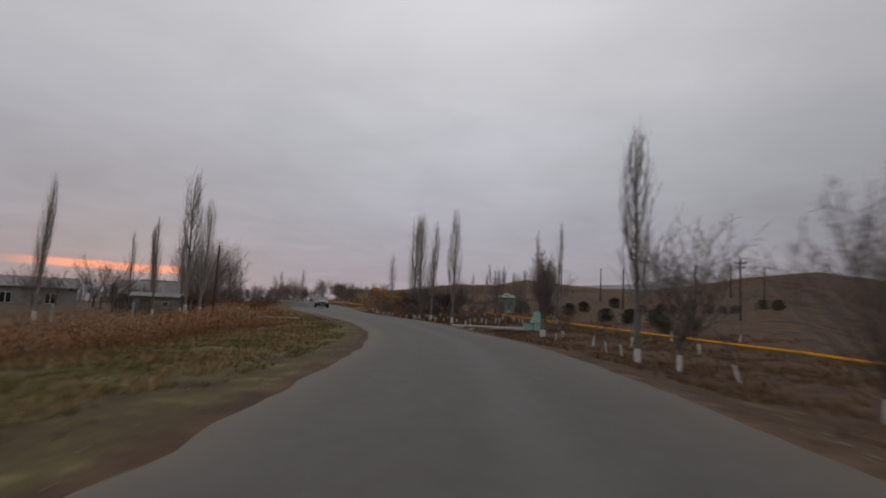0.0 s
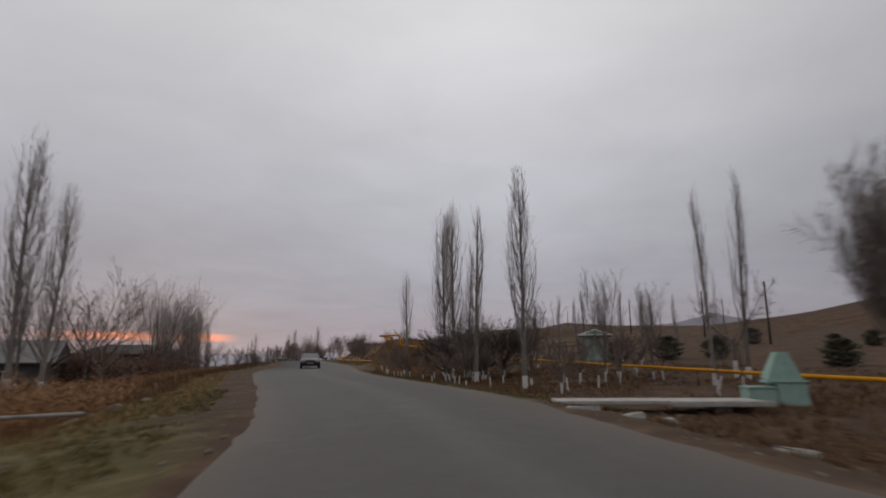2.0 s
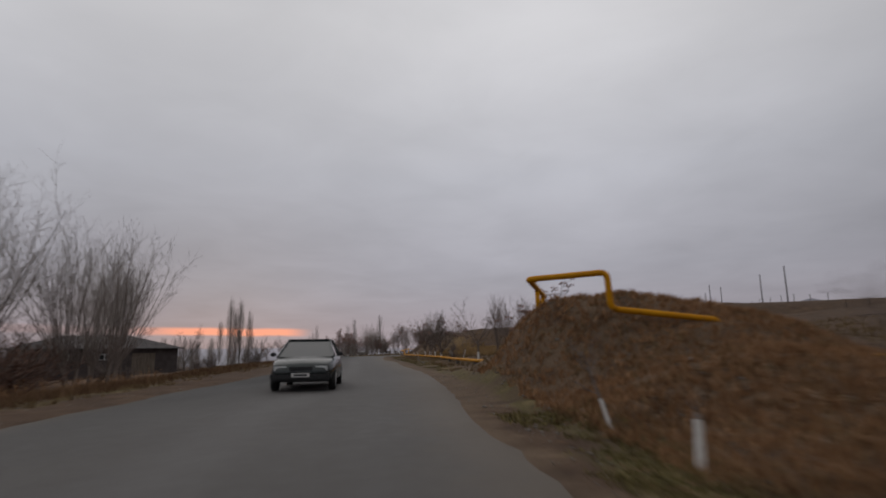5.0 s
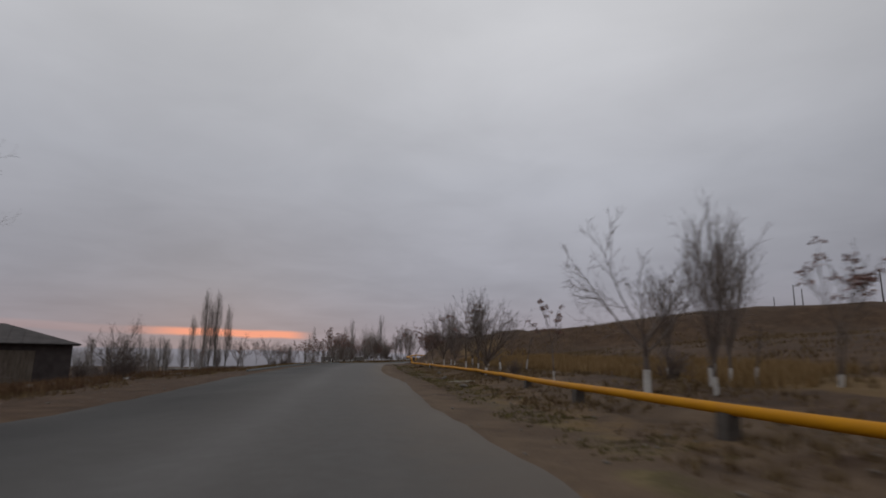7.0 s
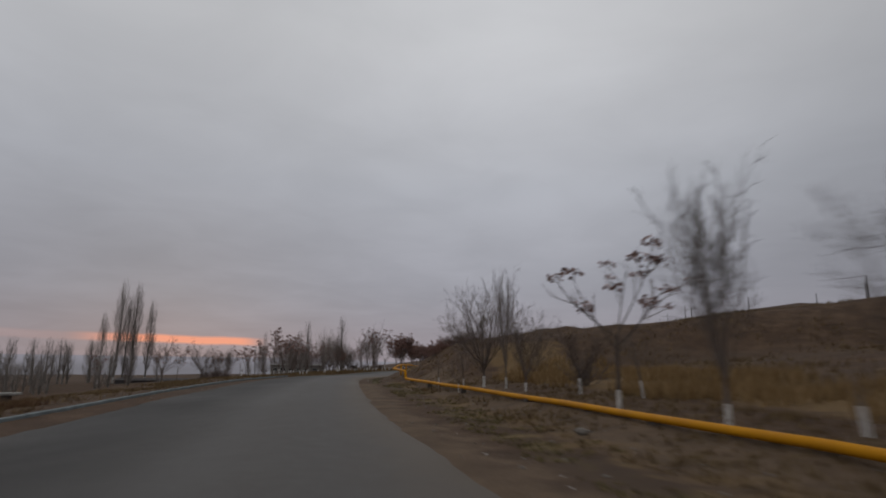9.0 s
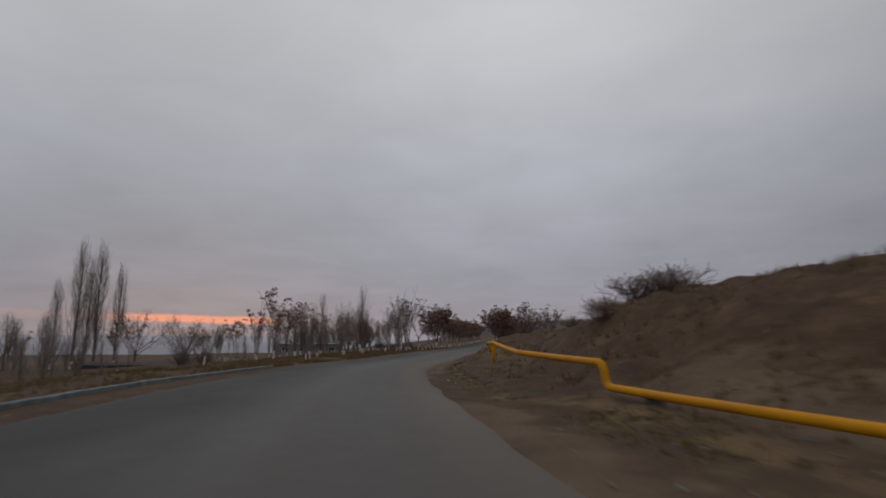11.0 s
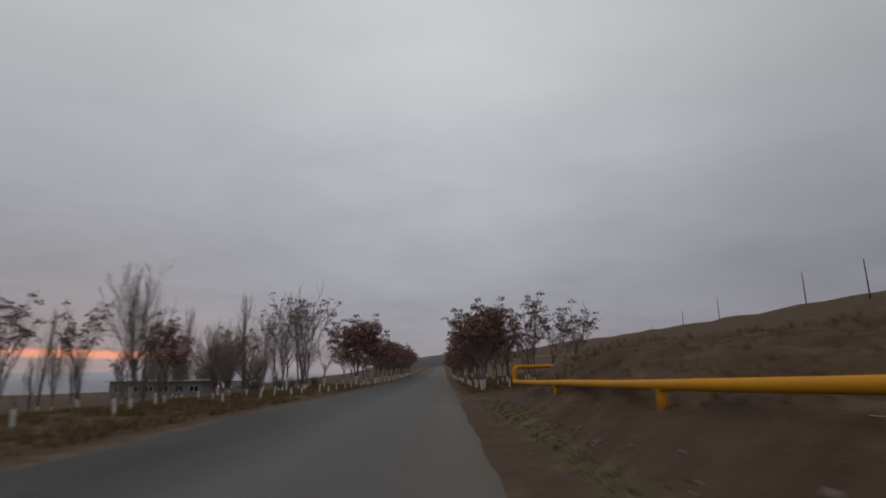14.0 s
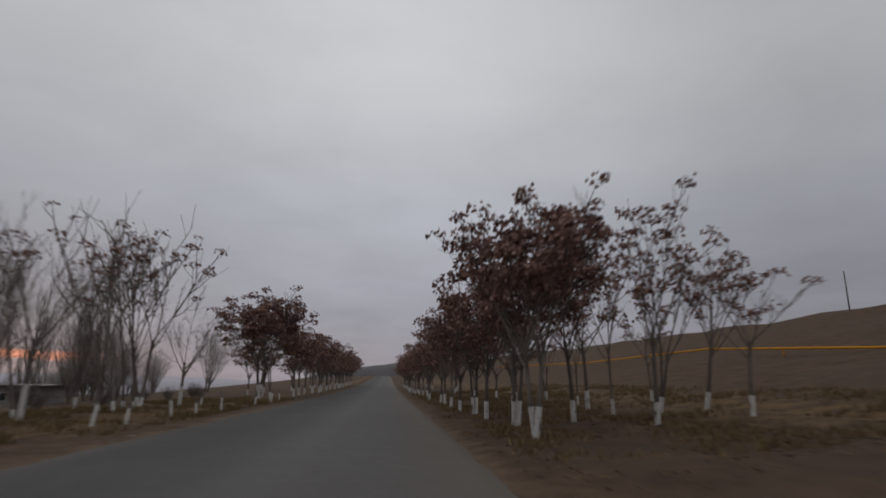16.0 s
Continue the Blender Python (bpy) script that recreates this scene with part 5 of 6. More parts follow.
for x, y, h in ((-25.5, 66.0, 2.8), (-27.5, 70.0, 3.2), (-30.0, 73.0, 3.0), (-32.5, 77.0, 3.4), (-29.0, 78.5, 3.0), (-34.5, 80.0, 3.4), (-21.5, 36.5, 3.4), (-26.5, 43.0, 3.6), (-24.0, 33.0, 2.6), (-33.0, 47.0, 3.4), (-30.5, 41.0, 2.8), (-27.0, 53.0, 3.6)):
    plant(round_a, x, y, h, 5, wide=1.15, group="trees behind the ditch")
for i in range(8):
    plant((bush_a, bush_b)[i % 2], -28 - turner.uniform(0, 16), 72 + i * 3.2, turner.uniform(1.3, 2.2), 1.6, group="thicket behind the ditch")
for i in range(26):
    t = i / 25
    plant((round_a, wide_a, pop_far)[i % 3], -60 - 75 * t + turner.uniform(-6, 6), 235 + 120 * t + turner.uniform(-20, 20), (5.2, 6.0, 11)[i % 3] * turner.uniform(0.9, 1.5),
          (5, 6.5, 9)[i % 3], group="grove on the plain", label="leafless tree in a distant grove")
for i in range(12):
    plant((round_a, wide_a)[i % 2], -58 + turner.uniform(-8, 8) - i * 2.5, 205 + i * 8, turner.uniform(4.5, 6.5), (5, 6.5)[i % 2], group="grove on the plain",
          label="leafless tree in a distant grove")
for i in range(8):
    plant((bush_a, bush_b)[i % 2], -56 - i * 2.2 + turner.uniform(-2, 2), 160 + i * 4, turner.uniform(1.6, 2.6), 1.6, group="thicket behind the verge trees")
for i in range(9):
    plant((bush_a, bush_b)[i % 2], -50.0 + turner.uniform(-1, 1), 197 + i * 3.1, turner.uniform(1.2, 1.8), 1.6, group="thicket behind the verge trees")
for i in range(34):
    x, y = -51 - turner.uniform(0, 22), 160 + turner.uniform(0, 52)
    plant((ail_b, ail_c, pop_far, fan_a)[i % 4], x, y, turner.uniform(4.2, 5.6), (4, 4, 9, 4)[i % 4], wide=(0.8, 0.9, 1.4, 0.6)[i % 4], group="thin trees behind the verge",
          label="thin leafless tree in the grove behind the verge")
# small pines on the slope
G = "pines on the slope"
for x, y, h in ((13.0, 44.0, 1.9), (13.9, 40.8, 1.9), (14.9, 38.1, 1.9), (13.6, 33.1, 1.5), (15.2, 33.3, 1.7), (19.7, 55.3, 1.5), (21.0, 54.1, 1.6), (21.4, 51.7, 1.6), (21.8, 49.7, 1.4),
                (24.3, 51.2, 1.5), (25.1, 50.1, 1.2), (25.2, 48.3, 1.3),
                (12.0, 53.0, 2.0), (10.6, 56.5, 2.4), (8.6, 60.5, 2.2), (25.0, 57.0, 1.8), (31.0, 52.0, 1.8), (21.0, 24.0, 1.4), (34.0, 60.0, 1.8),
                (15.0, 60.0, 2.0), (20.0, 66.0, 2.0), (36.0, 46.0, 1.6)):
    plant((pine_a, pine_b)[int(x) % 2], x, y, h * 0.70, 1.6, wide=1.5, group=G)

for i in range(30):
    t = i / 29
    plant((bush_a, bush_b)[i % 2], -60 - 52 * t + turner.uniform(-3, 3), 128 + 54 * t + turner.uniform(-4, 4), turner.uniform(1.6, 2.8), 1.6, wide=1.25, group="thicket on the plain")

# ---------------------------------------------------------------- the yellow gas pipeline
PIPE_R = 0.073


def pipe_run(pts, parent, r=PIPE_R, n=14):
    """Straight runs with rounded elbows between them, each a part."""
    pts = [Vector(p) for p in pts]
    cut = r * 2.4
    ends = [pts[0]]
    for i in range(1, len(pts)):
        a, b = pts[i - 1], pts[i]
        d = (b - a).normalized()
        s = a if i == 1 else a + d * min(cut, (b - a).length * 0.45)
        e = b if i == len(pts) - 1 else b - d * min(cut, (b - a).length * 0.45)
        ln = (e - s).length
        k = max(1, int(ln / 1.5))
        V, F = [], []
        line = [s.lerp(e, j / k) for j in range(k + 1)]
        for j in range(1, k):
            line[j] = line[j] + Vector((0, 0, -0.012 * math.sin(math.pi * ((j * 1.5) % 6) / 6)))
        tube(V, F, line, [r] * (k + 1), n)
        obj("pipe_length", V, F, YELLOW, parent, smooth=True)
        if i < len(pts) - 1:
            c = pts[i + 1]
            d2 = (c - b).normalized()
            e2 = b + d2 * min(cut, (c - b).length * 0.45)
            arc = []
            for j in range(8):
                t = j / 7
                arc.append(e * (1 - t) ** 2 + b * 2 * t * (1 - t) + e2 * t * t)
            V, F = [], []
            tube(V, F, arc, [r * 1.015] * 8, n)
            obj("elbow", V, F, YELLOW, parent, smooth=True)
            for q, dd in ((e, d), (e2, d2)):
                V, F = [], []
                tube(V, F, [q - dd * 0.012, q - dd * 0.006, q + dd * 0.006, q + dd * 0.012], [r * 1.01, r * 1.07, r * 1.07, r * 1.01], n)
                obj("weld_seam", V, F, YELLOW, parent, smooth=True)


def pipe_post(x, y, top, parent, r=0.045, pipe_r=PIPE_R, material=None):
    """A yellow steel post with a saddle under the pipe."""
    z0 = ground_z(x, y) - 0.1
    V, F = [], []
    tube(V, F, [Vector((x, y, z0)), Vector((x, y, top - pipe_r * 0.8))], [r, r], 12, True)
    p = obj("post", V, F, material or YELLOW, parent, smooth=True)
    b = box_bm((0.16, 0.12, 0.02), (x, y, top - pipe_r - 0.012), 0.004)
    part("saddle", b, material or YELLOW, p)


def pipe_block(x, y, top, parent, turn):
    """A dark concrete foot under the low pipe."""
    z0 = ground_z(x, y) - 0.1
    hh = max(0.12, top - PIPE_R - z0 + 0.02)
    b = box_bm((0.20, 0.30, hh), (0, 0, hh / 2), 0.015, 0.86)
    for v in b.verts:
        v.co += Vector((noise.noise(v.co * 5 + Vector((x, y, 0))), noise.noise(v.co * 5 + Vector((y, x, 0))), 0)) * 0.02
    ob = part("footing", b, DARK_BLOCK, parent)
    ob.matrix_basis = pose(x, y, z0, 0, 0, turn)


pipeline = tagged(new("gas_pipeline"), "yellow painted steel gas pipe on posts and blocks", "pipeline")


LOW_OFF = curve_at([(84, 3.35), (88, 3.6), (96.5, 3.95), (103, 4.4), (110, 4.45), (118, 3.9), (130, 2.9)])


def low_xy(y):
    return RIGHT(y) + LOW_OFF(y)


LOW = [(-11.35, 80.3, 0.38)] + [(low_xy(y), y, z) for y, z in ((88, 0.375), (96.5, 0.36), (103, 0.35), (110, 0.335), (118, 0.35))] + [(-27.75, 129.4, 0.36)]
ORCH = [(13.4, -12, -0.05), (12.5, 5, 0.0), (12.2, 18, 0.05), (10.4, 30, 0.10), (6.4, 45, 0.33), (2.2, 57, 0.60), (-4.9, 69.0, 0.72)]
ROADSIDE = [(-29.4, 133.9, 0.90), (-30.1, 139.0, 1.05), (-30.5, 142.6, 1.14), (-31.1, 150, 1.12), (-31.35, 153.5, 1.08), (-31.8, 160, 0.94), (-32.15, 173.9, 0.80)]
pipe_run(ORCH, pipeline, 0.058)
pipe_run([(-4.9, 69.0, 0.66), (-4.95, 69.1, 1.50), (-7.4, 68.5, 1.78), (-7.45, 68.45, 2.62), (-9.25, 69.0, 2.58), (-8.9, 74.0, 2.62), (-9.25, 76.3, 1.98)] + LOW +
         [(-27.8, 129.5, 0.80)] + ROADSIDE +
         [(-32.12, 174.0, 1.32), (-28.3, 177.2, 1.44), (-22.0, 179.5, 1.9), (-11.0, 193.0, 2.95), (-10.0, 201.0, 3.4), (-9.8, 219, 4.4), (-10.2, 246, 4.3), (-11, 300, 5.4)], pipeline)
for i in range(len(ORCH) - 1):
    a, b = Vector(ORCH[i]), Vector(ORCH[i + 1])
    k = max(1, int((b - a).length / 4.2))
    for j in range(k):
        q = a.lerp(b, (j + 0.5) / k)
        pipe_post(q.x, q.y, q.z - 0.0, pipeline, 0.024, 0.058, RUST)
for y in (83.5, 88.2, 92.6, 96.5, 101.6, 106.4, 112.2, 118.2, 123.8, 128.2):
    pipe_block(low_xy(y) if y > 86 else low_xy(88) + (y - 88) * (-11.35 - low_xy(88)) / (80.3 - 88), y, 0.375, pipeline, 17)
for x, y, z in ((-9.08, 71.4, 2.605), (-8.93, 73.6, 2.615), (-30.5, 142.65, 1.14), (-30.87, 147.2, 1.13), (-31.4, 154.5, 1.055), (-31.83, 161.2, 0.93), (-31.98, 167.4, 0.865)):
    pipe_post(x, y, z, pipeline, 0.066)
for x, y, z in ((-25.0, 178.4, 1.7), (-17.0, 185.6, 2.37), (-11.0, 193.0, 2.95), (-9.9, 210, 3.9), (-9.9, 228, 4.37), (-10.2, 246, 4.3)):
    pipe_post(x, y, z, pipeline, 0.04)

# ---------------------------------------------------------------- utility poles
def utility_pole(x, y, h, arms=True, lean=0.0, label="dark wooden utility pole on the dry slope", group="poles along the slope", r=0.09):
    z = ground_z(x, y)
    e = root("utility_pole", x, y, z - 0.1, turner.uniform(-20, 20), label, "pole", group)
    V, F = [], []
    top = Vector((lean * h, 0, h))
    tube(V, F, [Vector((0, 0, -0.4)), top * 0.5, top], [r, r * 0.85, r * 0.7], 8, True)
    obj("shaft", V, F, POLE_WOOD, e, smooth=True)
    if arms:
        for k, w in ((0.94, 0.9), (0.87, 0.7)):
            b = box_bm((w, 0.06, 0.07), (lean * h * k, 0.07, h * k), 0.008)
            arm = part("crossarm", b, POLE_WOOD, e)
            for sx in (-0.42, 0.42):
                V, F = [], []
                c = Vector((lean * h * k + sx * w, 0.07, h * k + 0.03))
                tube(V, F, [c, c + UP * 0.05, c + UP * 0.07, c + UP * 0.11], [0.012, 0.012, 0.03, 0.022], 7, True)
                obj("insulator", V, F, STEEL, arm)
    return e


for x, y, h, arms in ((37.1, 73.2, 4.4, True), (38.4, 67.7, 4.2, False), (43.8, 126.9, 5.2, False), (22, 41, 4.6, True), (23, 51, 4.6, False), (20.4, 64, 4.7, False), (22, 80, 4.8, False), (21, 104, 5, False), (22, 134, 5, False), (22, 168, 5, False), (23, 204, 5, False),
                      (25, 30, 4.6, True), (26, 18, 4.6, True), (25, 151, 4.8, False), (26, 175, 4.8, False), (26.5, 188, 4.8, False)):
    utility_pole(x, y, h, arms)
for x, y in ((18.5, 222), (23, 241), (31, 285), (38, 321), (54, 389), (2, 307), (9, 335), (14, 362)):
    utility_pole(x, y, 5.2, False)
utility_pole(-10.9, 27.4, 4.3, False, 0.015, "grey wooden pole beside the ditch", "pole beside the ditch", 0.07)
for i in range(13):
    x, y = 23 + 0.35 * i + turner.uniform(-.3, .3), 104 + 5.2 * i
    V, F = [], []
    tube(V, F, [Vector((0, 0, -0.2)), Vector((0.03, 0, 1.0))], [0.045, 0.035], 6, True)
    p = tagged(obj("fence_post", V, F, POLE_WOOD), "low weathered wooden fence post on the hill", "fence post", "fence posts on the hill")
    p.location = (x, y, ground_z(x, y))

# ---------------------------------------------------------------- roadside monument, slab bridge
e = root("roadside_fountain", 6.2, 35.5, ground_z(6.2, 35.5) - 0.03, -4, "mint-green painted concrete spring fountain, weathered and streaked", "fountain")
e.matrix_world = e.matrix_world @ Matrix.Diagonal((0.76, 0.8, 0.93, 1))


def frustum(x0, x1, d0, z0, x2, x3, d1, z1):
    bm = bmesh.new()
    lo = [bm.verts.new(p) for p in ((x0, -d0, z0), (x1, -d0, z0), (x1, d0, z0), (x0, d0, z0))]
    hi = [bm.verts.new(p) for p in ((x2, -d1, z1), (x3, -d1, z1), (x3, d1, z1), (x2, d1, z1))]
    bm.faces.new(lo[::-1])
    bm.faces.new(hi)
    for i in range(4):
        j = (i + 1) % 4
        bm.faces.new((lo[i], lo[j], hi[j], hi[i]))
    bmesh.ops.bevel(bm, geom=bm.edges[:], offset=0.015, segments=2, affect="EDGES")
    return bm


part("base_block", frustum(-0.02, 0.86, 0.36, 0.0, 0.0, 0.84, 0.34, 0.60), MINT, e)
part("gable", frustum(-0.30, 0.82, 0.30, 0.575, 0.12, 0.46, 0.17, 1.34), MINT, e)
part("basin", frustum(-0.86, -0.04, 0.34, 0.0, -0.85, -0.04, 0.33, 0.44), MINT, e)
part("basin_rim", box_bm((0.86, 0.72, 0.05), (-0.45, 0.0, 0.462), 0.012), MINT, e)
part("ledge", box_bm((0.98, 0.76, 0.04), (0.42, 0.0, 0.605), 0.01), MINT, e)
V, F = [], []
tube(V, F, [Vector((-0.16, 0.05, 0.66)), Vector((-0.34, 0.05, 0.68)), Vector((-0.38, 0.05, 0.60))], [0.018, 0.018, 0.018], 8, True)
obj("spout", V, F, RUST, e, smooth=True)

e = root("slab_bridge", 3.2, 34.8, -0.25, 1, "pale concrete slab bridge over the roadside ditch", "footbridge")
part("deck", box_bm((4.5, 0.95, 0.08), (0, 0, 0.02), 0.015), PALE_CONCRETE, e)
part("deck_edge", box_bm((2.2, 0.16, 0.12), (1.3, -0.56, 0.0), 0.02), PALE_CONCRETE, e)
for sx in (-1.6, 1.4):
    part("abutment", box_bm((0.35, 0.8, 0.5), (sx, 0, -0.28), 0.02), CONCRETE, e)
e = root("garden_path", 5.4, 35.7, ground_z(5.6, 35.7) + 0.02, 3, "narrow pale concrete path leading from the bridge", "path")
for i in range(2):
    part("paving_slab", box_bm((0.80, 0.5, 0.07), (-0.5 + i * 0.83, 0.02 * (i % 2), 0.0), 0.012), PALE_CONCRETE, e)
for x, y, w, d, t in ((2.15, 32.6, 0.40, 0.28, 30), (2.75, 32.4, 0.30, 0.25, 70), (1.35, 33.3, 0.75, 0.16, 20), (3.1, 28.8, 0.55, 0.10, 118)):
    b = box_bm((w, d, 0.14), (0, 0, 0), 0.03)
    for v in b.verts:
        v.co += rvec(0.02)
    ob = tagged(part("concrete_block", b, PALE_CONCRETE), "broken pale concrete block lying on the verge", "concrete block", "broken concrete blocks")
    ob.matrix_basis = pose(x, y, ground_z(x, y) - 0.01, turner.uniform(-5, 5), turner.uniform(-5, 5), t)

# ---------------------------------------------------------------- buildings
def opening(parent, name, x, y, z, w, h, along_x, glass):
    """A window or door with its frame, set in a wall."""
    sz = (w, 0.06, h) if along_x else (0.06, w, h)
    fr_ = part(name, box_bm(sz, (x, y, z), 0.008), WHITE_PAINT if glass else OLD_WOOD, parent)
    n = 2 if glass else 1
    for i in range(n):
        o = (i - (n - 1) / 2) * w / n
        iw, ih = w / n - 0.08, h - 0.10
        sz = (iw, 0.02, ih) if along_x else (0.02, iw, ih)
        s = -1 if along_x else 1
        c = (x + o, y - 0.03, z) if along_x else (x + 0.03, y + o, z)
        part("pane" if glass else "door_leaf", box_bm(sz, c, 0.003), GLASS if glass else OLD_WOOD, fr_)


def house(x, y, base, turn, w, d, wall_h, roof_h, wall_m, roof_m, label, hip=False, eave=0.3, fascia=None, name="house", windows=()):
    e = root(name, x, y, base, turn, label, "house")
    t = 0.22
    for sx, sy, lx, ly, nm in ((0, -d / 2 + t / 2, w, t, "wall"), (0, d / 2 - t / 2, w, t, "wall"), (-w / 2 + t / 2, 0, t, d - 2 * t, "wall"), (w / 2 - t / 2, 0, t, d - 2 * t, "wall")):
        part(nm, box_bm((lx, ly, wall_h), (sx, sy, wall_h / 2), 0.01), wall_m, e)
    a, b = w / 2 + eave, d / 2 + eave
    rz = wall_h + roof_h
    k = min(a, b) if hip else 0.0
    ridge = [(-(a - k) if hip else -a, 0, rz), ((a - k) if hip else a, 0, rz)]
    if abs(ridge[0][0] - ridge[1][0]) < 0.02:
        ridge = [(-0.02, 0, rz), (0.02, 0, rz)]
    ev = [(-a, -b, wall_h), (a, -b, wall_h), (a, b, wall_h), (-a, b, wall_h)]
    th = 0.07
    top = [(px, py, pz + th) for px, py, pz in ev + ridge]
    V = ev + ridge + top
    F = []
    for o, flip in ((0, True), (6, False)):
        fs = [(0 + o, 1 + o, 5 + o, 4 + o), (2 + o, 3 + o, 4 + o, 5 + o), (1 + o, 2 + o, 5 + o), (3 + o, 0 + o, 4 + o)]
        F += [f[::-1] if flip else f for f in fs]
    F += [(0, 6, 7, 1)[::-1], (1, 7, 8, 2)[::-1], (2, 8, 9, 3)[::-1], (3, 9, 6, 0)[::-1]]
    roof = obj("roof", V, F, roof_m, e)
    # standing seams or ridges on the sheets
    seams = max(3, int(w / 0.8))
    for i in range(1, seams):
        px = -a + 2 * a * i / seams
        lo_t = 1.0
        if hip:
            lo_t = min(1.0, (a - abs(px)) / max(k, 0.01))
        for sgn in (-1, 1):
            Vs, Fs = [], []
            p0, p1 = Vector((px, sgn * b, wall_h + th + 0.01)), Vector((px, sgn * b * (1 - lo_t), wall_h + roof_h * lo_t + th + 0.01))
            tube(Vs, Fs, [p0, p1], [0.018, 0.018], 4)
            obj("seam", Vs, Fs, roof_m, roof)
    if fascia:
        Vs, Fs = [], []
        hips = [(ev[0], ridge[0]), (ev[3], ridge[0]), (ev[1], ridge[1]), (ev[2], ridge[1])] if hip else []
        for p0, p1 in hips + [(ev[i], ev[(i + 1) % 4]) for i in range(4)]:
            Vs, Fs = [], []
            tube(Vs, Fs, [Vector(p0) + UP * th, Vector(p1) + UP * (th + 0.02)], [0.05, 0.05], 4, True)
            obj("edge_strip", Vs, Fs, fascia, roof)
    for nm, px, pz, ww, hh, face in windows:
        if face in ("s", "n"):
            opening(e, nm, px, (-d / 2 - 0.01) if face == "s" else d / 2 + 0.01, pz, ww, hh, True, nm == "window")
        else:
            opening(e, nm, (w / 2 + 0.01) if face == "e" else -w / 2 - 0.01, px, pz, ww, hh, False, nm == "window")
    return e


house(6.6, 57.9, 0.55, -12, 1.5, 1.5, 1.45, 0.36, MINT, MINT_DARK, "small mint-green cabin with a white-edged hipped roof", True, 0.25, WHITE_PAINT, "cabin",
      (("door", 0.0, 0.66, 0.6, 1.25, "w"),))
house(-40.5, 53.6, -1.5, 40, 7.5, 6.0, 2.2, 1.0, PLASTER, SLATE, "low pale plastered village house with a grey sheet roof", False, 0.35, None, "house",
      (("window", -1.8, 1.2, 0.9, 1.0, "s"), ("window", 1.6, 1.2, 0.9, 1.0, "s"), ("door", 0.0, 0.95, 0.9, 1.9, "e")))
house(-26.5, 50.6, -1.2, 28, 5.0, 4.6, 1.75, 1.2, GREY_BLOCK, SLATE, "dark block shed with a steep grey sheet roof", False, 0.3, None, "shed",
      (("window", 0.6, 1.1, 0.7, 0.6, "s"), ("door", 0.0, 0.9, 0.9, 1.7, "e")))
house(-21.0, 41.0, -0.75, 20, 2.8, 2.2, 1.25, 0.25, PLASTER, SLATE, "small plastered outbuilding with a flat sheet roof", False, 0.25, None, "outbuilding",
      (("door", -0.6, 0.55, 0.7, 1.05, "s"), ("window", 0.7, 0.75, 0.45, 0.45, "s")))
house(-57.5, 109.5, -1.55, 44, 15.0, 9.0, 3.0, 1.5, SOOTY_BLOCK, DARK_ROOF, "dark brown block barn with a low hipped roof", True, 0.5, None, "barn",
      (("window", -3.0, 2.2, 1.0, 0.6, "s"), ("window", 0.6, 2.2, 1.0, 0.6, "s"), ("door", 4.2, 1.3, 2.2, 2.5, "s"), ("window", 1.5, 2.2, 1.0, 0.6, "e")))
house(-74.0, 235.0, -1.7, 4, 12.5, 5.0, 2.2, 0.10, PLASTER, CONCRETE, "long low grey building with a flat pale roof", False, 0.5, None, "flat_roofed_building",
      tuple(("window", -5 + 2.0 * i, 1.2, 1.1, 0.8, "s") for i in range(6)))
house(-112.0, 214.0, -7.6, 25, 30.0, 8.0, 2.4, 1.4, GREY_BLOCK, DARK_ROOF, "long dark shed on the low plain", False, 0.6, None, "shed",
      tuple(("window", -12 + 4 * i, 1.4, 1.4, 0.9, "s") for i in range(7)))
house(-76.5, 171.0, -5.6, 30, 5.0, 3.4, 2.1, 0.5, BLUE_KERB, DARK_ROOF, "small faded blue hut among the poplars", False, 0.3, None, "hut", (("door", 0.5, 0.9, 0.8, 1.7, "s"),))

house(-77.0, 186.0, -3.1, 14, 17.0, 4.0, 1.1, 0.35, GREY_BLOCK, DARK_ROOF, "long low dark block shed behind the verge trees", False, 0.3, None, "shed",
      (("door", -3.0, 0.55, 0.9, 1.0, "s"), ("window", 3.0, 0.65, 0.9, 0.5, "s")))

# timber fence by the outbuilding
fence = root("picket_fence", -19.2, 36.8, ground_z(-19.2, 36.8), 70, "weathered wooden picket fence with gaps", "fence")
for i in range(26):
    if i % 9 == 5:
        continue
    hh = 0.85 + 0.12 * noise.noise((i * 0.7, 1, 2))
    b = box_bm((0.09, 0.02, hh), (-2.4 + i * 0.19, 0, hh / 2), 0.004)
    ob = part("picket", b, OLD_WOOD, fence)
    ob.rotation_euler[1] = radians(turner.uniform(-3, 3))
for zz in (0.25, 0.65):
    part("rail", box_bm((5.0, 0.04, 0.06), (0, 0.03, zz), 0.005), OLD_WOOD, fence)
for x, y, h in ((-16.9, 30.8, 0.95), (-14.5, 36.0, 0.9), (-18.0, 26.0, 0.9), (-51.0, 105.0, 1.6)):
    b = box_bm((0.12, 0.12, h + 0.2), (0, 0, h / 2 - 0.1), 0.012, 0.85)
    ob = tagged(part("concrete_post", b, PALE_CONCRETE), "pale square concrete fence post", "fence post", "concrete fence posts")
    ob.matrix_basis = pose(x, y, ground_z(x, y), turner.uniform(-4, 4), turner.uniform(-4, 4), turner.uniform(0, 90))

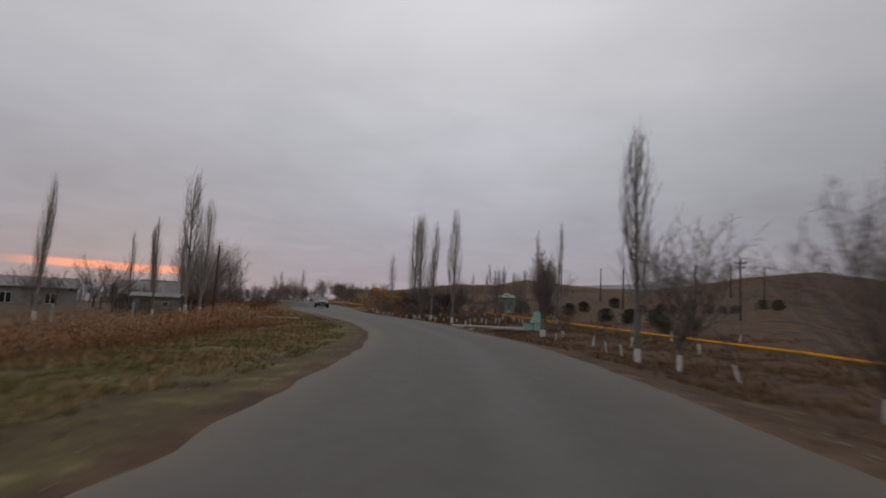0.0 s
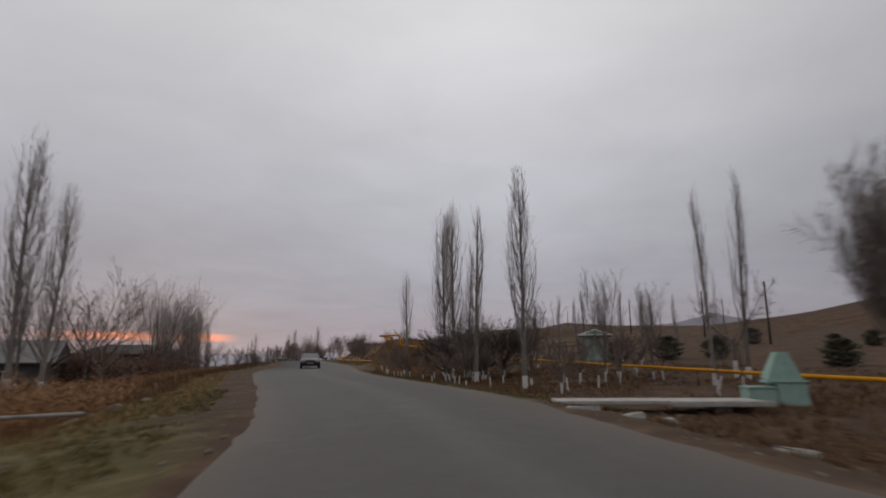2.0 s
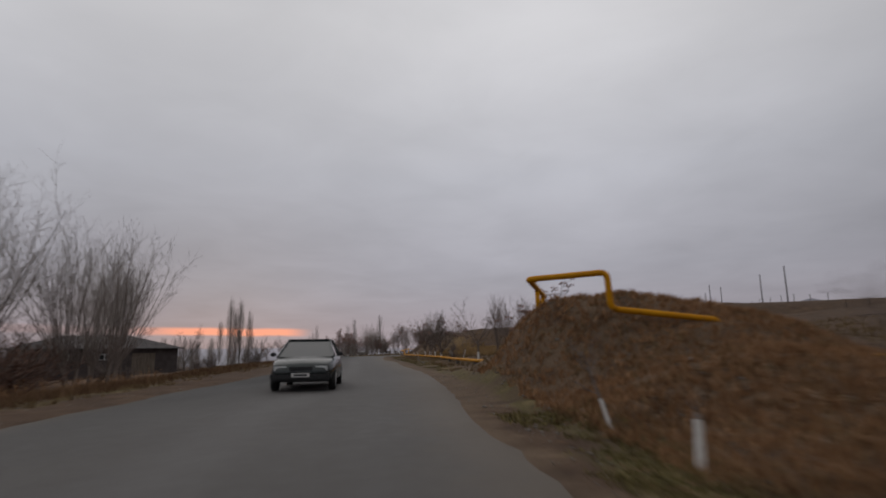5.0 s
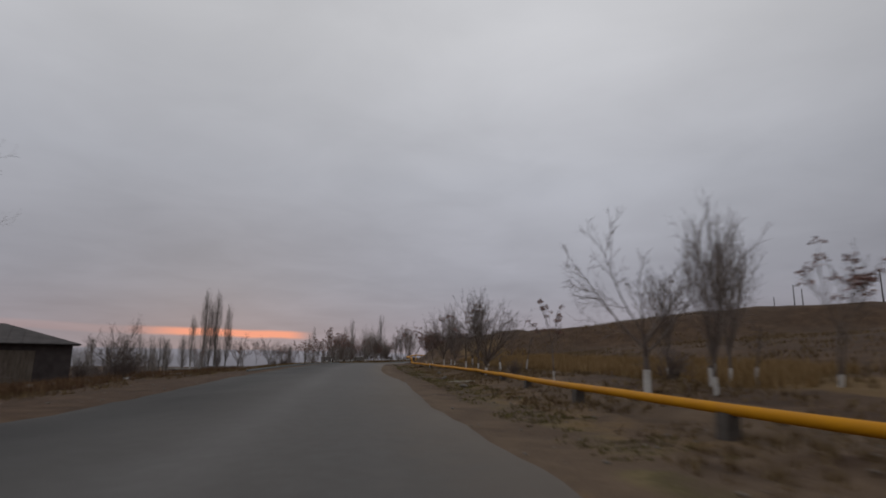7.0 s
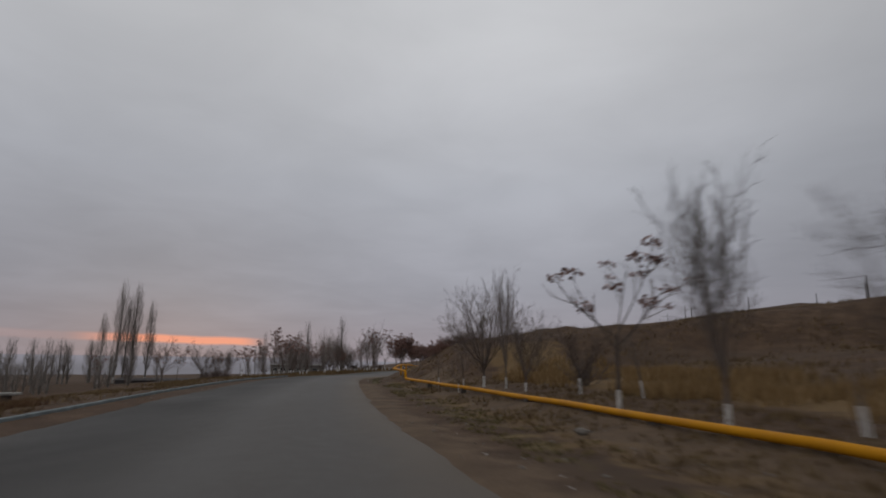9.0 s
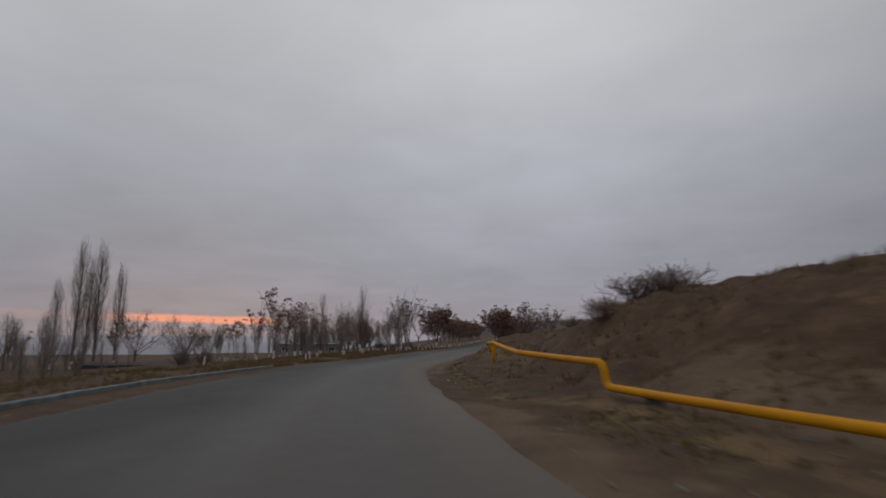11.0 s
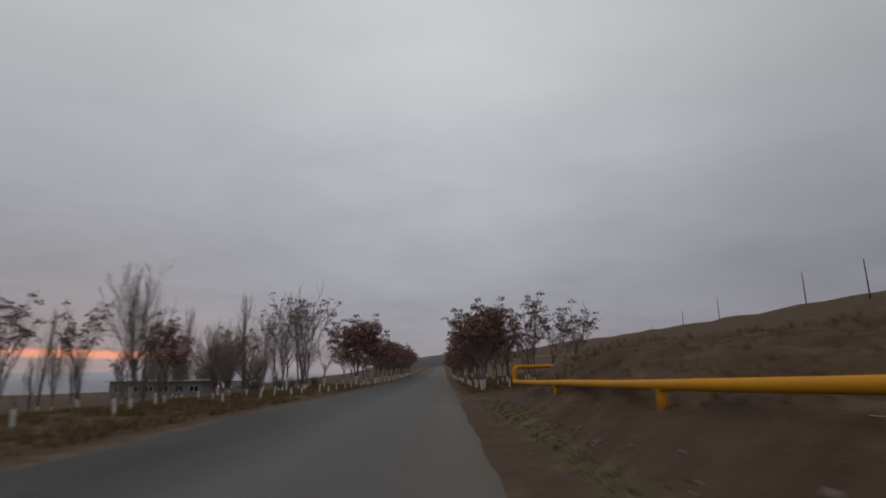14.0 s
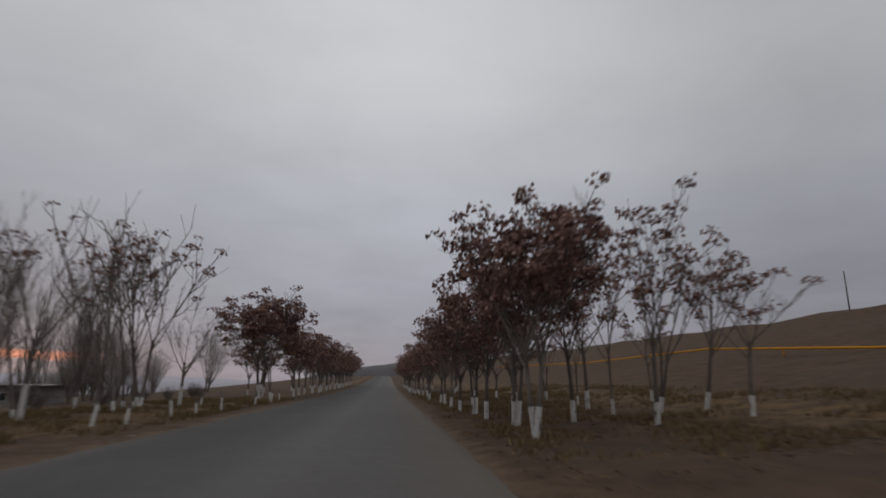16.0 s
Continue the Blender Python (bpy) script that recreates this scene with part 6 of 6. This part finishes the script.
# beam over the ditch
V, F = [], []
tube(V, F, [Vector((-9.1, 28.5, -0.10)), Vector((-8.4, 29.6, -0.11)), Vector((-7.5, 30.9, -0.14))], [0.032, 0.032, 0.032], 10, True)
tagged(obj("ditch_pipe", V, F, CONCRETE, smooth=True), "pale grey pipe laid across the ditch", "pipe")

# ---------------------------------------------------------------- low blue kerb wall on the outer bend
kerb = tagged(new("kerb_wall"), "low kerb wall with faded blue-white paint", "kerb wall")
yv = 106.0
while yv < 141.5:
    y0, y1 = yv, min(yv + 2.9, 141.6)
    Vk, Fk = [], []
    k = 5
    hk = 0.075 + 0.03 * min(1.0, (yv - 104) / 20)
    for i in range(k):
        y = y0 + (y1 - y0) * i / (k - 1)
        off = 1.16 + 0.12 * min(1.0, max(0, (y - 112) / 8)) - 0.45 * max(0, (y - 134) / 8)
        dxl = (LEFT(y + 0.5) - LEFT(y - 0.5))
        nrm = Vector((-1, dxl, 0)).normalized()
        c = Vector((LEFT(y), y, ground_z(LEFT(y) - off, y))) + nrm * off
        for o, z in ((-0.075, -0.15), (-0.065, hk - 0.02), (-0.045, hk), (0.045, hk), (0.065, hk - 0.02), (0.075, -0.15)):
            q = c + nrm * o + UP * z
            Vk.append(tuple(q))
    for i in range(k - 1):
        for j in range(5):
            Fk.append((i * 6 + j, i * 6 + j + 1, i * 6 + j + 7, i * 6 + j + 6))
    Fk += [tuple(range(6))[::-1], tuple(range((k - 1) * 6, k * 6))]
    obj("kerb_stone", Vk, Fk, BLUE_KERB, kerb)
    yv += 2.93

# dark slatted bench beside the verge
e = root("bench", -47.2, 188.4, ground_z(-47.2, 188.4), 60, "dark slatted wooden bench among the trees", "bench")
for i in range(3):
    part("seat_slat", box_bm((1.4, 0.09, 0.03), (0, -0.12 + 0.11 * i, 0.44), 0.005), POLE_WOOD, e)
for i in range(3):
    part("back_slat", box_bm((1.4, 0.03, 0.09), (0, 0.20 + 0.02 * i, 0.56 + 0.12 * i), 0.005), POLE_WOOD, e)
for sx in (-0.6, 0.6):
    part("leg", box_bm((0.06, 0.40, 0.43), (sx, 0.02, 0.215), 0.006), CONCRETE, e)

# ---------------------------------------------------------------- the dark saloon car
def make_car(x, y, turn):
    e = root("saloon_car", x, y, ROADZ(y) + 0.03, turn, "dark green saloon car on the asphalt", "car")
    # stations from tail to nose: place, half width, sill, belt
    st_ = [(-2.05, 0.70, 0.42, 0.78), (-1.95, 0.78, 0.30, 0.90), (-1.5, 0.83, 0.24, 0.94), (-0.8, 0.85, 0.20, 0.94), (0.2, 0.85, 0.20, 0.93), (0.95, 0.84, 0.20, 0.91),
           (1.45, 0.82, 0.24, 0.84), (1.9, 0.76, 0.28, 0.74), (2.06, 0.66, 0.36, 0.62)]
    bm = bmesh.new()
    rings = []
    for py, hw, lo, hi in st_:
        mid = lo + (hi - lo) * 0.55
        ring = [(-hw * 0.86, lo), (-hw, lo + 0.10), (-hw * 1.01, mid), (-hw * 0.95, hi - 0.03), (-hw * 0.86, hi), (0, hi + 0.03), (hw * 0.86, hi), (hw * 0.95, hi - 0.03), (hw * 1.01, mid),
                (hw, lo + 0.10), (hw * 0.86, lo)]
        rings.append([bm.verts.new((px, py, pz)) for px, pz in ring])
    n = len(rings[0])
    for a, b in zip(rings, rings[1:]):
        for i in range(n):
            bm.faces.new((a[i], a[(i + 1) % n], b[(i + 1) % n], b[i]))
    bm.faces.new(rings[0])
    bm.faces.new(rings[-1][::-1])
    bmesh.ops.recalc_face_normals(bm, faces=bm.faces[:])
    part("body", bm, CAR_PAINT, e, smooth=True)
    # cabin: roof on a band of glass
    lows = [(-0.74, -1.66, 0.92), (0.74, -1.66, 0.92), (0.76, 1.15, 0.90), (-0.76, 1.15, 0.90)]
    tops = [(-0.57, -1.05, 1.33), (0.57, -1.05, 1.33), (0.58, 0.27, 1.37), (-0.58, 0.27, 1.37)]
    for i, nm in enumerate(("rear_window", "side_window", "windscreen", "side_window")):
        q = [Vector(p) for p in (lows[i], lows[(i + 1) % 4], tops[(i + 1) % 4], tops[i])]
        inner = [p - Vector((p.x, p.y + 0.3, 0)).normalized() * 0.02 for p in q]
        bm = bmesh.new()
        vo, vi = [bm.verts.new(p) for p in q], [bm.verts.new(p) for p in inner]
        bm.faces.new(vo)
        bm.faces.new(vi[::-1])
        for k in range(4):
            bm.faces.new((vo[k], vi[k], vi[(k + 1) % 4], vo[(k + 1) % 4]))
        bmesh.ops.recalc_face_normals(bm, faces=bm.faces[:])
        part(nm, bm, GLASS, e, "dark window glass")
    b = box_bm((1.20, 1.42, 0.06), (0, -0.39, 1.375), 0.028)
    part("roof", b, CAR_PAINT, e, smooth=True)
    for sx in (-1, 1):
        for p0, p1 in (((0.76, 1.15, 0.90), (0.585, 0.27, 1.38)), ((0.75, -1.66, 0.92), (0.58, -1.05, 1.34)), ((0.80, -0.25, 0.92), (0.605, -0.30, 1.38))):
            V, F = [], []
            tube(V, F, [Vector((sx * p0[0], p0[1], p0[2])), Vector((sx * p1[0], p1[1], p1[2]))], [0.035, 0.03], 6)
            obj("pillar", V, F, CAR_PAINT, e, smooth=True)
        part("headlight", box_bm((0.34, 0.06, 0.14), (sx * 0.52, 2.02, 0.60), 0.02), LAMP_GLASS, e)
        part("tail_light", box_bm((0.26, 0.05, 0.16), (sx * 0.58, -2.02, 0.70), 0.02), TAIL_GLASS, e)
        part("mirror", box_bm((0.16, 0.10, 0.11), (sx * 0.93, 0.82, 0.97), 0.03), PLASTIC, e)
        for py in (-0.62, 0.30):
            part("door_handle", box_bm((0.02, 0.15, 0.03), (sx * 0.862, py, 0.80), 0.006), PLASTIC, e)
        for py in (-1.28, 1.30):
            V, F = [], []
            c = Vector((sx * 0.76, py, 0.29))
            ax = Vector((sx, 0, 0))
            tube(V, F, [c - ax * 0.09, c - ax * 0.08, c + ax * 0.08, c + ax * 0.095], [0.22, 0.29, 0.29, 0.24], 20, True)
            ty = obj("wheel", V, F, RUBBER, e, smooth=True)
            V, F = [], []
            tube(V, F, [c + ax * 0.085, c + ax * 0.10, c + ax * 0.105], [0.19, 0.18, 0.05], 16, True)
            obj("wheel_cover", V, F, RIM, ty)
    part("front_bumper", box_bm((1.56, 0.16, 0.22), (0, 2.02, 0.40), 0.05), PLASTIC, e)
    part("rear_bumper", box_bm((1.58, 0.16, 0.24), (0, -2.02, 0.42), 0.05), PLASTIC, e)
    part("grille", box_bm((0.60, 0.04, 0.10), (0, 2.05, 0.60), 0.01), PLASTIC, e)
    for py, s in ((2.115, 1), (-2.115, -1)):
        pl = part("number_plate", box_bm((0.46, 0.012, 0.10), (0, py, 0.44), 0.003), WHITE_PAINT, e)
        part("plate_bar", box_bm((0.34, 0.006, 0.05), (0, py + 0.007 * s, 0.44), 0.001), PLASTIC, pl)
    return e


make_car(-15.85, 71.2, 197)

# ---------------------------------------------------------------- grass, weeds, litter, stones
nr = np.random.RandomState(5)


def stuff(name, V, F, material, label, category):
    me = bpy.data.meshes.new(name)
    V = np.asarray(V, dtype=np.float32)
    F = np.asarray(F, dtype=np.int32)
    me.vertices.add(len(V))
    me.vertices.foreach_set("co", V.ravel())
    k = F.shape[1]
    me.loops.add(F.size)
    me.loops.foreach_set("vertex_index", F.ravel())
    me.polygons.add(len(F))
    me.polygons.foreach_set("loop_start", np.arange(0, F.size, k, dtype=np.int32))
    me.update(calc_edges=True)
    me.materials.append(material)
    return tagged(new(name, me), label, category, kind="stuff")


def places(n, y0, y1, u0, u1, right=True, clump=0.0, keep=None):
    """Random places beside the road, with the ground's height."""
    out = []
    while len(out) < n:
        y = nr.uniform(y0, y1)
        u = nr.uniform(u0, u1)
        x = RIGHT(y) + u if right else LEFT(y) - u
        if clump and fbm(x + 40, y, clump, 2) < nr.uniform(-0.35, 0.25):
            continue
        if keep and not keep(x, y, u):
            continue
        out.append((x, y, ground_z(x, y)))
    return np.array(out)


def tufts(name, P, h0, h1, material, label, blades=7, width=0.012, splay=0.6, category="grass"):
    n = len(P)
    H = nr.uniform(h0, h1, (n, blades))
    A = nr.uniform(0, 6.283, (n, blades))
    S = np.abs(nr.normal(0, splay, (n, blades))) * H
    bx = P[:, 0, None] + nr.normal(0, 0.035, (n, blades))
    by = P[:, 1, None] + nr.normal(0, 0.035, (n, blades))
    bz = np.repeat(P[:, 2, None] - 0.02, blades, 1)
    ca, sa = np.cos(A), np.sin(A)
    w = width * nr.uniform(0.6, 1.3, (n, blades))
    V = np.stack([np.stack([bx - sa * w, by + ca * w, bz], -1), np.stack([bx + sa * w, by - ca * w, bz], -1),
                  np.stack([bx + ca * S, by + sa * S, bz + H], -1)], 2).reshape(-1, 3)
    F = np.arange(len(V)).reshape(-1, 3)
    return stuff(name, V, F, material, label, category)


tufts("verge_grass", places(9500, -6, 40, 0.9, 6.5, False, 0.5), 0.03, 0.11, GRASS_GREEN, "short green and yellowed grass on the verge")
tufts("verge_straw", places(7000, -6, 60, 1.5, 8.0, False, 0.35), 0.05, 0.18, GRASS_STRAW, "dry yellow straw grass on the verge")
tufts("edge_grass", places(5200, 34, 66, 0.35, 2.2, True, 0.6), 0.03, 0.10, GRASS_GREEN, "short green grass along the asphalt edge")
tufts("edge_grass", places(1900, 82, 128, 1.2, 2.8, True, 0.6), 0.03, 0.09, GRASS_GREEN, "short green grass along the asphalt edge")
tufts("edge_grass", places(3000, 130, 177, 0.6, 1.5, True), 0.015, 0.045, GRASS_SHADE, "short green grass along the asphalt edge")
tufts("orchard_grass", places(13000, 0, 66, 1.2, 15, True, 0.35), 0.05, 0.2, GRASS_RUSSET, "dry russet grass under the roadside trees")
tufts("bank_weeds", places(9500, 61, 74, 1.5, 9, True), 0.05, 0.20, WEED_RED, "thick russet dry weeds on the end of the bank", 7, 0.011, 0.5, "weeds")
tufts("bank_grass", places(3000, 60, 82, 1.6, 12, True, 0.5), 0.04, 0.18, GRASS_DRY, "sparse dry grass on the earth bank")
tufts("pipe_grass", places(3600, 82, 130, 2.4, 7.0, True, 0.4), 0.04, 0.16, GRASS_DRY, "dry brown grass round the pipeline")
tufts("tall_straw", places(8000, 83, 128, 6.8, 13.0, True, 0.3), 0.2, 0.46, GRASS_STRAW, "tall dry straw grass behind the pipeline", 7, 0.011, 0.3)
tufts("slope_grass", places(9000, 80, 178, 9, 32, True, 0.2), 0.08, 0.28, GRASS_DRY, "thin dry grass on the hillside")
tufts("bank_grass", places(2600, 131, 177, 2.2, 10, True, 0.5), 0.04, 0.17, GRASS_DRY, "sparse dry grass on the earth bank")
tufts("verge_straw", places(13000, 140, 216, 0.9, 8.0, False, 0.4), 0.05, 0.22, GRASS_DRY, "dry yellow straw grass on the verge")
tufts("verge_straw", places(6000, 60, 140, 2.0, 9.0, False, 0.4), 0.04, 0.2, GRASS_DRY, "dry brown grass on the verge")
tufts("verge_weeds", places(8000, 38, 112, 3.0, 9.5, False, 0.3), 0.15, 0.42, GRASS_RUSSET, "low russet dry weeds beside the road", 7, 0.011, 0.4, "weeds")
tufts("tree_grass", places(9000, 184, 235, 0.8, 13, True, 0.4), 0.05, 0.20, GRASS_DRY, "dry grass under the trees of heaven")


def ditch_x(y):
    return min(-9.4, LEFT(y) - 5.2)


# russet weeds along the ditch
P = []
for _ in range(10500):
    y = nr.uniform(3, 47)
    x = ditch_x(y) + nr.normal(-0.8, 1.05)
    if fbm(x * 0.6, y, 0.25, 2) > -0.28:
        P.append((x, y, ground_z(x, y)))
for _ in range(900):
    y = nr.uniform(47, 80)
    x = LEFT(y) - nr.uniform(5, 8)
    P.append((x, y, ground_z(x, y)))
P = np.array(P)
V, F = [], []
for x, y, z in P:
    h = nr.uniform(0.5, 1.25) if y < 36 else nr.uniform(0.3, 0.7)
    lx, ly = nr.normal(0, 0.12, 2) * h
    b = len(V)
    a = nr.uniform(0, 6.28)
    cx, cy = math.cos(a) * 0.006, math.sin(a) * 0.006
    V += [(x - cx, y - cy, z - 0.02), (x + cx, y + cy, z - 0.02), (x + lx, y + ly, z + h)]
    F.append((b, b + 1, b + 2))
    for k in range(9):
        t = nr.uniform(0.25, 1.0)
        px, py, pz = x + lx * t, y + ly * t, z + h * t
        a = nr.uniform(0, 6.28)
        l = nr.uniform(0.06, 0.18)
        w = 0.010
        b = len(V)
        V += [(px - math.sin(a) * w, py + math.cos(a) * w, pz), (px + math.sin(a) * w, py - math.cos(a) * w, pz), (px + math.cos(a) * l, py + math.sin(a) * l, pz + l * nr.uniform(0.3, 1.0))]
        F.append((b, b + 1, b + 2))
stuff("russet_weeds", V, F, WEED_RED, "dense russet dry weeds along the ditch", "weeds")

# fallen leaves
def leaves(name, P, material, label):
    n = len(P)
    A, T = nr.uniform(0, 6.28, n), nr.uniform(-0.5, 0.5, (n, 2))
    L, Wd = nr.uniform(0.03, 0.07, n), nr.uniform(0.015, 0.035, n)
    ca, sa = np.cos(A), np.sin(A)
    z = P[:, 2] + 0.012
    V = np.stack([np.stack([P[:, 0] - ca * L, P[:, 1] - sa * L, z - T[:, 0] * L * 0.2], -1), np.stack([P[:, 0] - sa * Wd, P[:, 1] + ca * Wd, z + T[:, 1] * Wd + 0.01], -1),
                  np.stack([P[:, 0] + ca * L, P[:, 1] + sa * L, z + T[:, 0] * L * 0.5 + 0.008], -1), np.stack([P[:, 0] + sa * Wd, P[:, 1] - ca * Wd, z - T[:, 1] * Wd + 0.01], -1)], 1).reshape(-1, 3)
    stuff(name, V, np.arange(len(V)).reshape(-1, 4), material, label, "leaves")


leaves("fallen_leaves", places(15000, 24, 66, 0.6, 11, True, 0.3), LITTER, "fallen brown leaves under the trees")
leaves("fallen_leaves", places(6000, 182, 226, 0.3, 10, True, 0.3), LITTER, "fallen brown leaves under the trees")

# pebbles on the shoulders
ICO_V, ICO_F = [], []
bm = bmesh.new()
bmesh.ops.create_icosphere(bm, subdivisions=1, radius=1.0)
bm.verts.ensure_lookup_table()
ICO_V = np.array([v.co[:] for v in bm.verts])
ICO_F = np.array([[v.index for v in f.verts] for f in bm.faces])
bm.free()


def pebbles(name, P, r0, r1, label):
    V, F = [], []
    for i, (x, y, z) in enumerate(P):
        r = r0 + (r1 - r0) * nr.rand() ** 3
        k = ICO_V * (r * nr.uniform(0.7, 1.2, (1, 3))) * (1 + nr.uniform(-0.18, 0.18, (len(ICO_V), 1))) * (1, 1, 0.6)
        F.append(ICO_F + i * len(ICO_V))
        V.append(k + (x, y, z + r * 0.2))
    stuff(name, np.concatenate(V), np.concatenate(F), STONE, label, "pebbles")


pebbles("pebbles", np.concatenate([places(700, -4, 66, 0.1, 2.2, True), places(500, 62, 80, 0.3, 5, True), places(700, 80, 130, 0.2, 5, True), places(1000, 130, 182, 0.2, 4.5, True)]), 0.010, 0.045,
        "small pale stones on the road shoulder")
pebbles("pebbles", np.concatenate([places(700, -4, 60, 0.1, 3.0, False), places(700, 60, 145, 0.2, 6, False), places(400, 145, 215, 0.2, 3, False)]), 0.010, 0.045, "small pale stones on the road shoulder")

# larger rocks, each a thing
rock_meshes = []
for s in range(5):
    bm = bmesh.new()
    bmesh.ops.create_icosphere(bm, subdivisions=2, radius=1.0)
    for v in bm.verts:
        v.co *= 1 + 0.32 * noise.noise(v.co * 1.3 + Vector((s * 7, 0, 0))) + 0.1 * noise.noise(v.co * 3.5 + Vector((s, 4, 0)))
        v.co.z *= 0.62
    me = bpy.data.meshes.new("rock")
    bm.to_mesh(me)
    bm.free()
    me.materials.append(STONE)
    rock_meshes.append(me)


def rock(x, y, r, label, group, sink=0.25):
    ob = tagged(new("rock", rock_meshes[int(abs(x * 7 + y * 3)) % 5]), label, "rock", group)
    ob.matrix_basis = pose(x, y, ground_z(x, y) + r * 0.62 * (1 - 2 * sink), nr.uniform(-15, 15), nr.uniform(-15, 15), nr.uniform(0, 360)) @ Matrix.Diagonal((r * nr.uniform(0.8, 1.3), r, r, 1))


for i in range(34):
    y = nr.uniform(24, 46)
    rock(ditch_x(y) + nr.normal(0.9, 0.5), y, nr.uniform(0.08, 0.18), "pale broken stone at the edge of the ditch", "stones along the ditch")
for i in range(16):
    y = nr.uniform(84, 104)
    rock(LEFT(y) - nr.uniform(4.5, 7.5), y, nr.uniform(0.10, 0.24), "pale rubble stone beside the road", "rubble beside the road")
for i in range(22):
    y = nr.uniform(64, 80)
    rock(RIGHT(y) + nr.uniform(1.2, 4.5), y, nr.uniform(0.03, 0.085), "brown stone in the earth bank", "stones of the bank")
for i in range(26):
    y = nr.uniform(131, 176)
    rock(RIGHT(y) + nr.uniform(1.2, 5.5), y, nr.uniform(0.02, 0.05), "brown stone in the earth bank", "stones of the bank")
b = box_bm((1.1, 0.60, 0.045), (0, 0, 0), 0.02)
for v in b.verts:
    v.co += Vector((noise.noise(v.co * 4), noise.noise(v.co * 4 + Vector((5, 0, 0))), 0)) * 0.08
ob = tagged(part("flat_stone", b, STONE_PALE), "flat pale broken stone lying on the verge", "stone")
ob.matrix_basis = pose(-17.85, 96.55, ground_z(-17.85, 96.55) + 0.008, 2, -3, -32) @ Matrix.Diagonal((0.84, 0.9, 1, 1))
for x, y in ((-19.2, 100.6), (-20.5, 106.0), (-17.3, 93.5)):
    rock(x, y, 0.13, "pale stone lying on the verge", "stones on the verge")

# rubble of broken slabs beside the road
for x, y, w, d, t, tilt in ((-31.0, 96.4, 1.1, 0.7, 20, 8), (-30.2, 95.0, 0.8, 0.5, 65, -12), (-31.8, 97.8, 0.9, 0.6, 110, 14), (-29.6, 92.6, 0.7, 0.5, 10, 6), (-32.6, 99.6, 1.0, 0.5, 40, -7),
                            (-30.8, 93.8, 0.5, 0.4, 80, 18), (-28.3, 89.5, 0.8, 0.5, 30, 5), (-27.4, 86.8, 0.6, 0.4, 75, -9)):
    x, y = x - 3.2, y + 6.5
    b = box_bm((w, d, 0.10), (0, 0, 0), 0.02)
    for v in b.verts:
        v.co += Vector((noise.noise(v.co * 3 + Vector((x, 0, 0))), noise.noise(v.co * 3 + Vector((y, 5, 0))), 0)) * 0.14
    ob = tagged(part("rubble_block", b, CONCRETE), "broken grey concrete rubble tipped on the verge", "rubble", "rubble beside the road")
    ob.matrix_basis = pose(x, y, ground_z(x, y) + 0.04, tilt, tilt * 0.4, t)
e = root("low_table", -45.0, 119.0, ground_z(-45.0, 119.0) - 0.02, 30, "low grey concrete table on two dark stub blocks", "table")
part("top_slab", box_bm((2.6, 0.8, 0.10), (0, 0, 0.42), 0.015), CONCRETE, e)
for sx in (-0.8, 0.8):
    part("stub", box_bm((0.3, 0.5, 0.42), (sx, 0, 0.18), 0.02), DARK_BLOCK, e)
# scraps of pale litter on the earth below the pipe
def scraps(name, P, label):
    V = []
    for x, y, z in P:
        a, r = nr.uniform(0, 6.28), nr.uniform(0.012, 0.032)
        for k in range(4):
            q = a + k * 1.57 + nr.uniform(-.3, .3)
            V.append((x + math.cos(q) * r, y + math.sin(q) * r * 0.7, z + 0.012 + nr.uniform(0, 0.02)))
    stuff(name, V, np.arange(len(V)).reshape(-1, 4), WHITE_PAINT, label, "litter")


scraps("litter_scraps", np.concatenate([places(50, 134, 160, 0.5, 4.0, True), places(26, 88, 112, 0.6, 4.0, True), places(14, 36, 60, 1.0, 6.0, False)]), "small pale paper and plastic scraps on the verge")
